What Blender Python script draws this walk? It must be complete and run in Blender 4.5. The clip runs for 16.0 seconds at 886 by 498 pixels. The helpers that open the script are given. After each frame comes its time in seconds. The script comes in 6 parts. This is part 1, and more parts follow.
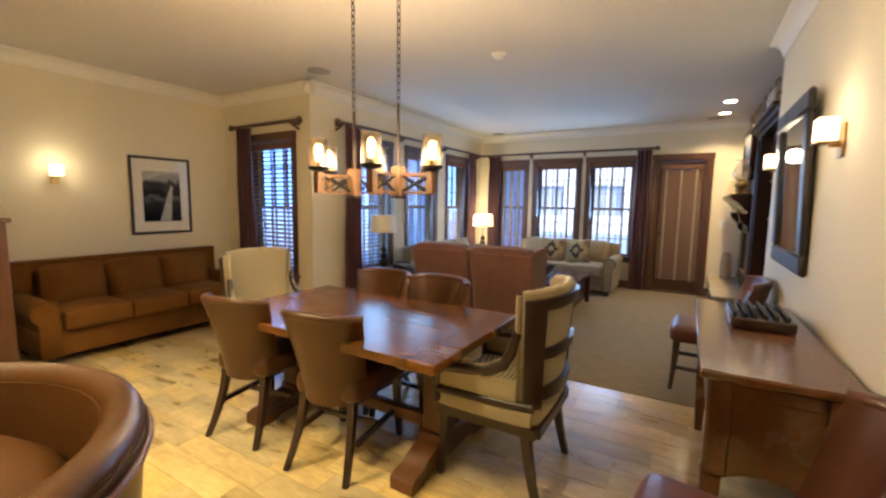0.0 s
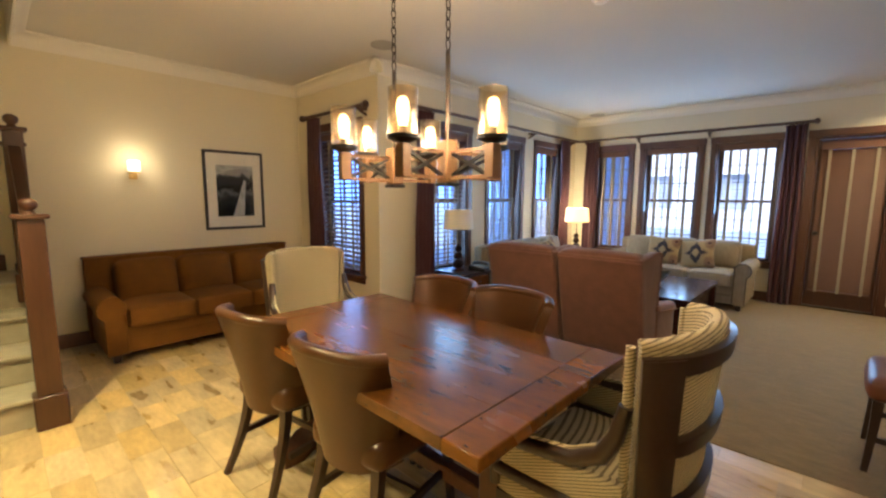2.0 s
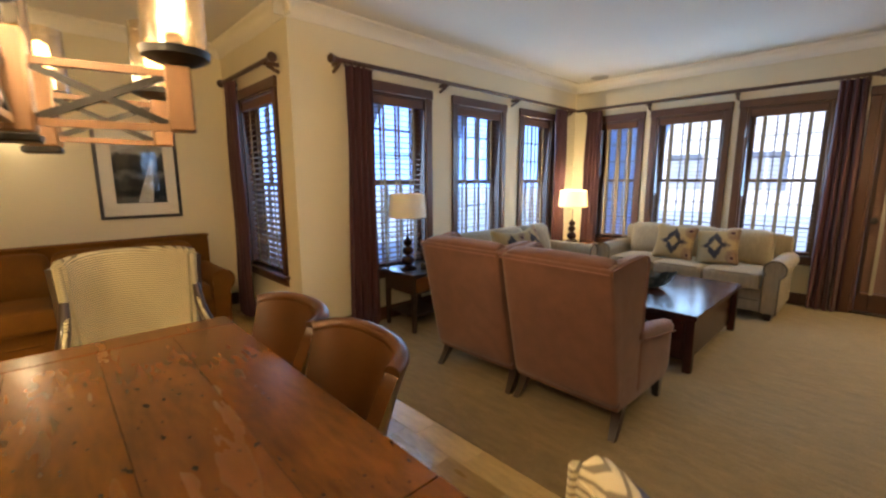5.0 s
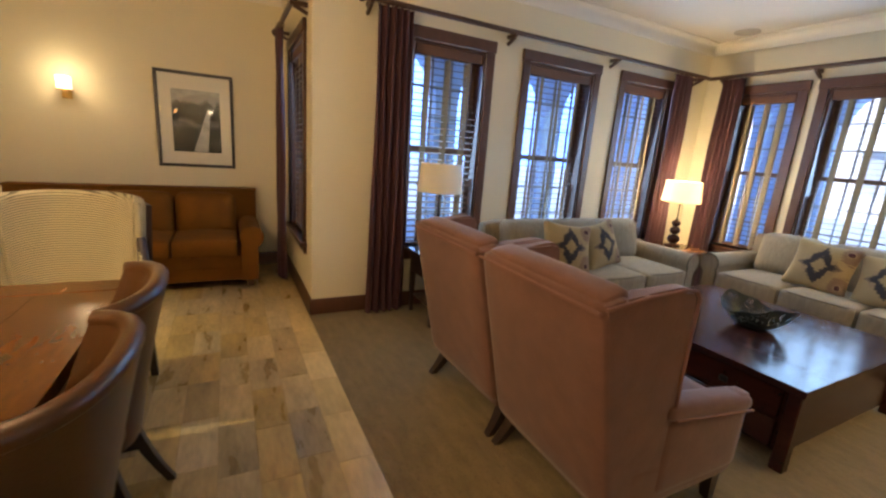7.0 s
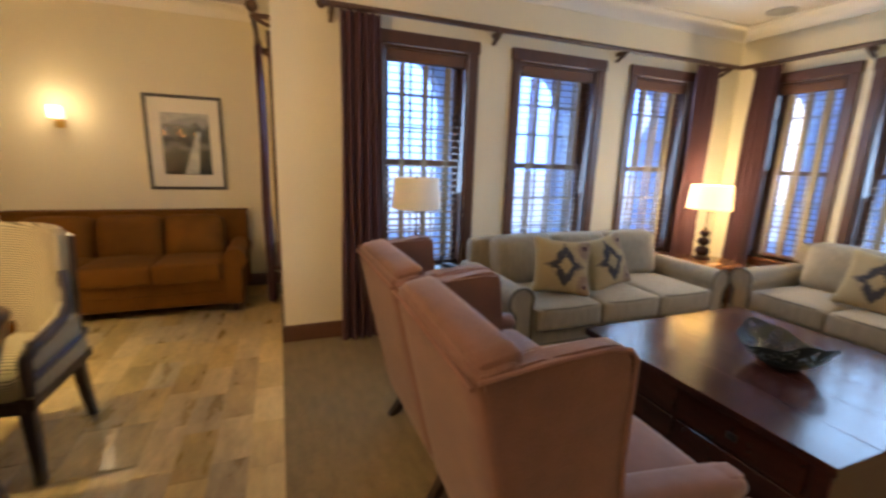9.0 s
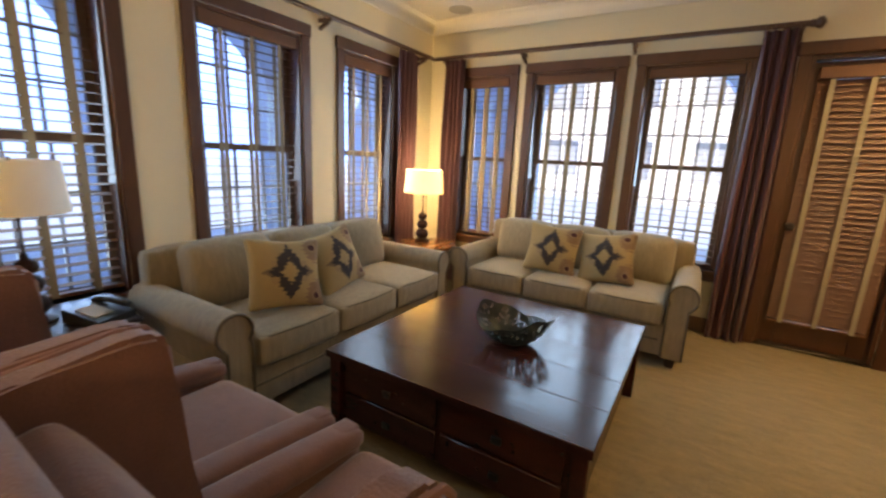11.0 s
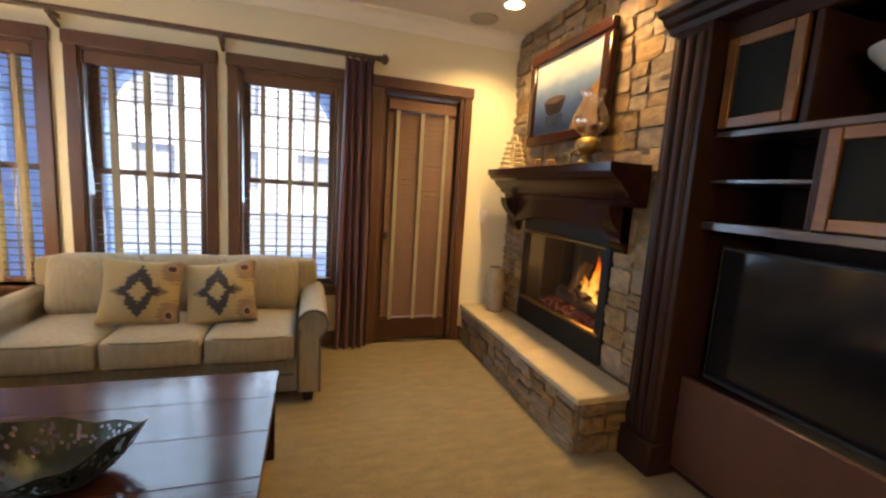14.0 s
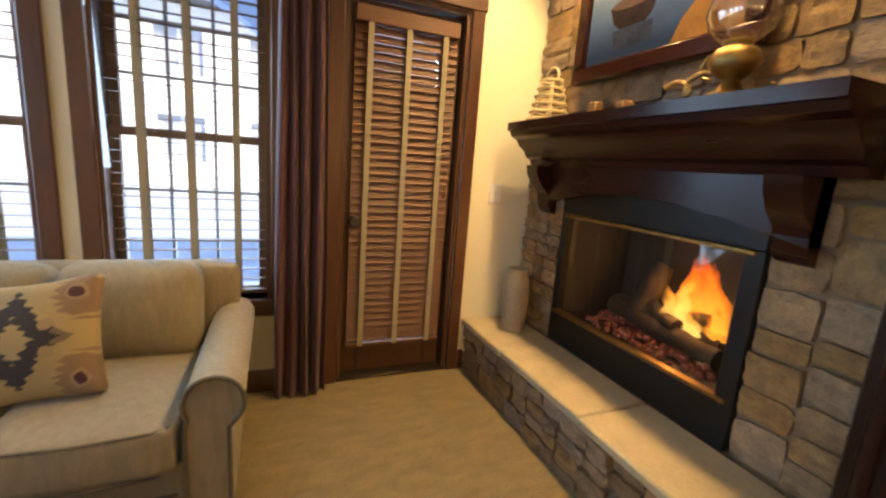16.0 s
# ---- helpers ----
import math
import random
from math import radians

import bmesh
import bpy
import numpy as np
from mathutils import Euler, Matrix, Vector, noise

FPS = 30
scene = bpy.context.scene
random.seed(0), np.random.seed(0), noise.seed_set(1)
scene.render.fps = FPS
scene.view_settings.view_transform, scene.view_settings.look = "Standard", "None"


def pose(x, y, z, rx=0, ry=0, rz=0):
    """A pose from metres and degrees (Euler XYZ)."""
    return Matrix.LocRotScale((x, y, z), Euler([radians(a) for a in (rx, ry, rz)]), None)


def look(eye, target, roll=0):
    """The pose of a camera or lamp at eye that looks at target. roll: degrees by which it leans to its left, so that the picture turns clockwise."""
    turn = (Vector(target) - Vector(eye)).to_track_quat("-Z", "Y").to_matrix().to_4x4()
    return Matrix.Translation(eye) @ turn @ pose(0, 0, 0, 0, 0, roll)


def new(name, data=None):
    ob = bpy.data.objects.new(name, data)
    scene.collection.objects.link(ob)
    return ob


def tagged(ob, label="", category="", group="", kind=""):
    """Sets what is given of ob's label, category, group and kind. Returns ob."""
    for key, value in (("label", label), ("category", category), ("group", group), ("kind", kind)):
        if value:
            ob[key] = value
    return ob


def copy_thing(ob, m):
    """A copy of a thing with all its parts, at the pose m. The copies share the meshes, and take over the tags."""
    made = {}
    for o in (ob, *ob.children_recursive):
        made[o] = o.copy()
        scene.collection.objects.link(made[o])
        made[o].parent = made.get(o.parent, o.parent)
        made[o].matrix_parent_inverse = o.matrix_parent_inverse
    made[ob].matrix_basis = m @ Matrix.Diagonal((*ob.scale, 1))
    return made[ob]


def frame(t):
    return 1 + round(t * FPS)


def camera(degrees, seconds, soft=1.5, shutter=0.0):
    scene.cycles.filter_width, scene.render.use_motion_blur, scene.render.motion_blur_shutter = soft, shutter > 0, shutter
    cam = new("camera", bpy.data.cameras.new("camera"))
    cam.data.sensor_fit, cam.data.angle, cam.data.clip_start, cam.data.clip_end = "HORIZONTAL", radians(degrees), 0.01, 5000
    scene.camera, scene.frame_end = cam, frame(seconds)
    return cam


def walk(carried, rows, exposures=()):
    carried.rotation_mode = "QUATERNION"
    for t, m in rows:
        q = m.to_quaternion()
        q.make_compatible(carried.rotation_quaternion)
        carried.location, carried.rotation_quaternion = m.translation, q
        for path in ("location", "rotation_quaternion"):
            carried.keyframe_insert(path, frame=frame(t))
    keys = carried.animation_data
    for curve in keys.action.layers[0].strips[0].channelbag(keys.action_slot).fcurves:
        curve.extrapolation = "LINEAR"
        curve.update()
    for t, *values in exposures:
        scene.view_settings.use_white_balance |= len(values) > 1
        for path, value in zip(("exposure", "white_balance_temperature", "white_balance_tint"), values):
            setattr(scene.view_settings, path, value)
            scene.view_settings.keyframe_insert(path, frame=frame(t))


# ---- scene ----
cam = camera(93.2, 16.0, 2.4, 0.35)
PATH = [
    (0, (-0.115, 0.832, 1.373), (-1.124, 2.545, 1.155), 0.8),
    (0.5, (-0.096, 0.981, 1.359), (-1.275, 2.579, 1.125), 0.9),
    (1, (-0.119, 1.121, 1.352), (-1.39, 2.642, 1.088), 0.6),
    (1.5, (-0.265, 1.293, 1.364), (-1.601, 2.765, 1.141), 0.8),
    (2, (-0.386, 1.46, 1.356), (-1.738, 2.912, 1.107), 0.3),
    (2.5, (-0.471, 1.667, 1.361), (-1.863, 3.085, 1.14), 0.8),
    (3, (-0.557, 1.867, 1.361), (-1.875, 3.352, 1.117), 1.9),
    (3.5, (-0.669, 1.985, 1.346), (-1.861, 3.566, 1.067), 0.4),
    (3.7, (-0.696, 2.037, 1.326), (-1.803, 3.677, 1.034), -0.3),
    (4.75, (-0.5, 2.5, 1.335), (-1.87, 3.89, 1.01), 0.1),
    (5.8, (-0.582, 3.014, 1.332), (-2.192, 4.151, 0.988), 0.4),
    (6, (-0.565, 3.12, 1.333), (-2.28, 4.079, 0.965), 1.7),
    (6.5, (-0.528, 3.319, 1.328), (-2.343, 4.061, 0.929), 1.4),
    (7, (-0.582, 3.56, 1.299), (-2.308, 4.463, 0.848), 4.3),
    (7.5, (-0.65, 3.717, 1.313), (-2.405, 4.552, 0.839), 3.5),
    (8, (-0.647, 3.867, 1.337), (-2.482, 4.527, 0.894), 3.1),
    (8.5, (-0.636, 3.989, 1.335), (-2.589, 4.135, 0.928), 0.2),
    (9, (-0.666, 4.115, 1.332), (-2.489, 4.827, 0.917), 1.8),
    (9.2, (-0.71, 4.172, 1.332), (-2.457, 5.054, 0.923), 3.4),
    (11.3, (-1.133, 4.502, 1.28), (-1.983, 6.263, 0.861), 2.3),
    (11.5, (-1.146, 4.528, 1.277), (-1.866, 6.348, 0.864), 2.3),
    (12, (-1.207, 4.616, 1.298), (-1.528, 6.554, 0.924), 2.5),
    (12.5, (-1.238, 4.713, 1.307), (-1.141, 6.686, 0.996), 2.5),
    (13, (-1.23, 4.748, 1.329), (-0.867, 6.7, 1.086), 3.4),
    (13.5, (-1.215, 4.787, 1.373), (-0.686, 6.703, 1.153), 4.1),
    (14, (-1.147, 4.936, 1.328), (-0.539, 6.821, 1.05), 3.7),
    (14.5, (-1.017, 5.203, 1.275), (-0.49, 7.104, 0.944), 4.0),
    (15, (-0.977, 5.483, 1.25), (-0.409, 7.364, 0.877), 3.8),
    (15.5, (-0.967, 5.772, 1.246), (-0.318, 7.619, 0.838), 3.9),
    (16, (-0.949, 6.104, 1.248), (-0.196, 7.918, 0.87), 4.3),
]
EXPOSURES = [(0.0, 0.42, 5550, 13), (3.7, 0.40, 5850, 12), (5.8, 0.47, 6250, 13), (7.4, 0.45, 6050, 14), (8.0, 0.62, 6250, 15), (9.2, 0.57, 6250, 16), (11.3, 0.40, 7500, 15), (14.5, 0.60, 7400, 15), (16.0, 0.66, 7350, 13)]
walk(cam, [(t, look(eye, target, roll)) for t, eye, target, roll in PATH], EXPOSURES)

# ---- world and large lights ----
world = bpy.data.worlds.new("sky")
scene.world = world
world.use_nodes = True
wn = world.node_tree.nodes
sky = wn.new("ShaderNodeTexSky")
sky.sky_type = "NISHITA"
sky.sun_disc = False
sky.sun_elevation, sky.sun_rotation = radians(46), radians(142)
wn["Background"].inputs["Strength"].default_value = 0.15
world.node_tree.links.new(sky.outputs[0], wn["Background"].inputs["Color"])


def lamp(name, kind, m, power, color, **more):
    data = bpy.data.lights.new(name, kind)
    data.energy, data.color = power, color
    for key, value in more.items():
        if key == "size":
            data.size = value
        elif key == "size_y":
            data.shape, data.size_y = "RECTANGLE", value
        elif key == "radius":
            data.shadow_soft_size = value
        elif key == "cone":
            data.spot_size, data.spot_blend = radians(value), 0.6
        elif key == "angle":
            data.angle = radians(value)
    ob = new(name, data)
    ob.matrix_world = m
    return ob


lamp("sun", "SUN", look((7, -9, 12), (0, 0, 0)), 6.0, (1, 0.95, 0.88), angle=0.5)
WARM, SOFT, DAY = (1.0, 0.68, 0.34), (1.0, 0.77, 0.42), (0.42, 0.68, 1.0)
# daylight in the window openings
lamp("daylight", "AREA", look((-3.78, 5.15, 1.35), (0, 5.15, 1.0)), 15, DAY, size=0.6, size_y=1.5)
lamp("daylight", "AREA", look((-3.78, 6.28, 1.35), (0, 6.28, 1.0)), 17, DAY, size=0.7, size_y=1.5)
lamp("daylight", "AREA", look((-3.78, 7.38, 1.35), (0, 7.38, 1.0)), 15, DAY, size=0.6, size_y=1.5)
lamp("daylight", "AREA", look((-2.22, 8.42, 1.35), (-2.2, 5, 0.9)), 20, DAY, size=0.7, size_y=1.5)
lamp("daylight", "AREA", look((-1.33, 8.42, 1.35), (-1.3, 5, 0.9)), 20, DAY, size=0.65, size_y=1.5)
lamp("daylight", "AREA", look((-4.42, 4.16, 1.3), (-4.42, 0, 1.0)), 6, DAY, size=0.7, size_y=1.5)
# recessed kitchen lights near the start of the walk
KITCHEN = ((-2.75, 1.15), (-1.55, 0.85), (-0.55, -0.2))
for (x, y), power in zip(KITCHEN, (310, 190, 320)):
    lamp("kitchen_downlight", "SPOT", look((x, y, 2.61), (x, y + 0.001, 0)), power, (1.0, 0.77, 0.33), cone=102, radius=0.07)

# ---- materials ----
def mat(name, color, rough=0.6, metal=0.0, vary=0.25, scale=6.0, fine=60.0, bump=0.15, stretch=(1, 1, 1), spec=0.5,
        piece=0.0, dark=None, coat=0.0, sheen=0.0, coords="Object", island=False):
    """Colour with a coarse and a fine noise, roughness that follows it, and fine relief."""
    m = bpy.data.materials.new(name)
    m.use_nodes = True
    t = m.node_tree
    n, link = t.nodes, t.links.new
    b = n["Principled BSDF"]
    b.inputs["Metallic"].default_value = metal
    b.inputs["Specular IOR Level"].default_value = spec
    b.inputs["Coat Weight"].default_value = coat
    b.inputs["Coat Roughness"].default_value = 0.12
    b.inputs["Sheen Weight"].default_value = sheen
    co = n.new("ShaderNodeTexCoord")
    mp = n.new("ShaderNodeMapping")
    mp.inputs["Scale"].default_value = stretch
    link(co.outputs[coords], mp.inputs["Vector"])
    vec = mp.outputs[0]
    if piece or island:
        info = n.new("ShaderNodeNewGeometry" if island else "ShaderNodeObjectInfo")
        rnd = info.outputs["Random Per Island" if island else "Random"]
        add = n.new("ShaderNodeVectorMath")
        add.operation = "MULTIPLY_ADD"
        comb = n.new("ShaderNodeCombineXYZ")
        for i in range(3):
            link(rnd, comb.inputs[i])
        add.inputs[1].default_value = (37, 17, 29)
        link(comb.outputs[0], add.inputs[0])
        link(vec, add.inputs[2])
        vec = add.outputs[0]
    a, f = n.new("ShaderNodeTexNoise"), n.new("ShaderNodeTexNoise")
    a.inputs["Scale"].default_value, f.inputs["Scale"].default_value = scale, fine
    a.inputs["Detail"].default_value = f.inputs["Detail"].default_value = 4
    link(vec, a.inputs["Vector"])
    link(vec, f.inputs["Vector"])
    mix = n.new("ShaderNodeMix")
    mix.data_type = "RGBA"
    dk = dark or tuple(c * (1 - vary) for c in color)
    lt = tuple(min(1, c * (1 + vary * 0.6)) for c in color)
    mix.inputs["A"].default_value, mix.inputs["B"].default_value = (*dk, 1), (*lt, 1)
    ramp = n.new("ShaderNodeMapRange")
    ramp.inputs["From Min"].default_value, ramp.inputs["From Max"].default_value = 0.3, 0.7
    m1 = n.new("ShaderNodeMath")
    m1.operation = "MULTIPLY_ADD"
    m1.inputs[1].default_value = 0.35
    link(f.outputs["Fac"], m1.inputs[0])
    m2 = n.new("ShaderNodeMath")
    m2.operation = "MULTIPLY"
    m2.inputs[1].default_value = 0.65
    link(a.outputs["Fac"], m2.inputs[0])
    link(m2.outputs[0], m1.inputs[2])
    link(m1.outputs[0], ramp.inputs["Value"])
    link(ramp.outputs[0], mix.inputs["Factor"])
    out = mix.outputs["Result"]
    if piece:
        hsv = n.new("ShaderNodeHueSaturation")
        mr = n.new("ShaderNodeMapRange")
        mr.inputs["To Min"].default_value, mr.inputs["To Max"].default_value = 1 - piece, 1 + piece
        link(rnd, mr.inputs["Value"])
        link(mr.outputs[0], hsv.inputs["Value"])
        mh = n.new("ShaderNodeMath")
        mh.operation = "MULTIPLY"
        mh.inputs[1].default_value = 7.13
        fr = n.new("ShaderNodeMath")
        fr.operation = "FRACT"
        link(rnd, mh.inputs[0])
        link(mh.outputs[0], fr.inputs[0])
        ms = n.new("ShaderNodeMapRange")
        ms.inputs["To Min"].default_value, ms.inputs["To Max"].default_value = 1 - piece, 1 + piece * 0.6
        link(fr.outputs[0], ms.inputs["Value"])
        link(ms.outputs[0], hsv.inputs["Saturation"])
        link(out, hsv.inputs["Color"])
        out = hsv.outputs[0]
    link(out, b.inputs["Base Color"])
    rr = n.new("ShaderNodeMapRange")
    rr.inputs["To Min"].default_value, rr.inputs["To Max"].default_value = max(0.02, rough - 0.08), min(1, rough + 0.1)
    link(a.outputs["Fac"], rr.inputs["Value"])
    link(rr.outputs[0], b.inputs["Roughness"])
    if bump:
        bp = n.new("ShaderNodeBump")
        bp.inputs["Strength"].default_value, bp.inputs["Distance"].default_value = bump, 0.01
        link(m1.outputs[0], bp.inputs["Height"])
        link(bp.outputs[0], b.inputs["Normal"])
    return m


def glow(name, color, strength):
    m = bpy.data.materials.new(name)
    m.use_nodes = True
    b = m.node_tree.nodes["Principled BSDF"]
    b.inputs["Base Color"].default_value = (*color, 1)
    b.inputs["Emission Color"].default_value = (*color, 1)
    b.inputs["Emission Strength"].default_value = strength
    return m


def glass(name, color=(1, 1, 1), rough=0.0, gloss=0.08, least=0.035):
    """Thin clear pane: light passes straight, with a mirror gloss."""
    m = bpy.data.materials.new(name)
    m.use_nodes = True
    t = m.node_tree
    n = t.nodes
    n.remove(n["Principled BSDF"])
    tr, gl, mx, fr, pw, sc = (n.new(k) for k in ("ShaderNodeBsdfTransparent", "ShaderNodeBsdfGlossy", "ShaderNodeMixShader", "ShaderNodeLayerWeight", "ShaderNodeMath", "ShaderNodeMapRange"))
    tr.inputs[0].default_value = (*color, 1)
    gl.inputs["Roughness"].default_value = rough
    fr.inputs[0].default_value = 0.5
    pw.operation = "POWER"
    pw.inputs[1].default_value = 4.0
    sc.inputs["To Min"].default_value, sc.inputs["To Max"].default_value = least, least + 6 * gloss
    t.links.new(fr.outputs["Facing"], pw.inputs[0])
    t.links.new(pw.outputs[0], sc.inputs["Value"])
    t.links.new(sc.outputs[0], mx.inputs[0])
    t.links.new(tr.outputs[0], mx.inputs[1])
    t.links.new(gl.outputs[0], mx.inputs[2])
    t.links.new(mx.outputs[0], n["Material Output"].inputs["Surface"])
    return m


def cloth_shade(name, color, strength):
    """Lampshade linen that lets its bulb's light through."""
    m = mat(name, color, 0.9, vary=0.06, fine=300, bump=0.1)
    b = m.node_tree.nodes["Principled BSDF"]
    b.inputs["Emission Color"].default_value = (1.0, 0.62, 0.19, 1)
    b.inputs["Emission Strength"].default_value = strength
    return m


def fleck(m, scale, color, cover=0.33, stretch=(1, 1, 1)):
    """Small dents and dark marks strewn over a material."""
    t = m.node_tree
    n, link = t.nodes, t.links.new
    b = n["Principled BSDF"]
    base = b.inputs["Base Color"].links[0].from_socket
    co, mp, ns, mr, mx = (n.new(k) for k in ("ShaderNodeTexCoord", "ShaderNodeMapping", "ShaderNodeTexNoise", "ShaderNodeMapRange", "ShaderNodeMix"))
    mp.inputs["Scale"].default_value = stretch
    ns.inputs["Scale"].default_value, ns.inputs["Detail"].default_value = scale, 2
    mr.inputs["From Min"].default_value, mr.inputs["From Max"].default_value = cover, cover - 0.05
    mx.data_type = "RGBA"
    link(co.outputs["Object"], mp.inputs[0])
    link(mp.outputs[0], ns.inputs["Vector"])
    link(ns.outputs["Fac"], mr.inputs["Value"])
    link(mr.outputs[0], mx.inputs["Factor"])
    link(base, mx.inputs["A"])
    mx.inputs["B"].default_value = (*color, 1)
    link(mx.outputs["Result"], b.inputs["Base Color"])


PAINT = mat("wall_paint", (0.69, 0.625, 0.455), 0.75, vary=0.05, scale=1.2, fine=160, bump=0.06)
CEIL = mat("ceiling_paint", (0.61, 0.57, 0.49), 0.85, vary=0.04, scale=0.8, fine=120, bump=0.05)
CROWN = mat("crown_paint", (0.74, 0.70, 0.61), 0.6, vary=0.04, scale=2, fine=90, bump=0.04)
TRIM = mat("stained_trim", (0.085, 0.033, 0.016), 0.38, vary=0.35, scale=5, fine=60, bump=0.08, stretch=(1, 1, 0.15), coat=0.15)
OAK = mat("stair_oak", (0.06, 0.022, 0.009), 0.36, vary=0.35, scale=6, fine=70, bump=0.1, stretch=(1, 1, 0.12), coat=0.2)
ROD = mat("rod_wood", (0.075, 0.035, 0.02), 0.4, vary=0.3, scale=8)
TILE = mat("floor_tile", (0.49, 0.355, 0.155), 0.29, vary=0.40, scale=7, fine=34, bump=0.08, piece=0.20, stretch=(0.45, 1.5, 1), coat=0.2)
TILEPALE = mat("border_tile", (0.57, 0.43, 0.20), 0.31, vary=0.3, scale=7, fine=34, bump=0.08, piece=0.14, stretch=(0.45, 1.5, 1), coat=0.2)
GROUT = mat("grout", (0.42, 0.30, 0.14), 0.9, vary=0.2, scale=12)
CARPET = mat("carpet", (0.205, 0.150, 0.066), 0.98, vary=0.30, scale=9, fine=130, bump=0.8, stretch=(0.8, 2.2, 1), sheen=0.15)
STEPCARPET = mat("stair_carpet", (0.33, 0.29, 0.20), 0.98, vary=0.25, scale=8, fine=240, bump=0.5, sheen=0.15)
LEATHER = mat("tan_leather", (0.060, 0.023, 0.005), 0.31, vary=0.35, scale=5, fine=150, bump=0.15, spec=0.4, coat=0.03)
LEATHERD = mat("dark_leather", (0.10, 0.032, 0.018), 0.33, vary=0.35, scale=5, fine=170, bump=0.12, coat=0.1)
VELVET = mat("brown_velvet", (0.15, 0.060, 0.006), 0.8, spec=0.2, vary=0.28, scale=6, fine=160, bump=0.25)
PINK = mat("rose_upholstery", (0.15, 0.066, 0.044), 0.9, vary=0.24, scale=12, fine=170, bump=0.4, sheen=0.2)
PIPING = mat("rose_piping", (0.20, 0.095, 0.070), 0.8, vary=0.2, fine=300)
LINEN = mat("oatmeal_linen", (0.25, 0.203, 0.132), 0.92, vary=0.24, scale=14, fine=150, bump=0.5, sheen=0.1, stretch=(3, 3, 0.7))
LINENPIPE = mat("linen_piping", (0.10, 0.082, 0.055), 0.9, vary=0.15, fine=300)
TABLEWOOD = mat("table_mahogany", (0.125, 0.045, 0.005), 0.24, vary=0.6, scale=4, fine=26, bump=0.06, stretch=(0.4, 1.7, 1), spec=0.3, coat=0.1, piece=0.08)
TABLEBASE = mat("table_base", (0.095, 0.034, 0.009), 0.4, vary=0.35, scale=5, fine=50, bump=0.1, stretch=(1, 1, 0.2))
TRUNK = mat("coffee_table_wood", (0.040, 0.012, 0.009), 0.18, vary=0.4, scale=4, fine=30, bump=0.14, stretch=(0.3, 2, 1), spec=0.36, coat=0.02, piece=0.08)
DARKWOOD = mat("espresso_wood", (0.028, 0.014, 0.009), 0.32, vary=0.3, scale=6, fine=60, bump=0.06, coat=0.15)
CABWOOD = mat("cabinet_wood", (0.026, 0.0105, 0.0068), 0.42, vary=0.35, scale=5, fine=60, bump=0.08, stretch=(1, 1, 0.15), coat=0.0, spec=0.16)
CABEDGE = mat("cabinet_shelf_lacquer", (0.045, 0.026, 0.020), 0.26, vary=0.3, scale=5, fine=60, bump=0.05, stretch=(1, 0.15, 1), coat=0.5)
CABRED = mat("cabinet_drawer_wood", (0.055, 0.018, 0.011), 0.4, vary=0.2, scale=3, fine=50, bump=0.05)
CONSOLE = mat("desk_wood", (0.125, 0.047, 0.013), 0.24, vary=0.4, scale=5, fine=50, bump=0.06, stretch=(1, 0.2, 1), coat=0.45)
CURTAIN = mat("burgundy_curtain", (0.06, 0.0155, 0.021), 0.75, vary=0.3, scale=5, fine=200, bump=0.1, sheen=0.15, stretch=(1, 1, 0.1))
SLAT = mat("blind_slat", (0.125, 0.055, 0.026), 0.6, vary=0.2, scale=6, fine=60, bump=0.05, stretch=(0.2, 0.2, 1))
TAPE = mat("blind_tape", (0.30, 0.25, 0.165), 0.9, vary=0.12, fine=260)
MUNTIN = mat("window_grille", (0.30, 0.31, 0.33), 0.4, vary=0.1, scale=8)
SASH = mat("window_sash", (0.13, 0.08, 0.052), 0.5, vary=0.2, scale=8)
PANE = glass("pane")
MORTAR = mat("mortar", (0.165, 0.115, 0.066), 0.95, vary=0.25, scale=14, fine=90, bump=0.5)
STONE = mat("field_stone", (0.225, 0.140, 0.066), 0.88, vary=0.55, scale=2.2, fine=14, bump=1.0, piece=0.24)
SPEAKER = mat("speaker_grille", (0.36, 0.33, 0.28), 0.8, vary=0.1, fine=400)
SLAB = mat("hearth_slab", (0.38, 0.305, 0.185), 0.8, vary=0.2, scale=7, fine=60, bump=0.35)
IRON = mat("black_iron", (0.015, 0.014, 0.013), 0.45, metal=0.6, vary=0.3, scale=10, fine=90, bump=0.1)
BLACK = mat("soot_black", (0.012, 0.011, 0.010), 0.7, vary=0.4, scale=8)
BRASS = mat("brass", (0.55, 0.36, 0.12), 0.3, metal=1.0, vary=0.2, scale=15, bump=0.03)
OLDBRASS = mat("antique_brass", (0.24, 0.15, 0.05), 0.42, metal=0.9, vary=0.4, scale=18, bump=0.08)
BRONZE = mat("bronze_metal", (0.07, 0.055, 0.045), 0.4, metal=0.8, vary=0.3, scale=12, bump=0.06)
PINE = mat("chandelier_wood", (0.15, 0.075, 0.026), 0.55, vary=0.35, scale=12, fine=90, bump=0.15, stretch=(1, 1, 0.2))
# Clear cylinders; the warm tint stands in for the bulbs' glow.
LAMPGLASS = glass("glow_tinted_lamp_glass", (0.92, 0.83, 0.68), 0.14, 0.2, 0.2)
HEARTHVASE = mat("grey_brown_stoneware", (0.25, 0.21, 0.155), 0.6, vary=0.3, scale=9, fine=60, bump=0.12)
VASEGLASS = glass("clear_vase_glass", (0.985, 0.98, 0.965), 0.08, 0.2, 0.16)
BULB = glow("bulb_filament", (1.0, 0.66, 0.30), 16)
FROST = glow("sconce_frosted_glass", (1.0, 0.80, 0.52), 1.7)
CANLIGHT = glow("downlight_lens", (1.0, 0.80, 0.52), 22)
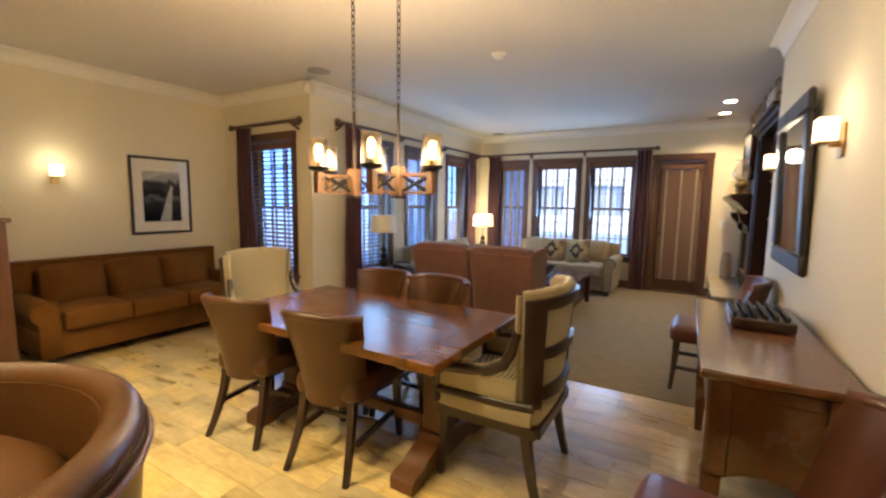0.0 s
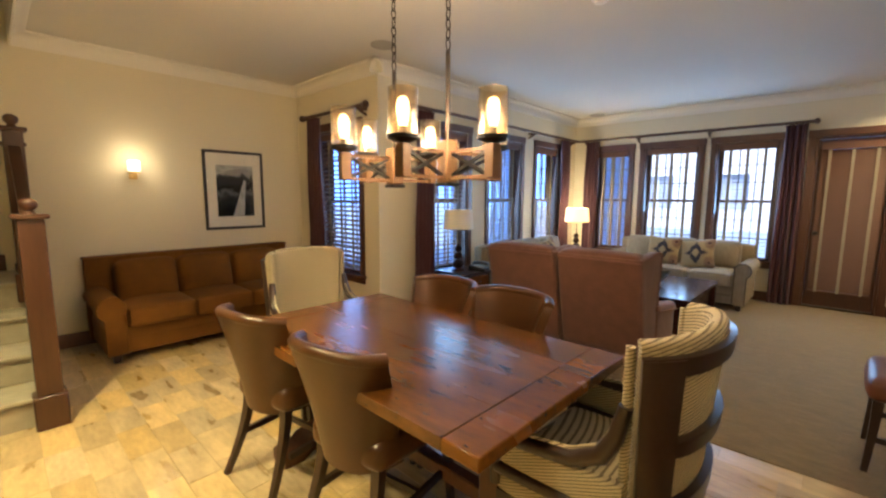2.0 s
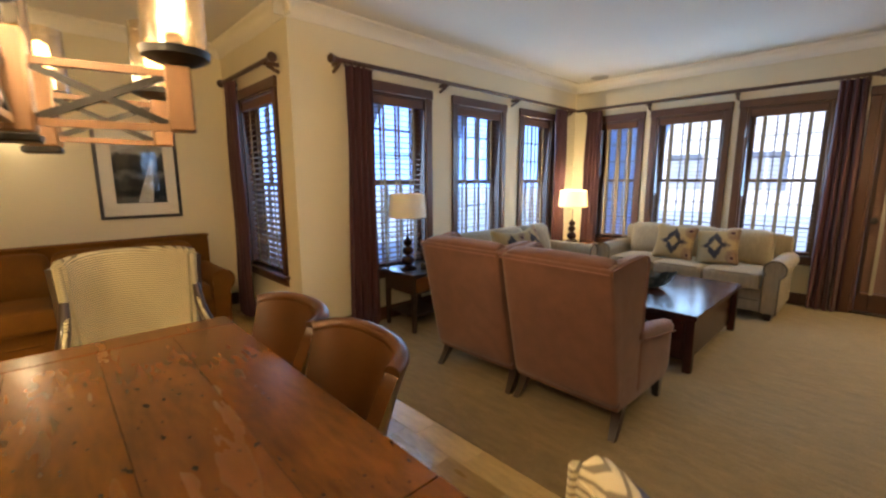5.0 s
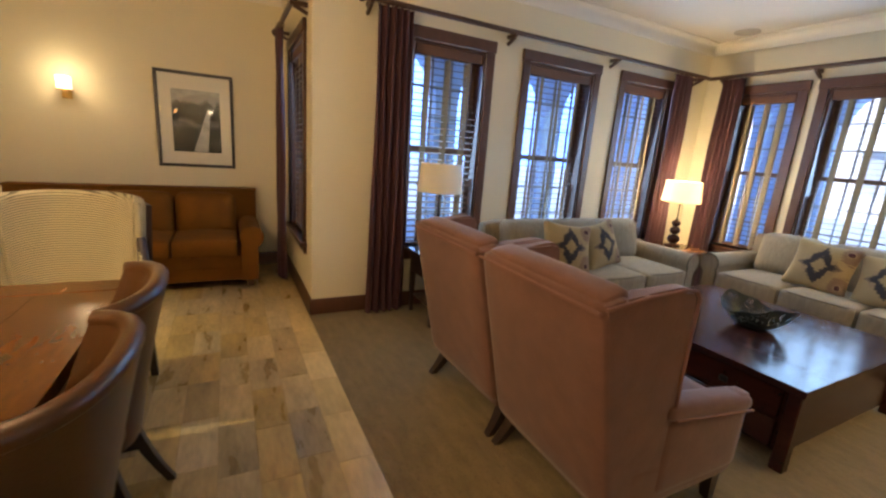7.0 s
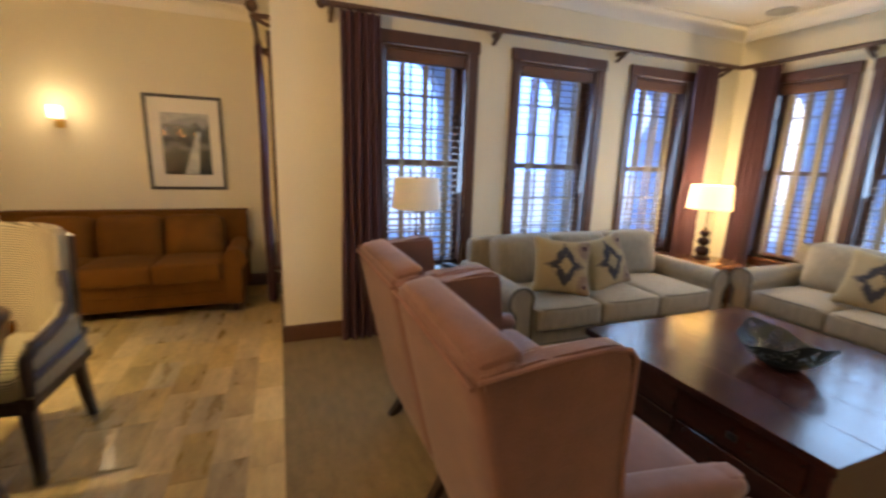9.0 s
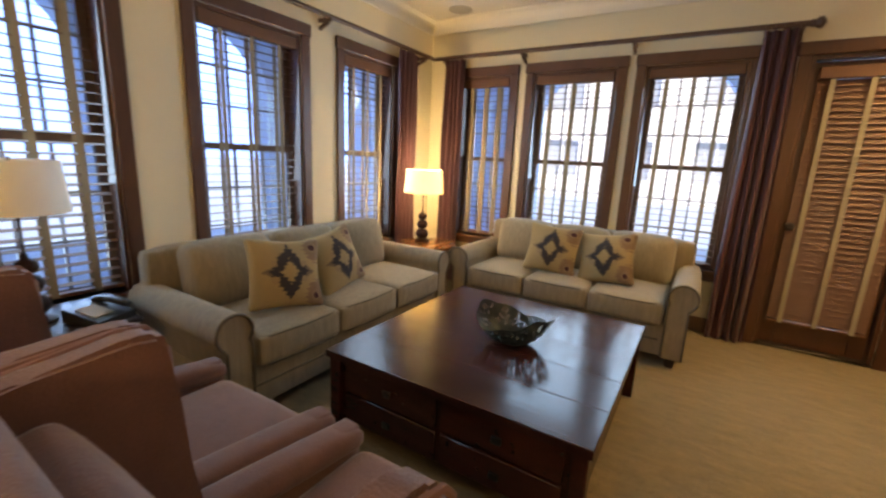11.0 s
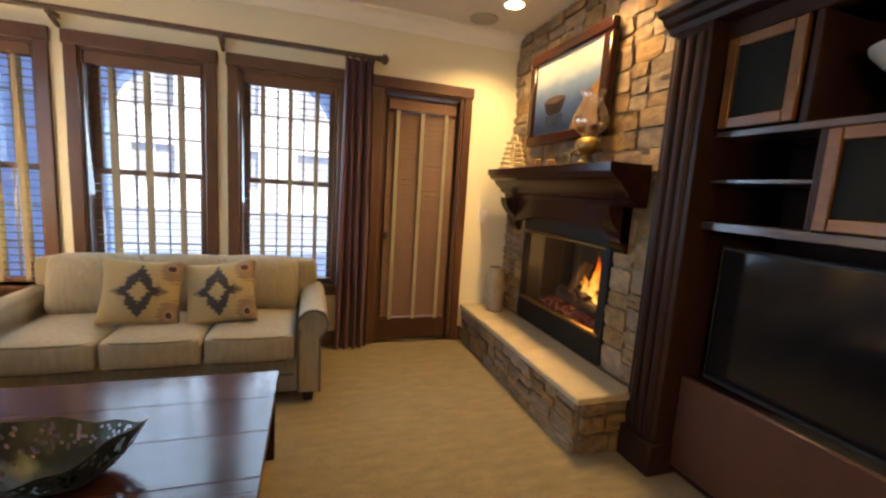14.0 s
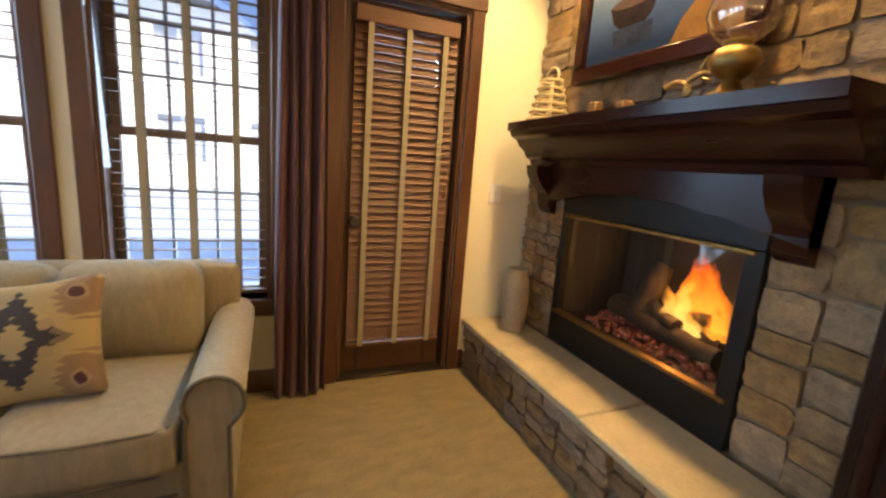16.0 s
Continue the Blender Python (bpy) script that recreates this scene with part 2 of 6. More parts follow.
SHADE_ON = cloth_shade("lit_lampshade", (0.82, 0.72, 0.48), 1.8)
SHADE_OFF = mat("unlit_lampshade", (0.86, 0.83, 0.75), 0.9, vary=0.05, fine=260, bump=0.1)
WHITE = mat("white_plastic", (0.74, 0.72, 0.67), 0.45, vary=0.04)
FRAME = mat("picture_frame", (0.02, 0.014, 0.012), 0.35, vary=0.3, scale=10)
MATBOARD = mat("mat_board", (0.72, 0.68, 0.58), 0.9, vary=0.03, fine=200, bump=0.03)
MIRROR = mat("mirror", (0.85, 0.86, 0.86), 0.02, metal=1.0, vary=0.01, bump=0)
SCREEN = mat("tv_screen", (0.006, 0.006, 0.007), 0.12, vary=0.2, scale=2, bump=0)
POT = mat("pewter_bowl", (0.085, 0.098, 0.085), 0.32, metal=0.7, vary=0.4, scale=12, fine=60, bump=0.2)
URN = mat("plaster_urn", (0.42, 0.365, 0.285), 0.75, vary=0.15, scale=10, bump=0.2)
fleck(TABLEWOOD, 38, (0.03, 0.010, 0.004), 0.33, (0.6, 1, 1))
fleck(TRUNK, 30, (0.014, 0.006, 0.004), 0.33)
fleck(CARPET, 120, (0.10, 0.072, 0.034), 0.38, (0.8, 1.8, 1))
GREY = mat("cabinet_inset", (0.010, 0.011, 0.010), 0.75, vary=0.2, scale=20, fine=120, spec=0.08)

# ---- building tools ----
def mesh_object(name, bm, material, smooth=None):
    bmesh.ops.recalc_face_normals(bm, faces=bm.faces)
    me = bpy.data.meshes.new(name)
    bm.to_mesh(me)
    bm.free()
    for mm in material if isinstance(material, (list, tuple)) else (material,):
        me.materials.append(mm)
    if smooth is not None:
        me.shade_smooth()
        me.set_sharp_from_angle(angle=radians(smooth))
    return new(name, me)


def part(name, bm, material, parent, label="", smooth=40):
    ob = mesh_object(name, bm, material, smooth)
    ob.parent = parent
    return tagged(ob, label)


def thing(name, m, label, category, group=""):
    ob = new(name)
    ob.empty_display_size = 0.1
    ob.matrix_basis = m
    return tagged(ob, label, category, group)


def structure(name, bm, material, label="", category="", smooth=40):
    return tagged(mesh_object(name, bm, material, smooth), label, category, kind="structure")


def B():
    return bmesh.new()


def box(bm, x0, x1, y0, y1, z0, z1, bevel=0.0, seg=1, m=None):
    """An axis-aligned block between two corners, with bevelled edges."""
    mm = Matrix.LocRotScale(((x0 + x1) / 2, (y0 + y1) / 2, (z0 + z1) / 2), None, (abs(x1 - x0), abs(y1 - y0), abs(z1 - z0)))
    vs = bmesh.ops.create_cube(bm, size=1, matrix=mm)["verts"]
    if bevel:
        es = list({e for v in vs for e in v.link_edges})
        vs = list({v for f in bmesh.ops.bevel(bm, geom=es, offset=bevel, segments=seg, affect="EDGES", profile=0.6)["faces"] for v in f.verts} | {v for v in vs if v.is_valid})
    if m is not None:
        bmesh.ops.transform(bm, matrix=m, verts=vs)
    return bm


def bar(bm, p, q, w, d, up=(0, 0, 1)):
    """A square-sectioned bar from p to q."""
    p, q = Vector(p), Vector(q)
    ax = (q - p).normalized()
    s = ax.cross(Vector(up))
    if s.length < 1e-4:
        s = ax.cross(Vector((1, 0, 0)))
    s.normalize()
    u = s.cross(ax)
    vs = [bm.verts.new(c + s * (w / 2) * a + u * (d / 2) * b) for c in (p, q) for a, b in ((-1, -1), (1, -1), (1, 1), (-1, 1))]
    for f in ((0, 1, 2, 3), (4, 5, 6, 7), (0, 1, 5, 4), (1, 2, 6, 5), (2, 3, 7, 6), (3, 0, 4, 7)):
        bm.faces.new([vs[i] for i in f])
    return bm


def lathe(bm, prof, cx=0, cy=0, n=20, axis="z"):
    """A turned body from (radius, height) pairs."""
    rings = []
    for r, h in prof:
        ring = []
        for i in range(n):
            a = 2 * math.pi * i / n
            c, s = max(r, 1e-4) * math.cos(a), max(r, 1e-4) * math.sin(a)
            ring.append(bm.verts.new((cx + c, cy + s, h) if axis == "z" else ((h, cx + c, cy + s) if axis == "x" else (cx + c, h, cy + s))))
        rings.append(ring)
    for a, b in zip(rings, rings[1:]):
        for i in range(n):
            bm.faces.new((a[i], a[(i + 1) % n], b[(i + 1) % n], b[i]))
    bm.faces.new(rings[0])
    bm.faces.new(rings[-1])
    return bm


def tube(bm, pts, r, n=8):
    """A round tube along a line of points; r may be one radius or one each."""
    pts = [Vector(p) for p in pts]
    rs = r if isinstance(r, (list, tuple)) else [r] * len(pts)
    rings = []
    up = Vector((0.13, 0.21, 0.97))
    for i, p in enumerate(pts):
        d = (pts[min(i + 1, len(pts) - 1)] - pts[max(i - 1, 0)]).normalized()
        s = d.cross(up).normalized()
        u = s.cross(d)
        rings.append([bm.verts.new(p + (s * math.cos(2 * math.pi * k / n) + u * math.sin(2 * math.pi * k / n)) * rs[i]) for k in range(n)])
    for a, b in zip(rings, rings[1:]):
        for k in range(n):
            bm.faces.new((a[k], a[(k + 1) % n], b[(k + 1) % n], b[k]))
    bm.faces.new(rings[0])
    bm.faces.new(rings[-1])
    return bm


def prism(bm, pts, axis, a, b):
    """A profile of 2D points drawn out along an axis from a to b."""
    def at(p, h):
        return {"x": (h, p[0], p[1]), "y": (p[0], h, p[1]), "z": (p[0], p[1], h)}[axis]
    lo, hi = [bm.verts.new(at(p, a)) for p in pts], [bm.verts.new(at(p, b)) for p in pts]
    n = len(pts)
    for i in range(n):
        bm.faces.new((lo[i], lo[(i + 1) % n], hi[(i + 1) % n], hi[i]))
    bm.faces.new(lo)
    bm.faces.new(hi)
    return bm


def cushion(bm, c, s, r=0.04, puff=(0, 0, 0), n=9, m=None, warp=None):
    """A padded block of size s round c: rounded edges and faces that swell by puff."""
    s = Vector(s) / 2
    r = min(r, min(s) * 0.98)
    grid = {}

    def vert(i, j, k):
        key = (i, j, k)
        if key not in grid:
            e = [(-math.cos(math.pi * q / n) * 0.45 + (2 * q / n - 1) * 0.55) for q in key]
            p = Vector((e[0] * s[0], e[1] * s[1], e[2] * s[2]))
            q = Vector([max(-(s[a] - r), min(s[a] - r, p[a])) for a in range(3)])
            d = p - q
            if d.length > 1e-9:
                p = q + d.normalized() * r
            u = [max(0.0, 1 - (p[a] / s[a]) ** 2) for a in range(3)]
            p = p + Vector((puff[0] * e[0] * u[1] * u[2], puff[1] * e[1] * u[0] * u[2], puff[2] * e[2] * u[0] * u[1]))
            if warp:
                p = Vector(warp(p))
            p = p + Vector(c)
            if m is not None:
                p = m @ p
            grid[key] = bm.verts.new(p)
        return grid[key]
    for a in range(n):
        for b in range(n):
            for h in (0, n):
                bm.faces.new((vert(a, b, h), vert(a + 1, b, h), vert(a + 1, b + 1, h), vert(a, b + 1, h)))
                bm.faces.new((vert(a, h, b), vert(a + 1, h, b), vert(a + 1, h, b + 1), vert(a, h, b + 1)))
                bm.faces.new((vert(h, a, b), vert(h, a + 1, b), vert(h, a + 1, b + 1), vert(h, a, b + 1)))
    return bm


def shell(bm, f, nu, nv, th):
    """A curved sheet of thickness th: f(u, v) gives its middle, for u and v from 0 to 1."""
    def normal(u, v):
        e = 1e-3
        a = Vector(f(min(1, u + e), v)) - Vector(f(max(0, u - e), v))
        b = Vector(f(u, min(1, v + e))) - Vector(f(u, max(0, v - e)))
        return a.cross(b).normalized()
    sides = []
    for s in (-0.5, 0.5):
        sides.append([[bm.verts.new(Vector(f(i / nu, j / nv)) + normal(i / nu, j / nv) * (th(i / nu, j / nv) if callable(th) else th) * s) for j in range(nv + 1)] for i in range(nu + 1)])
    a, b = sides
    for i in range(nu):
        for j in range(nv):
            for g in (a, b):
                bm.faces.new((g[i][j], g[i + 1][j], g[i + 1][j + 1], g[i][j + 1]))
    for i in range(nu):
        for j in (0, nv):
            bm.faces.new((a[i][j], a[i + 1][j], b[i + 1][j], b[i][j]))
    for j in range(nv):
        for i in (0, nu):
            bm.faces.new((a[i][j], a[i][j + 1], b[i][j + 1], b[i][j]))
    return bm


def taper_leg(bm, x, y, z1, z0, w1, w0, dx=0.0, dy=0.0, curve=0.0):
    """A tapered square leg from z1 down to z0 whose foot stands dx, dy off."""
    n = 5
    rows = []
    for i in range(n + 1):
        t = i / n
        w = (w1 + (w0 - w1) * t) / 2
        k = t ** (1 + curve)
        cx, cy, z = x + dx * k, y + dy * k, z1 + (z0 - z1) * t
        rows.append([bm.verts.new((cx + a * w, cy + b * w, z)) for a, b in ((-1, -1), (1, -1), (1, 1), (-1, 1))])
    for p, q in zip(rows, rows[1:]):
        for k in range(4):
            bm.faces.new((p[k], p[(k + 1) % 4], q[(k + 1) % 4], q[k]))
    bm.faces.new(rows[0])
    bm.faces.new(rows[-1])
    return bm


def pierced(bm, axis, face, back, s0, s1, z0, z1, holes):
    """A wall in the plane axis = face, thick to back, from s0 to s1, with holes (s0, s1, z0, z1)."""
    ss = sorted({s0, s1, *[h[0] for h in holes], *[h[1] for h in holes]})
    for a, b in zip(ss, ss[1:]):
        cuts = sorted([(h[2], h[3]) for h in holes if h[0] < (a + b) / 2 < h[1]])
        z = z0
        for lo, hi in cuts + [(z1, z1)]:
            if lo - z > 1e-4:
                if axis == "x":
                    box(bm, face, back, a, b, z, lo)
                else:
                    box(bm, a, b, face, back, z, lo)
            z = hi
    return bm

# ---- the large structure ----
XW, XL, XR, YN, YB, YS, ZC = -5.28, -3.72, 0.43, 4.10, 8.36, -2.6, 2.64
floor = structure("floor", box(B(), XW - 0.2, 1.3, YS - 0.2, YB + 0.2, -0.25, -0.0025), GROUT, "grouted stone tile floor of the dining area", "floor")
structure("carpet", box(B(), XL - 0.02, 1.25, 4.08, YB, -0.0024, 0.004), CARPET, "olive brown carpet of the living area", "carpet")

LEFT_WIN = [(4.75, 5.54, 0.43, 2.18), (5.83, 6.73, 0.43, 2.18), (7.0, 7.78, 0.43, 2.18)]
BACK_WIN = [(-3.42, -2.735, 0.45, 2.17), (-2.66, -1.785, 0.45, 2.17), (-1.72, -0.88, 0.45, 2.17)]
NOOK_WIN = (-4.88, -3.956, 0.445, 2.14)
DOOR = (-0.695, 0.131, 0.0, 2.165)
CAS = 0.075


def inner(w, bottom=True):
    return (w[0] + CAS, w[1] - CAS, w[2] + (CAS if bottom else 0), w[3] - CAS)


structure("wall_west", pierced(B(), "x", XL, XL - 0.16, YN + 0.16, YB, 0, ZC, [inner(w) for w in LEFT_WIN]), PAINT, "cream painted wall with three windows", "wall")
structure("wall_north", pierced(B(), "y", YB, YB + 0.16, XL - 0.16, 1.3, 0, ZC, [inner(w) for w in BACK_WIN] + [inner(DOOR, False)]), PAINT, "cream painted wall with three windows and a door", "wall")
structure("wall_nook", pierced(B(), "y", YN, YN + 0.16, XW - 0.16, XL, 0, ZC, [inner(NOOK_WIN)]), PAINT, "cream painted wall with one window", "wall")
structure("wall_sofa", box(B(), XW - 0.16, XW, YS, YN, 0, 5.4), PAINT, "cream painted wall behind the brown sofa", "wall")
structure("wall_east", box(B(), XR, XR + 0.16, YS, 5.1, 0, ZC), PAINT, "cream painted wall with mirror and sconces", "wall")
structure("wall_chimney_back", box(B(), 1.16, 1.3, 5.1, YB, 0, ZC), PAINT, "plain wall behind the chimney", "wall")
structure("wall_cabinet_side", box(B(), XR + 0.16, 1.16, 4.96, 5.1, 0, ZC), PAINT, "plain wall beside the cabinet", "wall")
structure("wall_south", box(B(), XW - 0.16, XR + 0.16, YS - 0.16, YS, 0, 5.4), PAINT, "plain cream wall", "wall")
WELL = (XW, -3.30, 0.45, 1.66)
bm = B()
for x0, x1, y0, y1 in ((XW - 0.16, 1.3, WELL[3], YB + 0.16), (WELL[1], 1.3, YS, WELL[3]), (XW - 0.16, WELL[1], YS, WELL[2])):
    box(bm, x0, x1, y0, y1, ZC, ZC + 0.2)
structure("ceiling", bm, CEIL, "off-white flat ceiling with an opening over the stairs", "ceiling")
# Upper stairwell walls, out of view; the long one is added to stop sun.
bm = B()
box(bm, WELL[1], WELL[1] + 0.1, YS, WELL[3], ZC + 0.2, 5.4)
box(bm, WELL[0], WELL[1] + 0.1, WELL[3], WELL[3] + 0.1, ZC + 0.2, 5.4)
structure("wall_stairwell", bm, PAINT, "unseen cream upper walls closing the stairwell against the sun", "wall")
structure("ceiling_stairwell", box(B(), XW - 0.16, WELL[1] + 0.1, YS, WELL[3] + 0.1, 5.4, 5.5), CEIL, "ceiling above the stairs", "ceiling")
structure("wall_stair_side", box(B(), -4.66, -3.75, 0.38, 0.5, 0, 5.4), PAINT, "cream wall beside the stairs", "wall")

# crown moulding, run by run
def cove(h=0.115, d=0.10):
    pts = [(0, 0), (d, 0), (d, -0.014)]
    for i in range(7):
        a = math.pi / 2 * i / 6
        pts.append((0.016 + (d - 0.03) * (1 - math.sin(a)), -0.02 - (h - 0.034) * (1 - math.cos(a))))
    return pts + [(0.012, -h), (0, -h)]


def crown(axis, face, sign, a, b):
    pts = [(face + sign * p[0], ZC + p[1]) for p in cove()]
    structure("crown_moulding", prism(B(), pts, "y" if axis == "x" else "x", a, b), CROWN, "off-white coved crown moulding", "moulding", smooth=30)


crown("x", XW, 1, WELL[3], YN)
crown("y", YN, -1, XW, XL + 0.1)
crown("x", XL, 1, YN - 0.1, YB)
crown("y", YB, -1, XL, 0.52)
crown("x", XR, -1, YS, 5.1)
crown("y", WELL[3], 1, XW, WELL[1])


def baseboard(axis, face, sign, a, b, h=0.125):
    pts = [(face, 0), (face + sign * 0.018, 0), (face + sign * 0.018, h - 0.025), (face + sign * 0.008, h), (face, h)]
    structure("baseboard", prism(B(), pts, "y" if axis == "x" else "x", a, b), TRIM, "dark stained wooden baseboard", "baseboard", smooth=30)


baseboard("x", XW, 1, 1.7, YN)
baseboard("y", YN, -1, XW + 0.018, XL + 0.018)
baseboard("x", XL, 1, YN, YB)
baseboard("y", YB, -1, XL + 0.018, DOOR[0])
baseboard("y", YB, -1, DOOR[1], 0.17)
baseboard("x", XR, -1, YS, 5.1)


# ---- windows, blinds, door ----
def placed(axis, face, out):
    """Maps (along the wall, out of the room, up) into the world."""
    if axis == "x":
        return lambda s, d, z: (face + out * d, s, z)
    return lambda s, d, z: (s, face + out * d, z)


def wbox(bm, f, s0, s1, d0, d1, z0, z1, bevel=0.0):
    a, b = f(s0, d0, z0), f(s1, d1, z1)
    return box(bm, min(a[0], b[0]), max(a[0], b[0]), min(a[1], b[1]), max(a[1], b[1]), z0, z1, bevel)


def window(index, axis, face, out, w, cols=3, label="double-hung window with dark wooden casing and grid"):
    f = placed(axis, face, out)
    win = tagged(new("window_%d" % index), label, "window", "windows", "structure")
    s0, s1, z0, z1 = w
    bm = B()
    wbox(bm, f, s0, s0 + CAS, -0.022, 0.0, z0, z1, 0.005)
    wbox(bm, f, s1 - CAS, s1, -0.022, 0.0, z0, z1, 0.005)
    wbox(bm, f, s0 - 0.008, s1 + 0.008, -0.028, 0.0, z1 - CAS, z1 + 0.012, 0.005)
    part("casing", bm, TRIM, win)
    i0, i1, k0, k1 = inner(w)
    bm = B()
    wbox(bm, f, i0, i0 + 0.02, 0.0, 0.155, k0, k1)
    wbox(bm, f, i1 - 0.02, i1, 0.0, 0.155, k0, k1)
    wbox(bm, f, i0 + 0.02, i1 - 0.02, 0.0, 0.155, k1 - 0.02, k1)
    part("jamb", bm, TRIM, win)
    part("window_sill", wbox(B(), f, s0 - 0.02, s1 + 0.02, -0.05, 0.155, z0 + CAS - 0.03, z0 + CAS, 0.006), TRIM, win)
    part("apron", wbox(B(), f, s0, s1, -0.02, 0.0, z0 - 0.02, z0 + CAS - 0.03, 0.004), TRIM, win)
    mid = (k0 + k1) / 2 + 0.0
    a0, a1 = i0 + 0.02, i1 - 0.02
    for name, lo, hi, d in (("lower_sash", k0, mid + 0.02, 0.085), ("upper_sash", mid - 0.02, k1 - 0.02, 0.12)):
        bm = B()
        wbox(bm, f, a0, a0 + 0.04, d, d + 0.032, lo, hi)
        wbox(bm, f, a1 - 0.04, a1, d, d + 0.032, lo, hi)
        wbox(bm, f, a0 + 0.04, a1 - 0.04, d, d + 0.032, lo, lo + 0.04)
        wbox(bm, f, a0 + 0.04, a1 - 0.04, d, d + 0.032, hi - 0.04, hi)
        sash = part(name, bm, SASH, win)
        bm = B()
        for c in range(1, cols):
            s = a0 + 0.04 + (a1 - a0 - 0.08) * c / cols
            wbox(bm, f, s - 0.0065, s + 0.0065, d + 0.006, d + 0.026, lo + 0.04, hi - 0.04)
        for r in range(1, 3):
            z = lo + 0.04 + (hi - lo - 0.08) * r / 3
            wbox(bm, f, a0 + 0.04, a1 - 0.04, d + 0.0075, d + 0.0245, z - 0.0065, z + 0.0065)
        part("muntins", bm, MUNTIN, sash)
        pane = part("pane", wbox(B(), f, a0 + 0.038, a1 - 0.038, d + 0.014, d + 0.018, lo + 0.038, hi - 0.038), PANE, sash, "clear glass pane")
        pane.visible_shadow = False
    return win


def blind(axis, face, out, w, tapes=(0.2, 0.5, 0.8), tilt=2.0, depth=0.045, pitch=0.05, bottom=None, half=0.017, label="wooden slat blind with wide cloth tapes, lowered and open"):
    f = placed(axis, face, out)
    bl = thing("window_blind", Matrix(), label, "blind", "window blinds")
    i0, i1, k0, k1 = inner(w)
    i0, i1 = i0 + 0.026, i1 - 0.026
    k0 = bottom if bottom is not None else k0 + 0.02
    part("valance", wbox(B(), f, i0, i1, 0.002, 0.062, k1 - 0.10, k1 - 0.022, 0.004), SLAT, bl)
    length = i1 - i0 - 0.004
    bm = box(B(), -length / 2, length / 2, -half, half, -0.0011, 0.0011)
    me = bpy.data.meshes.new("slat")
    bm.to_mesh(me)
    bm.free()
    me.materials.append(SLAT)
    z = k1 - 0.125
    while z > k0 + 0.03:
        ob = new("slat", me)
        ob.parent = bl
        p = f((i0 + i1) / 2, depth, z)
        ob.matrix_basis = pose(*p, tilt + random.uniform(-1.5, 1.5), 0, 0) if axis == "y" else pose(*p, 0, 0, 90) @ pose(0, 0, 0, -out * tilt + random.uniform(-1.5, 1.5), 0, 0)
        z -= pitch
    part("bottom_rail", wbox(B(), f, i0, i1, depth - 0.024, depth + 0.024, k0, k0 + 0.018, 0.003), SLAT, bl)
    for t in tapes:
        s = i0 + (i1 - i0) * t
        bm = B()
        wbox(bm, f, s - 0.0145, s + 0.0145, depth - 0.028, depth - 0.0265, k0 + 0.002, k1 - 0.10)
        wbox(bm, f, s - 0.0145, s + 0.0145, depth + 0.0265, depth + 0.028, k0 + 0.002, k1 - 0.10)
        part("tape", bm, TAPE, bl, "pale cloth tape")
    return bl


n = 0
for w in LEFT_WIN:
    n += 1
    window(n, "x", XL, -1, w)
    blind("x", XL, -1, w, tilt=16 if n == 1 else 3)
for w in BACK_WIN:
    n += 1
    window(n, "y", YB, 1, w)
    blind("y", YB, 1, w)
window(7, "y", YN, 1, NOOK_WIN)
blind("y", YN, 1, NOOK_WIN, tilt=30, half=0.021)

# terrace door with its own closed blind
f = placed("y", YB, 1)
door = tagged(new("door_1"), "dark wooden terrace door, closed, behind a blind", "door", kind="structure")
bm = B()
wbox(bm, f, DOOR[0], DOOR[0] + CAS, -0.022, 0.0, 0, DOOR[3], 0.005)
wbox(bm, f, DOOR[1] - CAS, DOOR[1], -0.022, 0.0, 0, DOOR[3], 0.005)
wbox(bm, f, DOOR[0] - 0.008, DOOR[1] + 0.008, -0.028, 0.0, DOOR[3] - CAS, DOOR[3] + 0.012, 0.005)
part("casing", bm, TRIM, door)
D0, D1 = DOOR[0] + CAS, DOOR[1] - CAS
bm = B()
wbox(bm, f, D0, D0 + 0.025, 0.0, 0.155, 0, DOOR[3] - CAS)
wbox(bm, f, D1 - 0.025, D1, 0.0, 0.155, 0, DOOR[3] - CAS)
wbox(bm, f, D0 + 0.025, D1 - 0.025, 0.0, 0.155, DOOR[3] - CAS - 0.025, DOOR[3] - CAS)
part("jamb", bm, TRIM, door)
bm = B()
wbox(bm, f, D0 + 0.026, D0 + 0.125, 0.07, 0.112, 0.005, 2.06, 0.004)
wbox(bm, f, D1 - 0.125, D1 - 0.026, 0.07, 0.112, 0.005, 2.06, 0.004)
wbox(bm, f, D0 + 0.125, D1 - 0.125, 0.072, 0.110, 0.005, 0.24, 0.004)
wbox(bm, f, D0 + 0.125, D1 - 0.125, 0.072, 0.110, 1.95, 2.06, 0.004)
leaf = part("door_leaf", bm, TRIM, door)
part("pane", wbox(B(), f, D0 + 0.12, D1 - 0.12, 0.088, 0.094, 0.23, 1.96), PANE, leaf, "clear glass pane").visible_shadow = False
part("threshold", wbox(B(), f, D0, D1, -0.01, 0.155, -0.004, 0.022, 0.004), BRONZE, door)
bm = lathe(B(), [(0.024, YB + 0.066), (0.024, YB + 0.056), (0.01, YB + 0.05), (0.01, YB + 0.03), (0.026, YB + 0.02), (0.03, YB + 0.005), (0.02, YB - 0.012)], D0 + 0.075, 0.93, 14, "y")
part("door_knob", bm, BRONZE, door, "bronze door knob")
bl = blind("y", YB, 1, (D0 - CAS + 0.03, D1 + CAS - 0.03, 0, 2.115), tapes=(0.14, 0.5, 0.86), tilt=62, depth=0.036, pitch=0.0415, bottom=0.20, half=0.025,
           label="brown wooden slat blind with cloth tapes, closed over the door")


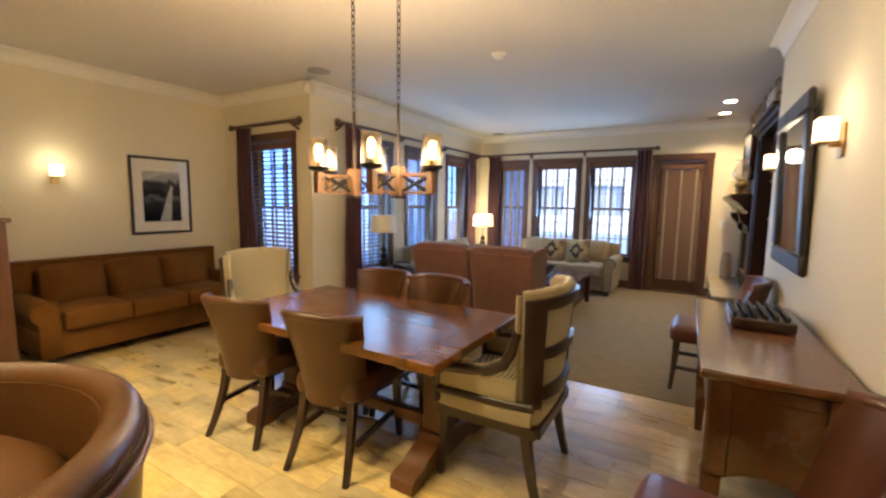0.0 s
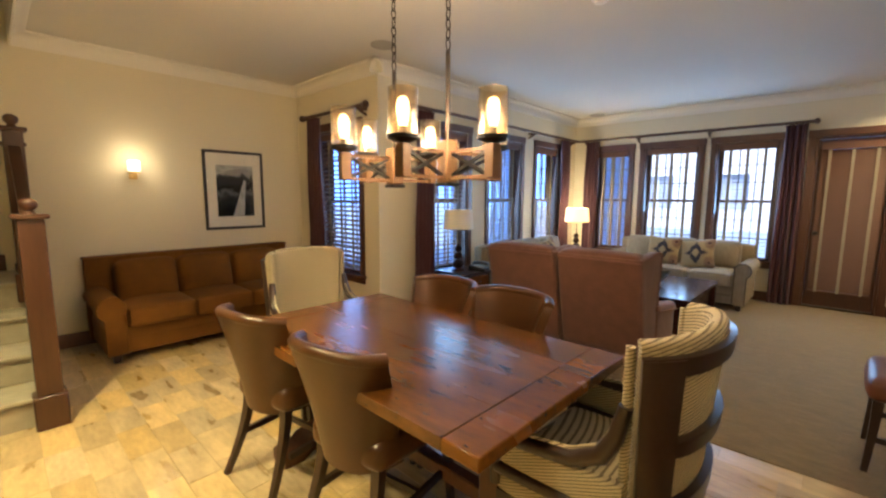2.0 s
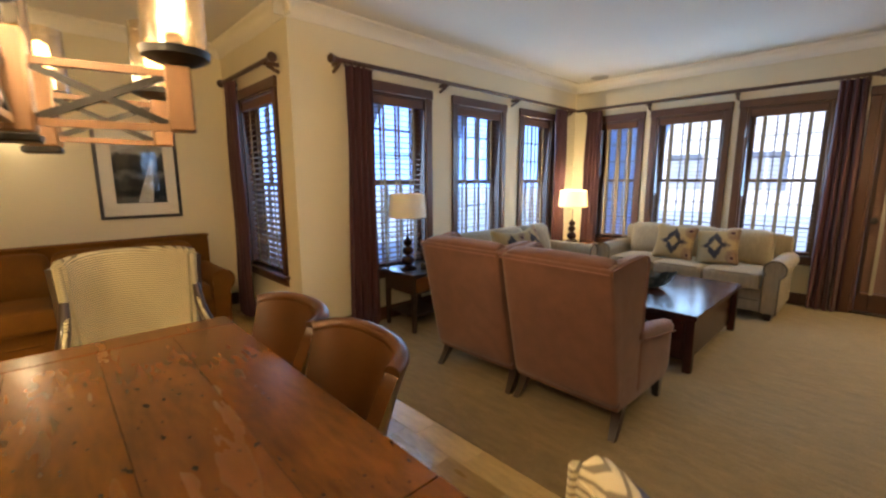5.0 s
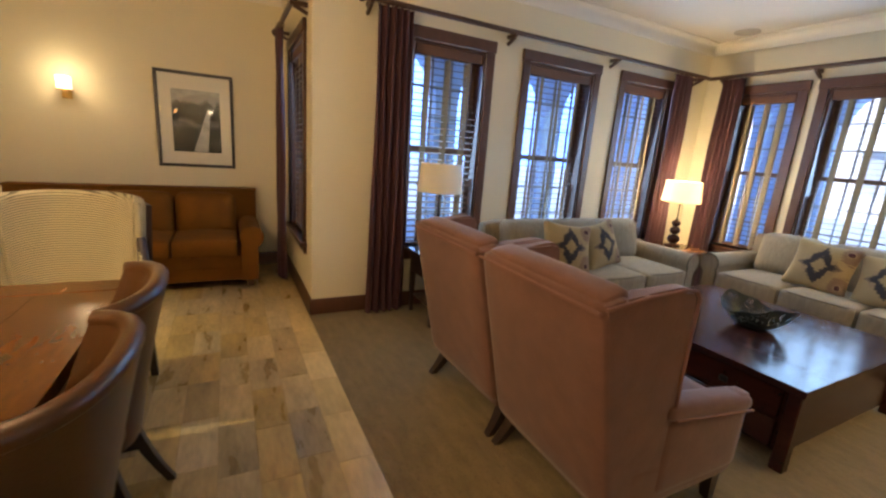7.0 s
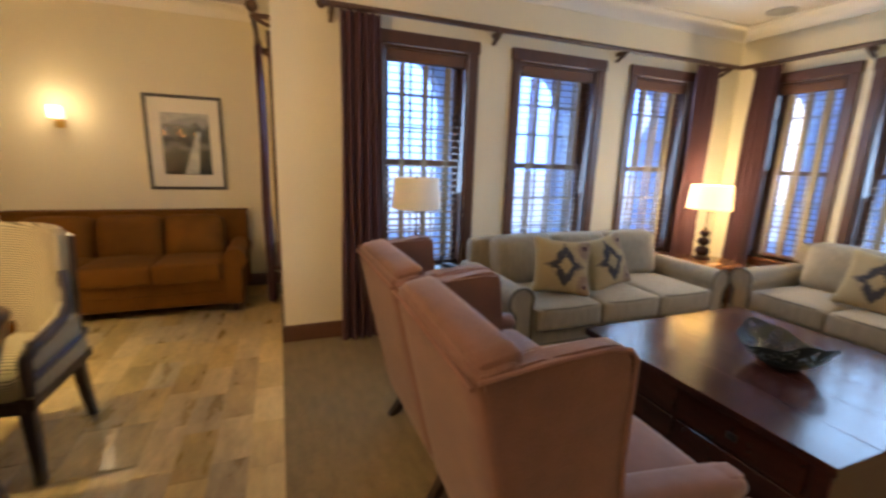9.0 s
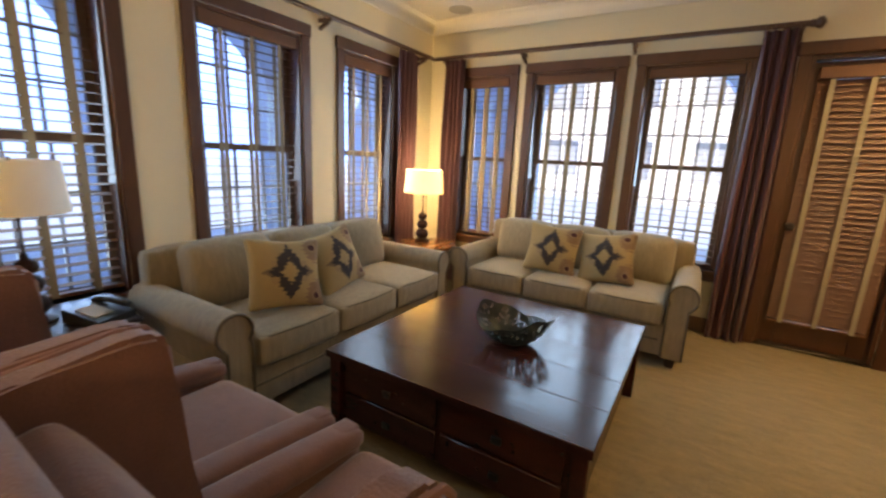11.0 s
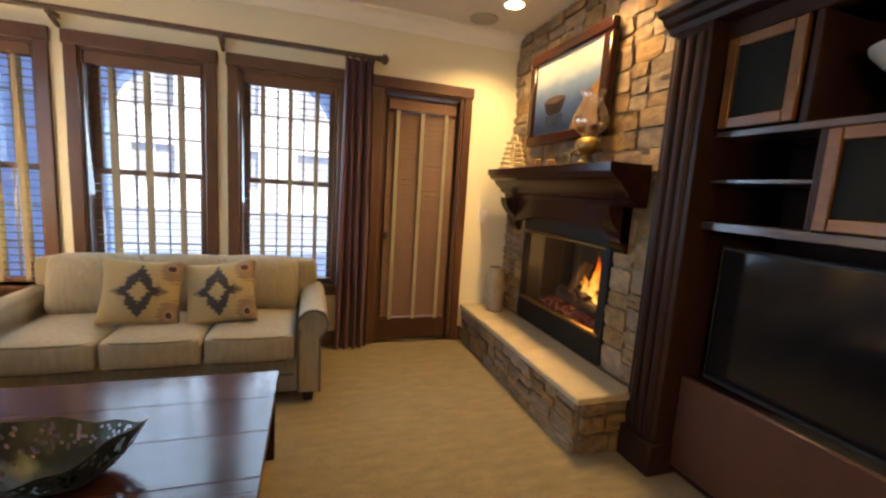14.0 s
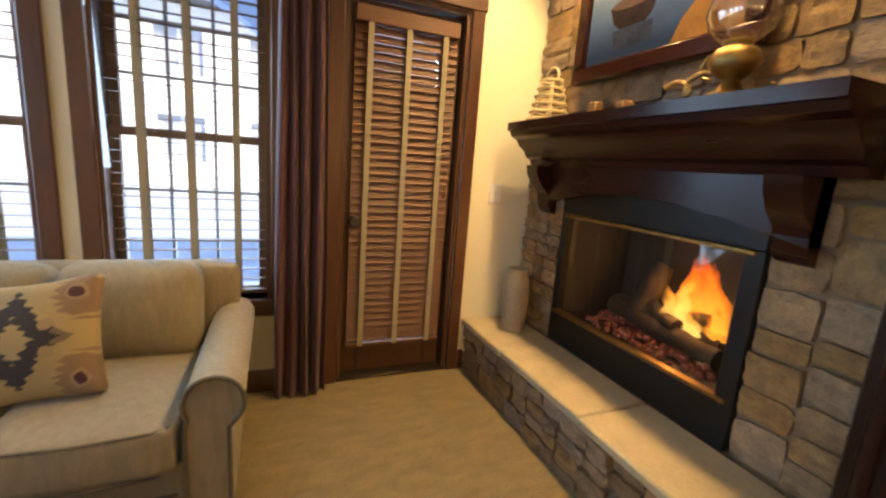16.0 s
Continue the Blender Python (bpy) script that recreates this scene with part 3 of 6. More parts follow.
# ---- curtain rods and curtains ----
def rod(p, q, finial_p, finial_q, label):
    rd = thing("curtain_rod", Matrix(), label, "curtain rod", "curtain rods")
    part("pole", tube(B(), [p, q], 0.019, 12), ROD, rd)
    d = (Vector(q) - Vector(p)).normalized()
    for on, e, s in ((finial_p, Vector(p), -d), (finial_q, Vector(q), d)):
        if on:
            pts = [e + s * k for k in (0, 0.012, 0.02, 0.035, 0.055, 0.07, 0.078)]
            part("finial", tube(B(), pts, [0.02, 0.026, 0.02, 0.034, 0.038, 0.026, 0.008], 12), ROD, rd)
    return rd


def bracket(parent, base, tip):
    b, t = Vector(base), Vector(tip)
    bm = bar(B(), b + Vector((0, 0, -0.02)), t + Vector((0, 0, -0.022)), 0.024, 0.03)
    bar(bm, b + Vector((0, 0, -0.075)), t + (b - t) * 0.2 + Vector((0, 0, -0.035)), 0.02, 0.022)
    part("bracket", bm, ROD, parent)


def curtain(axis, face, off, s0, s1, z0, z1, folds, label, flare=1.0):
    """Pleated cloth hung on rings, in soft folds that open towards the hem."""
    c = thing("curtain", Matrix(), label, "curtain", "curtains")
    sm, hw = (s0 + s1) / 2, (s1 - s0) / 2
    ph = random.uniform(0, 6)

    def f(u, v):
        w = hw * (0.86 + 0.14 * (1 - v) * flare)
        s = sm + (2 * u - 1) * w + 0.006 * math.sin(9 * u + 5 * v + ph)
        amp = 0.030 * (0.75 + 0.35 * (1 - v)) * (1 + 0.25 * math.sin(7 * u + ph))
        d = off + amp * math.sin(2 * math.pi * folds * u + 0.5 * math.sin(3 * v + ph)) + 0.006 * math.sin(11 * v + 6 * u)
        z = z0 + (z1 - z0) * v
        return (face + d, s, z) if axis == "x" else (s, face - d, z)
    part("drape", shell(B(), f, folds * 10, 14, 0.004), CURTAIN, c, smooth=80)
    for i in range(folds + 1):
        s = s0 + (s1 - s0) * (0.08 + 0.84 * i / folds)
        pts = []
        for k in range(13):
            a = 2 * math.pi * k / 12
            r, h = 0.026 * math.cos(a), z1 + 0.012 + 0.026 * math.sin(a)
            pts.append((face + 0.10 + r, s, h) if axis == "x" else (s, face - 0.10 + r, h))
        part("ring", tube(B(), pts, 0.0035, 5), ROD, c)
    return c


ZR = 2.27
r1 = rod((XL + 0.10, 4.45, ZR), (XL + 0.10, YB - 0.10, ZR), True, False, "dark wooden curtain rod over the side windows")
for y in (4.47, 5.66, 6.84, 8.1):
    bracket(r1, (XL, y, ZR), (XL + 0.12, y, ZR))
r2 = rod((XL + 0.10, YB - 0.10, ZR + 0.002), (-0.68, YB - 0.10, ZR + 0.002), False, True, "dark wooden curtain rod over the back windows")
for x in (-3.5, -2.68, -1.745, -0.72):
    bracket(r2, (x, YB, ZR), (x, YB - 0.12, ZR))
r3 = rod((-4.93, YN - 0.10, 2.235), (-3.83, YN - 0.10, 2.235), True, True, "short dark wooden curtain rod in the nook")
for x in (-4.86, -3.9):
    bracket(r3, (x, YN, 2.235), (x, YN - 0.12, 2.235))
curtain("x", XL, 0.10, 4.50, 4.80, 0.012, 2.245, 5, "burgundy pleated curtain, drawn aside by the column")
curtain("x", XL, 0.10, 7.66, 7.98, 0.012, 2.245, 5, "burgundy pleated curtain, drawn into the corner")
curtain("y", YB, 0.10, -3.50, -3.26, 0.012, 2.247, 4, "burgundy pleated curtain, drawn into the corner behind the lamp")
curtain("y", YB, 0.10, -0.94, -0.69, 0.012, 2.247, 4, "burgundy pleated curtain beside the terrace door")
curtain("y", YN, 0.10, -4.90, -4.60, 0.012, 2.21, 4, "burgundy pleated curtain in the nook")

# ---- dining area ----
def upright(x, y, turn=0.0, z=0.004):
    return pose(x, y, z, 0, 0, turn)


def dining_chair(m, label, leather=LEATHER, group="leather dining chairs", lift=0.0, name="dining_chair", rise=0.485, wide=0.235):
    """Barrel-backed side chair; it faces +y."""
    c = thing(name, m, label, "chair", group)
    part("seat", cushion(B(), (0, 0.0, 0.43 + lift), (0.44, 0.47, 0.12), 0.045, (0, 0.012, 0.022), 10, warp=lambda p: (p.x * (1 + 0.16 * p.y / 0.24), p.y, p.z)), leather, c)

    def back(u, v):
        a = (u - 0.5) * 2
        w = 0.155 + (wide - 0.155) * v ** 1.3
        wing = 0.15 * abs(a) ** 2.4
        return (w * math.sin(a * 1.25) / math.sin(1.25), -0.235 + wing * (1.0 - 0.25 * v) - 0.085 * v - 0.02 * v * v, 0.36 + lift + rise * v - 0.018 * a * a * v)
    part("backrest", shell(B(), back, 18, 12, lambda u, v: 0.052 - 0.012 * v), leather, c, smooth=75)
    pts = [Vector(back(i / 18, 1.0)) + Vector((0, 0, 0.002)) for i in range(19)]
    part("top_rail", tube(B(), pts, 0.024, 10), leather, c, "worn lighter leather roll along the top", smooth=75)
    for x, y, dx, dy in ((-0.19, 0.19, -0.01, 0.02), (0.19, 0.19, 0.01, 0.02), (-0.145, -0.19, -0.035, -0.12), (0.145, -0.19, 0.035, -0.12)):
        part("leg", taper_leg(B(), x, y, 0.40 + lift, 0.0, 0.042, 0.026, dx, dy, 0.6), DARKWOOD, c)
    part("stretcher", bar(B(), (-0.186, 0.19, 0.17), (-0.186, -0.215, 0.17), 0.02, 0.028), DARKWOOD, c)
    part("stretcher", bar(B(), (0.186, 0.19, 0.17), (0.186, -0.215, 0.17), 0.02, 0.028), DARKWOOD, c)
    part("stretcher", bar(B(), (-0.18, 0.0, 0.17), (0.18, 0.0, 0.17), 0.02, 0.026), DARKWOOD, c)
    return c


ch = dining_chair(upright(-2.325, 2.47, 9), "tan leather barrel-backed dining chair pushed under the table", rise=0.465, wide=0.218)
copy_thing(ch, upright(-1.685, 2.50, 9))
ch2 = dining_chair(upright(-2.05, 3.02, 181), "tan leather barrel-backed dining chair across the table")
copy_thing(ch2, upright(-1.59, 3.02, 178))


def stripes_material(name, base, line):
    """Pale weave with broken dark dashes in rows."""
    m = bpy.data.materials.new(name)
    m.use_nodes = True
    t = m.node_tree
    n, link = t.nodes, t.links.new
    b = n["Principled BSDF"]
    b.inputs["Roughness"].default_value = 0.9
    co = n.new("ShaderNodeTexCoord")
    mp = n.new("ShaderNodeMapping")
    mp.inputs["Rotation"].default_value = (radians(24), radians(3), 0)
    link(co.outputs["Object"], mp.inputs[0])
    wv = n.new("ShaderNodeTexWave")
    wv.wave_type, wv.bands_direction = "BANDS", "Z"
    wv.inputs["Scale"].default_value = 32
    wv.inputs["Distortion"].default_value = 0.35
    wv.inputs["Detail"].default_value = 1
    wv.inputs["Detail Scale"].default_value = 1.2
    link(mp.outputs[0], wv.inputs["Vector"])
    ns = n.new("ShaderNodeTexNoise")
    ns.inputs["Scale"].default_value = 26
    link(co.outputs["Object"], ns.inputs["Vector"])
    r1, r2 = n.new("ShaderNodeMapRange"), n.new("ShaderNodeMapRange")
    r1.inputs["From Min"].default_value, r1.inputs["From Max"].default_value = 0.62, 0.78
    r2.inputs["From Min"].default_value, r2.inputs["From Max"].default_value = 0.12, 0.25
    link(wv.outputs["Fac"], r1.inputs["Value"])
    link(ns.outputs["Fac"], r2.inputs["Value"])
    mu = n.new("ShaderNodeMath")
    mu.operation = "MULTIPLY"
    link(r1.outputs[0], mu.inputs[0])
    link(r2.outputs[0], mu.inputs[1])
    mx = n.new("ShaderNodeMix")
    mx.data_type = "RGBA"
    mx.inputs["A"].default_value, mx.inputs["B"].default_value = (*base, 1), (*line, 1)
    link(mu.outputs[0], mx.inputs["Factor"])
    link(mx.outputs["Result"], b.inputs["Base Color"])
    bp = n.new("ShaderNodeBump")
    bp.inputs["Strength"].default_value, bp.inputs["Distance"].default_value = 0.25, 0.004
    fn = n.new("ShaderNodeTexNoise")
    fn.inputs["Scale"].default_value = 260
    link(fn.outputs["Fac"], bp.inputs["Height"])
    link(bp.outputs[0], b.inputs["Normal"])
    return m


STRIPE = stripes_material("striped_weave", (0.46, 0.40, 0.25), (0.15, 0.125, 0.078))


def host_chair(m, label):
    """Tall curved host chair in a dark wooden frame; it faces +y."""
    c = thing("host_chair", m, label, "chair", "striped host chairs")
    part("seat", cushion(B(), (0, 0.03, 0.42), (0.52, 0.50, 0.13), 0.045, (0, 0.012, 0.022), 10), STRIPE, c)

    def curve(u, v, z0, z1, lean, depth, w0, w1):
        a = (u - 0.5) * 2
        w = w0 + (w1 - w0) * v
        return (w * math.sin(a * 1.2) / math.sin(1.2), -0.215 + depth * abs(a) ** 2.2 - (lean * v + 0.015 * v * v) * (1 - 0.85 * a * a), z0 + (z1 - z0) * v - 0.018 * a * a * v)

    def back(u, v):
        return curve(u, v, 0.44, 0.985, 0.03, 0.082, 0.238, 0.262)
    part("backrest", shell(B(), back, 18, 14, lambda u, v: 0.055), STRIPE, c, smooth=75)
    # wooden frame that wraps round the outside of the back
    def outer(u, v, d):
        p, q = Vector(back(max(0, u - 0.01), v)), Vector(back(min(1, u + 0.01), v))
        t = (q - p).normalized()
        return Vector(back(u, v)) + Vector((t.y, -t.x, 0)) * d

    def band(v0, v1, u0=0.0, u1=1.0, d=0.034):
        return lambda u, v: outer(u0 + (u1 - u0) * u, v0 + (v1 - v0) * v, d)
    part("crest_roll", tube(B(), [Vector(back(i / 18, 1.0)) for i in range(19)], 0.025, 8), STRIPE, c, smooth=75)
    part("crest_rail", shell(B(), band(0.88, 0.975), 18, 2, 0.026), DARKWOOD, c, smooth=60)
    part("back_band", shell(B(), band(0.46, 0.54, 0, 1, 0.038), 18, 2, 0.026), DARKWOOD, c, smooth=60)
    part("back_band", shell(B(), band(0.10, 0.20, 0, 1, 0.038), 18, 2, 0.026), DARKWOOD, c, smooth=60)
    for s in (-1, 1):
        u0, u1 = (0.0, 0.15) if s < 0 else (0.85, 1.0)
        part("side_panel", shell(B(), band(-0.14, 0.97, u0, u1, 0.022), 6, 10, 0.062), DARKWOOD, c, smooth=60)
        e = 0.0 if s < 0 else 1.0
        part("edge_welt", tube(B(), [Vector(back(e, v / 8)) + Vector((0, 0.022, 0)) for v in range(1, 9)], 0.013, 8), STRIPE, c, smooth=75)
        arm = [(s * 0.262, -0.115, 0.80), (s * 0.268, -0.095, 0.71), (s * 0.278, -0.06, 0.645), (s * 0.288, 0.02, 0.605), (s * 0.292, 0.14, 0.592), (s * 0.29, 0.24, 0.582), (s * 0.284, 0.285, 0.545), (s * 0.28, 0.285, 0.40)]
        part("arm", tube(B(), arm, [0.02, 0.024, 0.027, 0.027, 0.026, 0.025, 0.023, 0.022], 8), DARKWOOD, c, smooth=75)
        welt = [(p[0] - s * 0.008, p[1] + 0.006, p[2] + 0.022) for p in arm[1:6]]
        part("arm_welt", tube(B(), welt, 0.010, 6), STRIPE, c, smooth=75)
        part("arm_panel", cushion(B(), (s * 0.278, 0.07, 0.535), (0.036, 0.40, 0.11), 0.016, (0, 0, 0), 6), STRIPE, c)
        part("lower_rail", tube(B(), [(s * 0.272, -0.20, 0.472), (s * 0.286, 0.0, 0.468), (s * 0.286, 0.28, 0.462)], 0.022, 8), DARKWOOD, c, smooth=75)
        part("seat_border", cushion(B(), (s * 0.268, 0.04, 0.415), (0.04, 0.48, 0.085), 0.018, (0.006, 0, 0), 6), STRIPE, c)
        part("seat_rail", bar(B(), (s * 0.268, -0.22, 0.355), (s * 0.268, 0.28, 0.355), 0.036, 0.045), DARKWOOD, c)
        part("leg", taper_leg(B(), s * 0.25, 0.25, 0.38, 0.0, 0.046, 0.03, s * 0.01, 0.02, 0.5), DARKWOOD, c)
        part("leg", taper_leg(B(), s * 0.245, -0.16, 0.44, 0.0, 0.05, 0.032, s * 0.005, -0.07, 0.8), DARKWOOD, c)
    part("seat_rail", bar(B(), (-0.25, 0.275, 0.35), (0.25, 0.275, 0.35), 0.034, 0.05), DARKWOOD, c)
    part("seat_rail", bar(B(), (-0.25, -0.215, 0.35), (0.25, -0.215, 0.35), 0.034, 0.05), DARKWOOD, c)
    return c


hc = host_chair(upright(-0.86, 2.825, 90), "striped cream host chair with dark wooden frame at the table's end")
copy_thing(hc, upright(-2.88, 2.91, -92) @ Matrix.Diagonal((1.0, 1, 0.985, 1)))

# dining table
TT = 0.712
tb = thing("dining_table", upright(-1.77, 2.708, -0.5), "dark mahogany trestle dining table with breadboard ends", "table")
L, W = 1.60, 0.945
for i in range(4):
    y0 = -W / 2 + W * i / 4
    part("plank", box(B(), -L / 2 + 0.135, L / 2 - 0.135, y0 + 0.0006, y0 + W / 4 - 0.0006, TT - 0.042 - 0.004, TT - 0.004, 0.0008), TABLEWOOD, tb)
for s in (-1, 1):
    a, b = sorted((s * (L / 2 - 0.133), s * L / 2))
    part("breadboard_end", box(B(), a, b, -W / 2 - 0.003, W / 2 + 0.003, TT - 0.043 - 0.004, TT - 0.004 + 0.001, 0.004), TABLEWOOD, tb)
part("apron", box(B(), -L / 2 + 0.12, L / 2 - 0.12, -W / 2 + 0.10, W / 2 - 0.10, TT - 0.10, TT - 0.048, 0.004), TABLEBASE, tb)
for s in (-1, 1):
    x = s * 0.56
    post = B()
    box(post, x - 0.065, x + 0.065, -0.095, 0.095, 0.10, 0.63, 0.012)
    box(post, x - 0.08, x + 0.08, -0.11, 0.11, 0.12, 0.17, 0.012)
    box(post, x - 0.078, x + 0.078, -0.108, 0.108, 0.52, 0.56, 0.01)
    part("pedestal", post, TABLEBASE, tb)
    part("foot", prism(B(), [(-0.37, 0), (-0.37, 0.06), (-0.33, 0.078), (-0.27, 0.082), (-0.25, 0.10), (-0.13, 0.135), (0.13, 0.135), (0.25, 0.10), (0.27, 0.082), (0.33, 0.078), (0.37, 0.06), (0.37, 0), (0.27, 0), (0.22, 0.03), (-0.22, 0.03), (-0.27, 0)], "x", x - 0.065, x + 0.065), TABLEBASE, tb)
    part("cross_bearer", prism(B(), [(-0.34, 0.622), (-0.34, 0.59), (-0.1, 0.55), (0.1, 0.55), (0.34, 0.59), (0.34, 0.622)], "x", x - 0.05, x + 0.05), TABLEBASE, tb)
part("stretcher", box(B(), -0.5, 0.5, -0.03, 0.03, 0.14, 0.21, 0.006), TABLEBASE, tb)

# chandelier: two hubs, six posts, cross-braced panels
CX, CY, CTURN = -1.605, 2.628, -6.0
chd = thing("chandelier", pose(CX, CY, 0, 0, 0, CTURN), "rustic wood and iron chandelier with six lit glass cylinders on chains", "chandelier")
HUB, ARM, ZB, ZT = 0.168, 0.222, 1.418, 1.527
for s in (-1, 1):
    hx = s * HUB
    bm = box(B(), hx - 0.028, hx + 0.028, -0.028, 0.028, ZB - 0.012, ZT + 0.03, 0.004)
    part("hub", bm, PINE, chd)
    part("hub_cap", box(B(), hx - 0.032, hx + 0.032, -0.032, 0.032, ZB - 0.026, ZB - 0.012, 0.003), IRON, chd)
    part("stem", tube(B(), [(hx, 0, ZT + 0.03), (hx, 0, 1.87)], 0.0085, 8), BRONZE, chd)
    # chain of links
    z, k = 1.872, 0
    while z < 2.69:
        d = Vector((1, 0, 0)) if k % 2 else Vector((0, 1, 0))
        pts = [Vector((hx, 0, z + 0.018)) + d * (0.0095 * math.cos(a)) + Vector((0, 0, 0.021 * math.sin(a))) for a in [2 * math.pi * i / 10 for i in range(11)]]
        part("link", tube(B(), pts, 0.0028, 5), BRONZE, chd)
        z, k = z + 0.0335, k + 1
    part("canopy", lathe(B(), [(0.055, ZC), (0.055, ZC - 0.012), (0.035, ZC - 0.028), (0.008, ZC - 0.032)], hx, 0), BRONZE, chd)
    for ang in (90 - 90 * s, 90 - 90 * s + 82, 90 - 90 * s - 82):
        a = radians(ang)
        ex, ey = hx + ARM * math.cos(a), ARM * math.sin(a)
        ux, uy = math.cos(a), math.sin(a)
        part("post", box(B(), -0.02, 0.02, -0.02, 0.02, ZB, ZT, 0.003, 1, Matrix.Translation((ex, ey, 0)) @ Matrix.Rotation(a, 4, "Z")), PINE, chd)
        bm = B()
        p0, p1 = (hx + ux * 0.028, uy * 0.028), (ex - ux * 0.02, ey - uy * 0.02)
        for z in (ZB + 0.006, ZT - 0.012):
            bar(bm, (*p0, z), (*p1, z), 0.012, 0.012)
        part("rail", bm, PINE, chd)
        bm = B()
        bar(bm, (*p0, ZB + 0.012), (*p1, ZT - 0.018), 0.010, 0.012)
        bar(bm, (*p0, ZT - 0.018), (*p1, ZB + 0.012), 0.008, 0.012)
        part("cross_brace", bm, IRON, chd)
        part("cup", lathe(B(), [(0.018, ZT), (0.036, ZT + 0.006), (0.052, ZT + 0.014), (0.054, ZT + 0.026), (0.0505, ZT + 0.026), (0.0505, ZT + 0.018), (0.012, ZT + 0.016)], ex, ey), IRON, chd)
        g0, g1 = ZT + 0.019, ZT + 0.172
        gl = part("glass_cylinder", lathe(B(), [(0.0485, g0), (0.0485, g1), (0.0465, g1), (0.0465, g0)], ex, ey, 24), LAMPGLASS, chd, "clear glass cylinder tinted with its bulb's warm glow", smooth=60)
        gl.visible_shadow = False
        part("socket", lathe(B(), [(0.014, ZT + 0.016), (0.014, ZT + 0.05), (0.011, ZT + 0.055)], ex, ey, 10), BRONZE, gl)
        bb = part("bulb", lathe(B(), [(0.010, ZT + 0.05), (0.015, ZT + 0.07), (0.020, ZT + 0.10), (0.020, ZT + 0.118), (0.016, ZT + 0.138), (0.004, ZT + 0.146)], ex, ey, 12), BULB, gl, "lit amber bulb", smooth=60)
        bb.visible_shadow = False
        lamp("chandelier_light", "POINT", pose(CX, CY, 0, 0, 0, CTURN) @ Matrix.Translation((ex, ey, ZT + 0.10)), 11, WARM, radius=0.022)

# ---- living area ----
def sofa(name, m, label, length, fabric, pipe, back_h=0.78, depth=0.86, arm_w=0.175, arm_h=0.58, seats=3, square=False, group=""):
    """Roll-armed sofa; it faces -y, its back at y = depth."""
    s = thing(name, m, label, "sofa", group)
    h = length / 2
    part("base", cushion(B(), (0, depth / 2 + 0.01, 0.185), (length - 0.06, depth - 0.06, 0.23), 0.02, (0, 0, 0), 6), fabric, s)
    iw = (length - 2 * arm_w) / seats
    for i in range(seats):
        x = -h + arm_w + iw * (i + 0.5)
        part("seat_cushion", cushion(B(), (x, 0.31, 0.365), (iw - 0.006, 0.64, 0.155), 0.026, (0, 0.012, 0.022), 10), fabric, s)
        for zz in (0.292, 0.434):
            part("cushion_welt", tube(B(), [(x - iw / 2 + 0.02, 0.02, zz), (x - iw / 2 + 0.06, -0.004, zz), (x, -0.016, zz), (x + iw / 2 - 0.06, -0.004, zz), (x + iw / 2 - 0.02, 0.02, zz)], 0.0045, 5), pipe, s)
        tilt = Matrix.Translation((x, depth - 0.24, 0.575 if square else 0.60)) @ Matrix.Rotation(radians(-12), 4, "X")
        part("back_cushion", cushion(B(), (0, 0, 0), (iw - 0.008, 0.19, back_h - 0.40), 0.07, (0, 0.045, 0.012), 10, tilt), fabric, s)
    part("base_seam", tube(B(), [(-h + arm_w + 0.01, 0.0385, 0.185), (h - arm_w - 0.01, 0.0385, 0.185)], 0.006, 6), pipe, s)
    if square:
        part("backrest", cushion(B(), (0, depth - 0.07, back_h / 2 + 0.04), (length - 0.02, 0.12, back_h - 0.07), 0.012, (0, 0, 0), 6), fabric, s)
        part("top_rail", box(B(), -length / 2 + 0.005, length / 2 - 0.005, depth - 0.136, depth - 0.006, back_h - 0.002, back_h + 0.018, 0.006), fabric, s)
    else:
        part("backrest", cushion(B(), (0, depth - 0.085, back_h / 2 + 0.03), (length - 0.10, 0.14, back_h - 0.10), 0.05, (0, 0.0, 0.01), 9), fabric, s)
    for k in (-1, 1):
        c = k * (h - arm_w / 2)
        r = arm_w / 2 - 0.002
        pts = [(c - k * arm_w / 2 * 0.78, 0.075), (c - k * arm_w / 2 * 0.78, arm_h - 1.9 * r)]
        for i in range(15):
            a = math.pi * (1.18 - 1.36 * i / 14)
            pts.append((c + k * 0.012 - k * r * -math.cos(a) * 1.0, arm_h - r + r * math.sin(a)))
        pts += [(c + k * arm_w / 2 * 0.60, arm_h - 2.0 * r), (c + k * arm_w / 2 * 0.60, 0.075)]
        bm = prism(B(), pts, "y", 0.02, depth - 0.04)
        part("arm", bm, fabric, s, smooth=50)
        rim = [Vector((p[0], 0.016, p[1])) for p in pts]
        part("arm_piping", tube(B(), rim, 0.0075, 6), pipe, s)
        for y in (0.09, depth - 0.1):
            part("foot", taper_leg(B(), k * (h - 0.10), y, 0.085, 0.0, 0.07, 0.05), DARKWOOD, s)
    return s


sofa("sofa", pose(-1.935, 7.40, 0.004), "oatmeal linen three-seat sofa with rolled arms before the back windows", 1.79, LINEN, LINENPIPE, group="linen sofas")
sofa("sofa", pose(-2.74, 6.33, 0.004, 0, 0, 90), "longer oatmeal linen three-seat sofa with rolled arms along the side windows", 1.89, LINEN, LINENPIPE, group="linen sofas")
sofa("brown_sofa", pose(-4.46, 2.88, 0.0, 0, 0, 90), "rust brown velvet three-seat sofa in the nook", 1.86, VELVET, VELVET, back_h=0.79, depth=0.78, arm_w=0.19, arm_h=0.55, square=True)


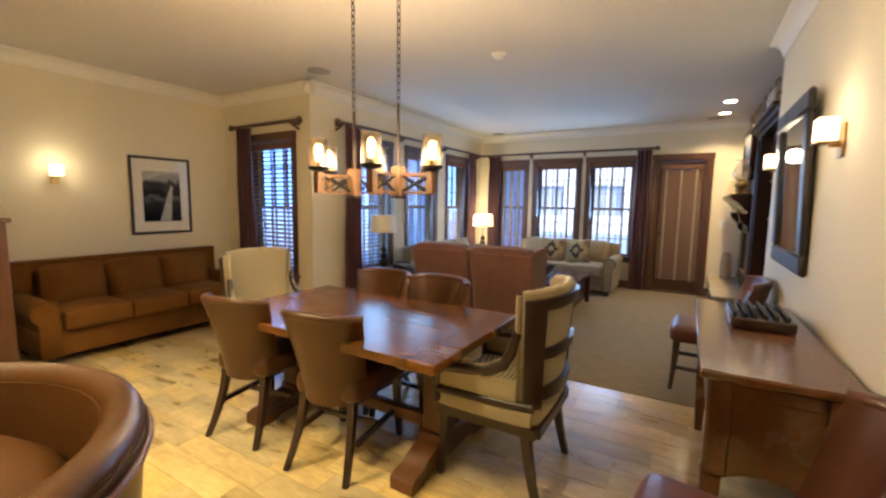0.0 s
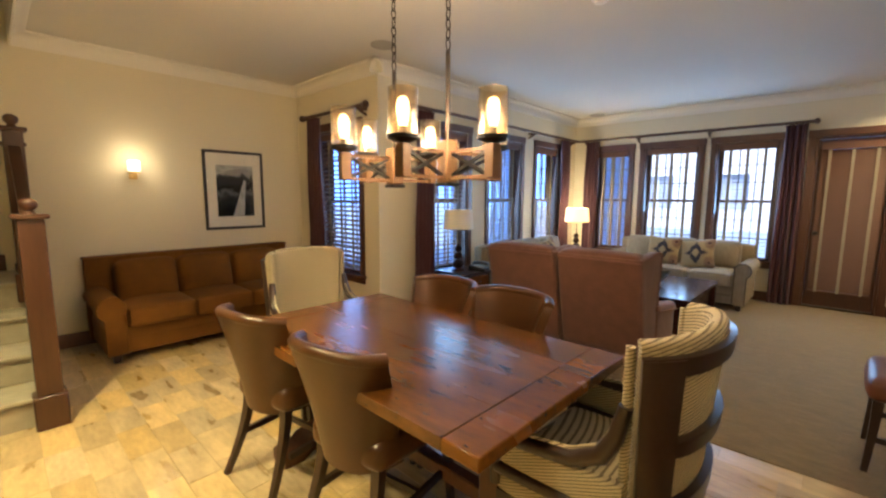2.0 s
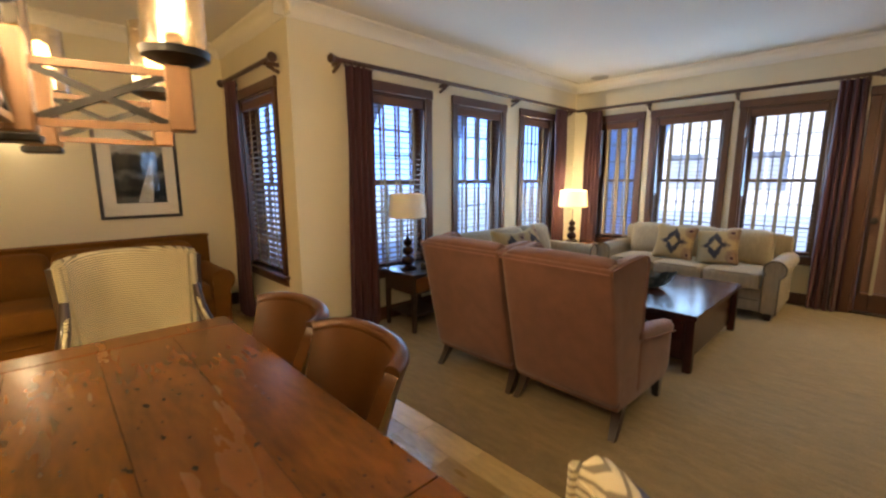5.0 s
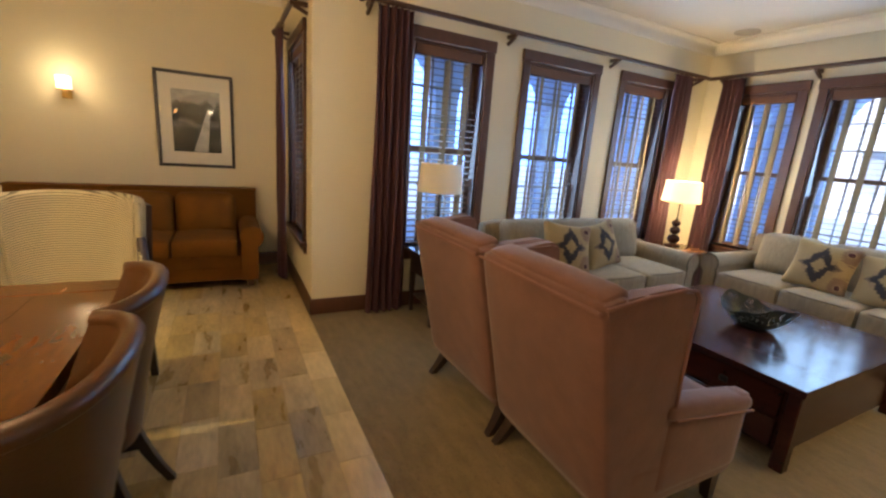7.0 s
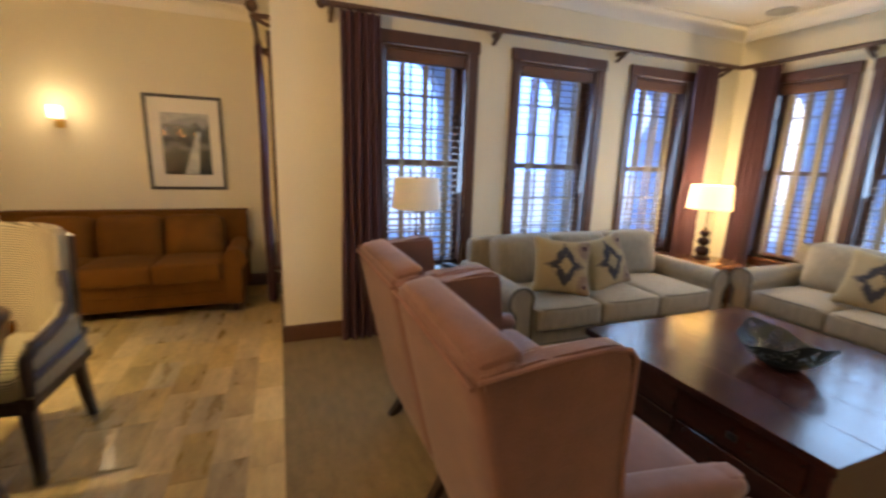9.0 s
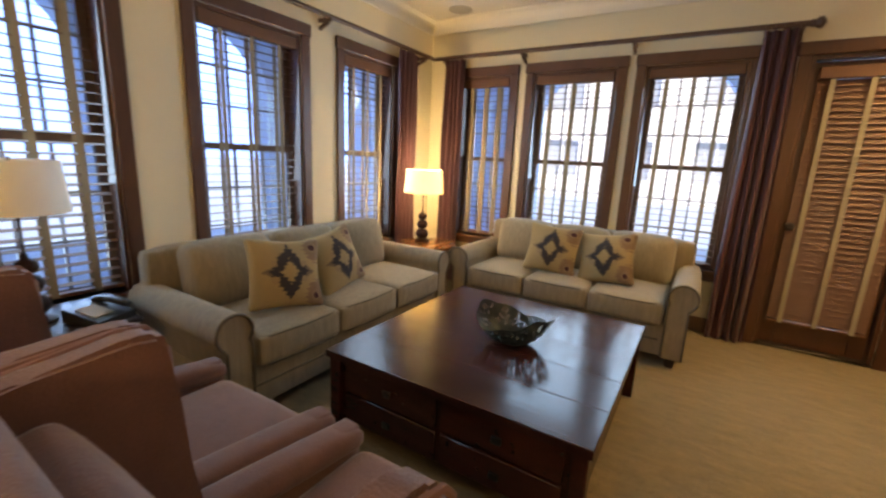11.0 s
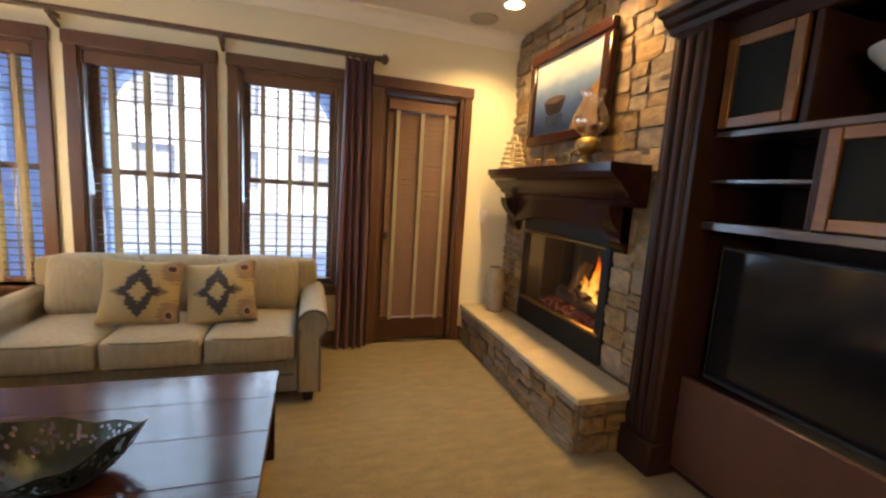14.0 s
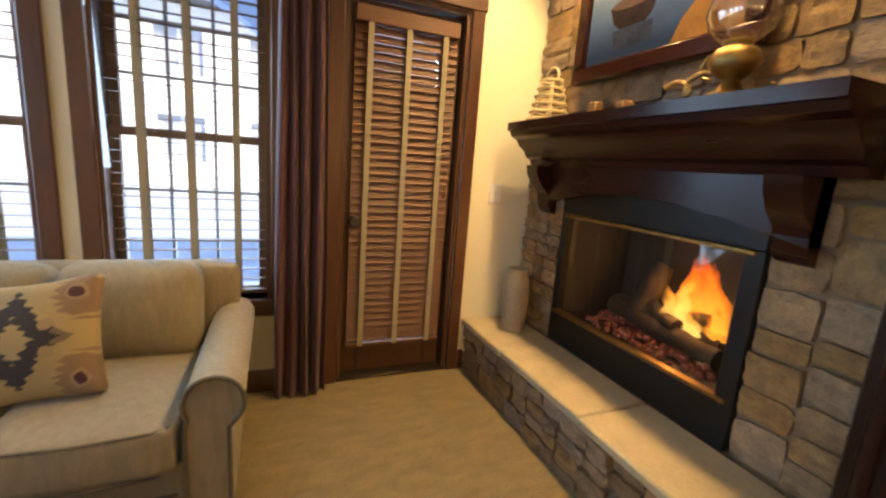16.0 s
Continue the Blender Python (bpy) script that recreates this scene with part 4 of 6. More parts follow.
def kilim_material():
    """Cream cotton with a stepped diamond medallion and small corner motifs."""
    m = mat("kilim_pillow", (0.31, 0.225, 0.105), 0.92, vary=0.12, scale=9, fine=220, bump=0.3)
    t = m.node_tree
    n, link = t.nodes, t.links.new
    b = n["Principled BSDF"]
    base = b.inputs["Base Color"].links[0].from_socket
    co = n.new("ShaderNodeTexCoord")
    sp = n.new("ShaderNodeSeparateXYZ")
    wob, wsc, wad = n.new("ShaderNodeTexNoise"), n.new("ShaderNodeVectorMath"), n.new("ShaderNodeVectorMath")
    wob.inputs["Scale"].default_value, wob.inputs["Detail"].default_value = 26, 2
    wsc.operation, wad.operation = "MULTIPLY_ADD", "ADD"
    wsc.inputs[1].default_value, wsc.inputs[2].default_value = (0.03, 0.03, 0.03), (-0.015, -0.015, -0.015)
    link(co.outputs["Object"], wob.inputs["Vector"])
    link(wob.outputs["Color"], wsc.inputs[0])
    link(wsc.outputs[0], wad.inputs[0])
    link(co.outputs["Object"], wad.inputs[1])
    link(wad.outputs[0], sp.inputs[0])

    def op(kind, a, c=None):
        k = n.new("ShaderNodeMath")
        k.operation = kind
        for i, v in enumerate((a, c)):
            if v is None:
                continue
            if isinstance(v, (int, float)):
                k.inputs[i].default_value = v
            else:
                link(v, k.inputs[i])
        return k.outputs[0]

    def snap(v, step):
        return op("MULTIPLY", op("ROUND", op("DIVIDE", v, step)), step)
    ax, az = op("ABSOLUTE", sp.outputs["X"]), op("ABSOLUTE", sp.outputs["Z"])
    sx, sz = snap(ax, 0.004), snap(az, 0.004)
    d = op("ADD", op("MULTIPLY", sx, 1.4), sz)
    wide = op("ADD", op("MULTIPLY", sx, 0.62), sz)

    def ring(v, lo, hi):
        return op("MULTIPLY", op("GREATER_THAN", v, lo), op("LESS_THAN", v, hi))
    masks = []
    saw = op("MULTIPLY", op("PINGPONG", az, 0.012), 2.2)
    right = op("GREATER_THAN", sp.outputs["X"], 0.0)

    def dist(x, z):
        ex, ez = op("SUBTRACT", ax, x), op("SUBTRACT", az, z)
        return op("SQRT", op("ADD", op("MULTIPLY", ex, ex), op("MULTIPLY", ez, ez)))
    r = dist(0.150, 0.135)
    masks.append((op("MULTIPLY", op("LESS_THAN", op("ADD", dist(0.165, 0.125), saw), 0.085), right), (0.20, 0.125, 0.072)))
    masks.append((op("MULTIPLY", op("GREATER_THAN", d, 0.10), op("LESS_THAN", wide, 0.088)), (0.145, 0.105, 0.066)))
    masks.append((ring(op("ADD", d, saw), 0.080, 0.162), (0.030, 0.025, 0.027)))
    masks.append((op("LESS_THAN", dist(0.080, 0.040), 0.019), (0.27, 0.19, 0.10)))
    masks.append((op("MULTIPLY", ring(r, 0.018, 0.028), right), (0.25, 0.17, 0.10)))
    masks.append((op("MULTIPLY", op("LESS_THAN", r, 0.019), right), (0.06, 0.018, 0.02)))
    for mask, color in masks:
        mx = n.new("ShaderNodeMix")
        mx.data_type = "RGBA"
        link(mask, mx.inputs["Factor"])
        link(base, mx.inputs["A"])
        mx.inputs["B"].default_value = (*color, 1)
        base = mx.outputs["Result"]
    link(base, b.inputs["Base Color"])
    return m


KILIM = kilim_material()


def pillow(m, label):
    p = thing("throw_pillow", m, label, "pillow", "patterned throw pillows")

    def pinch(v):
        e = (v.x / 0.20) ** 2 * (v.z / 0.19) ** 2
        return (v.x * (1 + 0.09 * e - 0.045 * (1 - (v.z / 0.2) ** 2)), v.y, v.z * (1 + 0.08 * e - 0.045 * (1 - (v.x / 0.21) ** 2)))
    part("cover", cushion(B(), (0, 0, 0), (0.39, 0.05, 0.37), 0.024, (0, 0.055, 0), 12, warp=pinch), KILIM, p, smooth=80)
    return p


pl = pillow(pose(-2.06, 7.69, 0.635, -20, 3, 3), "cream kilim throw pillow with diamond medallion on the sofa")
copy_thing(pl, pose(-1.65, 7.70, 0.625, -23, -8, -6))
copy_thing(pl, pose(-2.98, 5.90, 0.64, -22, 6, 74))
copy_thing(pl, pose(-3.03, 6.32, 0.635, -20, -8, 98))


def wing_chair(m, label):
    """Upholstered wing chair; it faces +y."""
    c = thing("wing_chair", m, label, "armchair", "rose wing chairs")
    lean = Matrix.Translation((0, -0.335, 0.555)) @ Matrix.Rotation(radians(12.5), 4, "X")
    part("backrest", cushion(B(), (0, 0, 0), (0.645, 0.12, 0.775), 0.03, (0, 0.008, 0), 10, lean), PINK, c, smooth=60)
    part("top_pad", cushion(B(), (0, 0.018, 0.376), (0.60, 0.115, 0.05), 0.024, (0, 0, 0.012), 9, lean), PINK, c, smooth=70)
    part("top_piping", tube(B(), [lean @ Vector((x, -0.062, 0.366)) for x in (-0.318, -0.15, 0, 0.15, 0.318)], 0.006, 6), PIPING, c)
    part("inside_back", cushion(B(), (0, 0.085, 0.04), (0.50, 0.10, 0.56), 0.04, (0, 0.03, 0), 8, lean), PINK, c, smooth=60)
    part("base", cushion(B(), (0, 0.045, 0.235), (0.645, 0.67, 0.19), 0.022, (0, 0, 0), 6), PINK, c)
    part("seat_cushion", cushion(B(), (0, 0.09, 0.365), (0.50, 0.60, 0.14), 0.045, (0, 0.015, 0.022), 9), PINK, c, smooth=60)
    for s in (-1, 1):
        # wing and flank: one upholstered panel from the top rail down to the base
        pts = [(-0.465, 0.918), (-0.30, 0.938), (-0.16, 0.955), (-0.115, 0.948), (-0.095, 0.925), (-0.092, 0.80), (-0.085, 0.66), (-0.065, 0.51), (-0.065, 0.17), (-0.29, 0.17)]
        bm = prism(B(), pts, "x", s * 0.258, s * 0.322)
        for v in bm.verts:
            k = max(0.0, (v.co.y + 0.30) / 0.24) * max(0.0, (v.co.z - 0.5) / 0.45)
            v.co.x += s * 0.022 * k
        bmesh.ops.bevel(bm, geom=bm.edges[:], offset=0.012, segments=2, affect="EDGES")
        part("wing", bm, PINK, c, smooth=60)
        edge = [(s * (0.326 + 0.02 * max(0.0, (y + 0.30) / 0.24) * max(0.0, (z - 0.5) / 0.45)), y, z - 0.004) for y, z in pts[:8]]
        part("piping", tube(B(), edge, 0.006, 6), PIPING, c)
        part("arm", cushion(B(), (s * 0.29, 0.15, 0.335), (0.075, 0.48, 0.32), 0.02, (0, 0, 0.0), 7), PINK, c, smooth=60)
        part("arm_pad", cushion(B(), (s * 0.288, 0.145, 0.482), (0.105, 0.50, 0.065), 0.028, (0, 0, 0.008), 9, warp=lambda p: (p.x, p.y, p.z - 0.04 * (p.y / 0.3))), PINK, c, smooth=70)
        part("arm_welt", tube(B(), [(s * 0.342, -0.07, 0.491), (s * 0.342, 0.15, 0.462), (s * 0.342, 0.385, 0.430)], 0.005, 6), PIPING, c)
        part("leg", taper_leg(B(), s * 0.275, 0.33, 0.16, 0.0, 0.055, 0.035, 0, 0.02), DARKWOOD, c)
        part("leg", taper_leg(B(), s * 0.29, -0.21, 0.17, 0.0, 0.06, 0.036, s * 0.015, -0.09, 0.6), DARKWOOD, c)
    return c


wc = wing_chair(upright(-1.632, 4.92, -1), "dusty rose wing chair seen from its plain back")
copy_thing(wc, upright(-2.315, 4.92, 1))

# coffee table: a low square chest
ct = thing("coffee_table", upright(-1.865, 6.335, 0), "large square dark mahogany chest coffee table", "coffee table")
for i in range(5):
    y0 = -0.635 + 1.27 * i / 5
    part("plank", box(B(), -0.59, 0.59, y0 + 0.0005, y0 + 0.2535, 0.385, 0.421, 0.002), TRUNK, ct)
part("body", box(B(), -0.545, 0.545, -0.59, 0.59, 0.07, 0.384, 0.006), TRUNK, ct)
for sx in (-1, 1):
    for sy in (-1, 1):
        part("corner_post", box(B(), sx * 0.55 - 0.028, sx * 0.55 + 0.028, sy * 0.595 - 0.028, sy * 0.595 + 0.028, 0.0, 0.3845, 0.005), TRUNK, ct)
for i in range(2):
    for j in range(2):
        x0, z0 = -0.50 + 0.51 * j, 0.085 + 0.15 * i
        dr = part("drawer_front", box(B(), x0, x0 + 0.49, -0.604, -0.588, z0, z0 + 0.135, 0.004), TRUNK, ct)
        part("pull", box(B(), x0 + 0.225, x0 + 0.265, -0.616, -0.603, z0 + 0.05, z0 + 0.08, 0.004), IRON, dr)

# openwork bowl with leaf-like rim
bw = thing("bowl", pose(-1.80, 6.30, 0.425), "dark pewter bowl with a pierced wavy rim on the coffee table", "bowl")


def bowl_f(u, v):
    a = 2 * math.pi * u
    r = 0.04 + 0.115 * v ** 0.8 * (1 + 0.10 * math.sin(2 * a + 0.6) + 0.05 * math.sin(5 * a))
    return (1.15 * r * math.cos(a), r * math.sin(a), 0.006 + 0.125 * v ** 1.7 * (1 + 0.28 * math.sin(2 * a + 2.2) + 0.06 * math.sin(7 * a)))


bm = B()
nu, nv = 110, 18
holes = random.Random(3)
rows = [[bm.verts.new(bowl_f(i / nu, j / nv)) for j in range(nv + 1)] for i in range(nu)]
for i in range(nu):
    for j in range(nv):
        if 9 <= j < 17 and holes.random() < 0.19:
            continue
        a, b = rows[i], rows[(i + 1) % nu]
        bm.faces.new((a[j], b[j], b[j + 1], a[j + 1]))
bm.faces.new([rows[i][0] for i in range(nu)])
bmesh.ops.solidify(bm, geom=bm.faces[:], thickness=0.005)
part("bowl_body", bm, POT, bw, smooth=60)


def drum_shade(parent, z0, z1, r0, r1, material, label):
    sh = part("shade", lathe(B(), [(r0, z0), (r1, z1), (r1 - 0.004, z1), (r0 - 0.004, z0)], 0, 0, 32), material, parent, label, smooth=60)
    sh.visible_shadow = False
    return sh


# corner lamp on its round table
et = thing("end_table", pose(-3.30, 7.76, 0.004), "round cherry wood end table in the corner", "side table")
part("tabletop", lathe(B(), [(0.265, 0.47), (0.272, 0.482), (0.272, 0.49), (0.262, 0.496)], 0, 0, 32), CONSOLE, et)
part("apron", lathe(B(), [(0.235, 0.41), (0.235, 0.47)], 0, 0, 28), CONSOLE, et)
for i in range(4):
    a = math.pi / 4 + math.pi / 2 * i
    part("leg", taper_leg(B(), 0.19 * math.cos(a), 0.19 * math.sin(a), 0.44, 0.0, 0.034, 0.022, 0.02 * math.cos(a), 0.02 * math.sin(a)), CONSOLE, et)
part("shelf", lathe(B(), [(0.19, 0.14), (0.19, 0.155)], 0, 0, 24), CONSOLE, et)


def table_lamp(m, z_shade, label, shade_mat, r=0.185, k=1.0):
    lm = thing("table_lamp", m, label, "lamp", "table lamps")
    prof = [(0.075, 0), (0.078, 0.012), (0.06, 0.02), (0.03, 0.03)]
    z = 0.03
    for rr, hh in ((0.062, 0.095), (0.052, 0.08), (0.042, 0.065)):
        for i in range(7):
            a = math.pi * i / 6
            prof.append((0.016 + (rr - 0.016) * math.sin(a), z + hh * (1 - math.cos(a)) / 2))
        z += hh + 0.004
    prof += [(0.014, z), (0.009, z + 0.02)]
    part("base", lathe(B(), [(p[0], p[1] * k) for p in prof], 0, 0, 20), CABWOOD, lm, "turned dark base of stacked balls", smooth=60)
    part("stem", tube(B(), [(0, 0, z * k), (0, 0, z_shade + 0.22)], 0.006, 8), BRONZE, lm)
    sh = drum_shade(lm, z_shade, z_shade + 0.21, r, r * 0.9, shade_mat, "pale drum shade")
    bb = part("bulb", lathe(B(), [(0.012, z_shade + 0.05), (0.03, z_shade + 0.10), (0.026, z_shade + 0.13), (0.004, z_shade + 0.15)], 0, 0, 12), WHITE, lm)
    bb.visible_shadow = False
    return lm


table_lamp(pose(-3.36, 7.76, 0.502), 0.47, "table lamp with stacked-ball base and lit cream drum shade", SHADE_ON)
lamp("corner_lamp_light", "POINT", Matrix.Translation((-3.36, 7.76, 1.09)), 26, SOFT, radius=0.06)

st = thing("side_table", pose(-3.41, 5.06, 0.004), "small dark brown side table with one drawer beside the sofa", "side table")
part("tabletop", box(B(), -0.23, 0.23, -0.23, 0.23, 0.50, 0.525, 0.006), DARKWOOD, st)
part("body", box(B(), -0.205, 0.205, -0.205, 0.205, 0.345, 0.4995, 0.004), DARKWOOD, st)
drw = part("drawer_front", box(B(), 0.2055, 0.218, -0.18, 0.18, 0.36, 0.488, 0.004), CONSOLE, st, "warm brown drawer front")
part("pull", lathe(B(), [(0.006, 0.218), (0.006, 0.228), (0.013, 0.234), (0.011, 0.242)], 0.0, 0.425, 12, "x"), BRONZE, drw)
part("shelf", box(B(), -0.18, 0.18, -0.18, 0.18, 0.13, 0.148, 0.003), DARKWOOD, st)
for sx in (-1, 1):
    for sy in (-1, 1):
        part("leg", taper_leg(B(), sx * 0.185, sy * 0.185, 0.345, 0.0, 0.04, 0.028), DARKWOOD, st)
PLASTIC = mat("black_plastic", (0.012, 0.012, 0.013), 0.35, vary=0.2, scale=20, bump=0.03)
tel = thing("telephone", pose(-3.28, 5.16, 0.531, 0, 0, -70), "black desk telephone on the side table", "telephone")
part("telephone_body", prism(B(), [(-0.09, 0.0), (0.10, 0.0), (0.10, 0.028), (-0.075, 0.062), (-0.09, 0.058)], "x", -0.085, 0.085), PLASTIC, tel, smooth=30)
part("handset", cushion(B(), (-0.055, 0.005, 0.066), (0.045, 0.19, 0.03), 0.014, (0, 0, 0), 7, warp=lambda p: (p.x, p.y, p.z + 0.012 * (1 - (p.y / 0.095) ** 2))), PLASTIC, tel)
part("keypad", box(B(), -0.015, 0.07, -0.05, 0.06, 0.047, 0.053, 0.001, 1, Matrix.Rotation(radians(-10), 4, "X")), SPEAKER, tel, "grey keypad and label field")
table_lamp(pose(-3.44, 4.99, 0.53), 0.47, "table lamp with stacked-ball base and unlit white drum shade", SHADE_OFF, 0.17)

# ---- fireplace, cabinet, wall things ----
SX, SY0, SY1 = 0.52, 6.62, YB
FB = (6.935, 7.98, 0.335, 1.24)
chim = structure("chimney_breast", pierced(B(), "x", SX + 0.03, 1.16, SY0, SY1, 0, ZC, [(FB[0], FB[1], FB[2], FB[3])]), MORTAR, "fieldstone chimney breast with firebox opening", "chimney")
fb = tagged(new("firebox"), "black steel gas firebox with brass trim, fire burning", "fireplace", kind="structure")
part("back_panel", box(B(), 0.98, 1.0, FB[0], FB[1], FB[2], FB[3]), BLACK, fb)
part("lower_louvre", box(B(), SX - 0.002, SX + 0.05, FB[0] + 0.002, FB[1] - 0.002, FB[2] + 0.002, 0.505, 0.004), IRON, fb)
part("upper_louvre", box(B(), SX - 0.002, SX + 0.05, FB[0] + 0.002, FB[1] - 0.002, 1.06, FB[3] - 0.002, 0.004), IRON, fb)
for z in (0.515, 1.05):
    part("brass_bar", box(B(), SX - 0.012, SX + 0.03, FB[0] + 0.03, FB[1] - 0.03, z - 0.009, z + 0.009, 0.004), OLDBRASS, fb)
for y0, y1 in ((FB[0] + 0.002, FB[0] + 0.07), (FB[1] - 0.05, FB[1] - 0.002)):
    part("side_frame", box(B(), SX, SX + 0.05, y0, y1, 0.505, 1.06, 0.003), IRON, fb)
    part("side_panel", box(B(), SX + 0.05, 0.98, y0, y0 + 0.03, FB[2], FB[3]), BLACK, fb)
part("hearth_tray", box(B(), SX + 0.05, 0.98, FB[0] + 0.03, FB[1] - 0.03, 0.49, 0.505), BLACK, fb)
pn = part("glass_front", box(B(), SX + 0.02, SX + 0.024, FB[0] + 0.07, FB[1] - 0.05, 0.527, 1.038), PANE, fb, "clear fire glass")
pn.visible_shadow = False

FLAME = bpy.data.materials.new("flame")
FLAME.use_nodes = True
t = FLAME.node_tree
fn, fl = t.nodes, t.links.new
fbs = fn["Principled BSDF"]
co, sep, rmp, nse = fn.new("ShaderNodeTexCoord"), fn.new("ShaderNodeSeparateXYZ"), fn.new("ShaderNodeValToRGB"), fn.new("ShaderNodeTexNoise")
nse.inputs["Scale"].default_value = 14
fl(co.outputs["Generated"], sep.inputs[0])
mth = fn.new("ShaderNodeMath")
mth.operation = "MULTIPLY_ADD"
mth.inputs[1].default_value = 0.45
fl(nse.outputs["Fac"], mth.inputs[0])
fl(sep.outputs["Z"], mth.inputs[2])
fl(mth.outputs[0], rmp.inputs[0])
e = rmp.color_ramp.elements
e[0].position, e[0].color = 0.25, (1.0, 0.36, 0.04, 1)
e[1].position, e[1].color = 1.0, (0.9, 0.13, 0.01, 1)
fl(rmp.outputs[0], fbs.inputs["Emission Color"])
fbs.inputs["Emission Strength"].default_value = 1.5
fbs.inputs["Roughness"].default_value = 1.0
fbs.inputs["Specular IOR Level"].default_value = 0.0
fbs.inputs["Base Color"].default_value = (0, 0, 0, 1)
nse.inputs["Detail"].default_value = 3
alp = fn.new("ShaderNodeMapRange")
alp.inputs["From Min"].default_value, alp.inputs["From Max"].default_value = 0.45, 1.15
alp.inputs["To Min"].default_value, alp.inputs["To Max"].default_value = 0.55, 0.0
fl(mth.outputs[0], alp.inputs["Value"])
edg, sub_, mul_ = fn.new("ShaderNodeMapRange"), fn.new("ShaderNodeMath"), fn.new("ShaderNodeMath")
sub_.operation, mul_.operation = "PINGPONG", "MULTIPLY"
sub_.inputs[1].default_value = 0.5
edg.inputs["From Min"].default_value, edg.inputs["From Max"].default_value = 0.02, 0.40
edg.interpolation_type = "SMOOTHSTEP"
fl(sep.outputs["Y"], sub_.inputs[0])
fl(sub_.outputs[0], edg.inputs["Value"])
fl(edg.outputs[0], mul_.inputs[0])
fl(alp.outputs[0], mul_.inputs[1])
fl(mul_.outputs[0], fbs.inputs["Alpha"])
CORE = FLAME.copy()
CORE.name = "flame_core"
CORE.node_tree.nodes["Color Ramp"].color_ramp.elements[0].color = (1.0, 0.62, 0.16, 1)
CORE.node_tree.nodes["Color Ramp"].color_ramp.elements[1].color = (1.0, 0.33, 0.03, 1)
CORE.node_tree.nodes["Principled BSDF"].inputs["Emission Strength"].default_value = 1.35
EMBER = mat("embers", (0.075, 0.034, 0.030), 0.95, vary=0.6, scale=20, fine=60, bump=0.6)
EMBER.node_tree.nodes["Principled BSDF"].inputs["Emission Color"].default_value = (1.0, 0.16, 0.08, 1)
EMBER.node_tree.nodes["Principled BSDF"].inputs["Emission Strength"].default_value = 0.02
BARK = mat("charred_log", (0.018, 0.012, 0.008), 0.9, vary=0.5, scale=10, fine=40, bump=0.8, stretch=(1, 0.3, 1))

lg = thing("log_set", pose(0.74, 7.46, 0.505), "charred ceramic logs on a grate over red embers", "logs")
bm = B()
for i in range(260):
    x, y = random.uniform(-0.15, 0.14), random.uniform(-0.36, 0.34)
    bmesh.ops.create_icosphere(bm, subdivisions=1, radius=random.uniform(0.008, 0.02), matrix=Matrix.Translation((x, y, random.uniform(0.004, 0.055 - 0.3 * abs(x + 0.02)))) @ Matrix.Rotation(random.uniform(0, 3), 4, "X"))
tagged(part("embers", bm, EMBER, lg, smooth=80), kind="stuff")
for p, q, r in (((-0.04, -0.33, 0.07), (0.02, 0.30, 0.09), 0.045), ((0.09, -0.28, 0.08), (0.07, 0.34, 0.10), 0.05), ((-0.03, -0.12, 0.13), (0.10, 0.22, 0.17), 0.036), ((0.02, 0.26, 0.12), (0.09, -0.18, 0.16), 0.034), ((0.02, 0.14, 0.05), (0.10, 0.10, 0.36), 0.052)):
    p, q = Vector(p), Vector(q)
    pts = [p + (q - p) * (i / 7) + Vector((random.uniform(-1, 1), 0, random.uniform(-1, 1))) * 0.008 for i in range(8)]
    part("log", tube(B(), pts, [r * random.uniform(0.85, 1.1) for _ in pts], 10), BARK, lg, smooth=60)
for y in (-0.25, -0.08, 0.09, 0.26):
    part("grate_bar", bar(B(), (-0.08, y, 0.045), (0.12, y, 0.045), 0.012, 0.012), IRON, lg)


def flame(x, y, z, h, w, k, core=False):
    def g(u, v):
        a = (u - 0.5) * 2
        wd = w * (math.sin(math.pi * min(1, 0.18 + v * 0.82)) ** 0.8) * (1 - 0.45 * v)
        return (x + 0.02 * math.sin(3 * v + k) + 0.3 * wd * (1 - a * a), y + wd * a + 0.035 * math.sin(5 * v + k) * v + 0.014 * math.sin(13 * v + 2 * k + 3 * u), z + h * v * (1 - 0.3 * abs(a)))
    bm = shell(B(), g, 10, 20, lambda u, v: 0.006 + 0.03 * (1 - v) * (1 - (2 * u - 1) ** 2))
    return mesh_object("flame", bm, CORE if core else FLAME, 80)


fire = thing("fire", Matrix.Translation((0, 0.11, 0.01)), "orange gas flames rising between the logs", "fire")
for x, y, z, h, w, k, core in ((0.78, 7.27, 0.60, 0.36, 0.10, 0.3, 0), (0.82, 7.17, 0.60, 0.34, 0.12, 1.9, 0), (0.85, 7.22, 0.60, 0.38, 0.13, 3.0, 0), (0.74, 7.29, 0.61, 0.20, 0.055, 3.3, 1), (0.76, 7.25, 0.61, 0.27, 0.05, 5.1, 1), (0.75, 7.20, 0.60, 0.12, 0.06, 2.4, 1), (0.80, 7.10, 0.61, 0.16, 0.07, 4.0, 0)):
    ob = flame(x, y, z, h, w, k, core)
    ob.parent = fire
    ob.visible_shadow = False
lamp("fire_light", "POINT", Matrix.Translation((0.72, 7.35, 0.74)), 5, (1.0, 0.45, 0.12), radius=0.08)

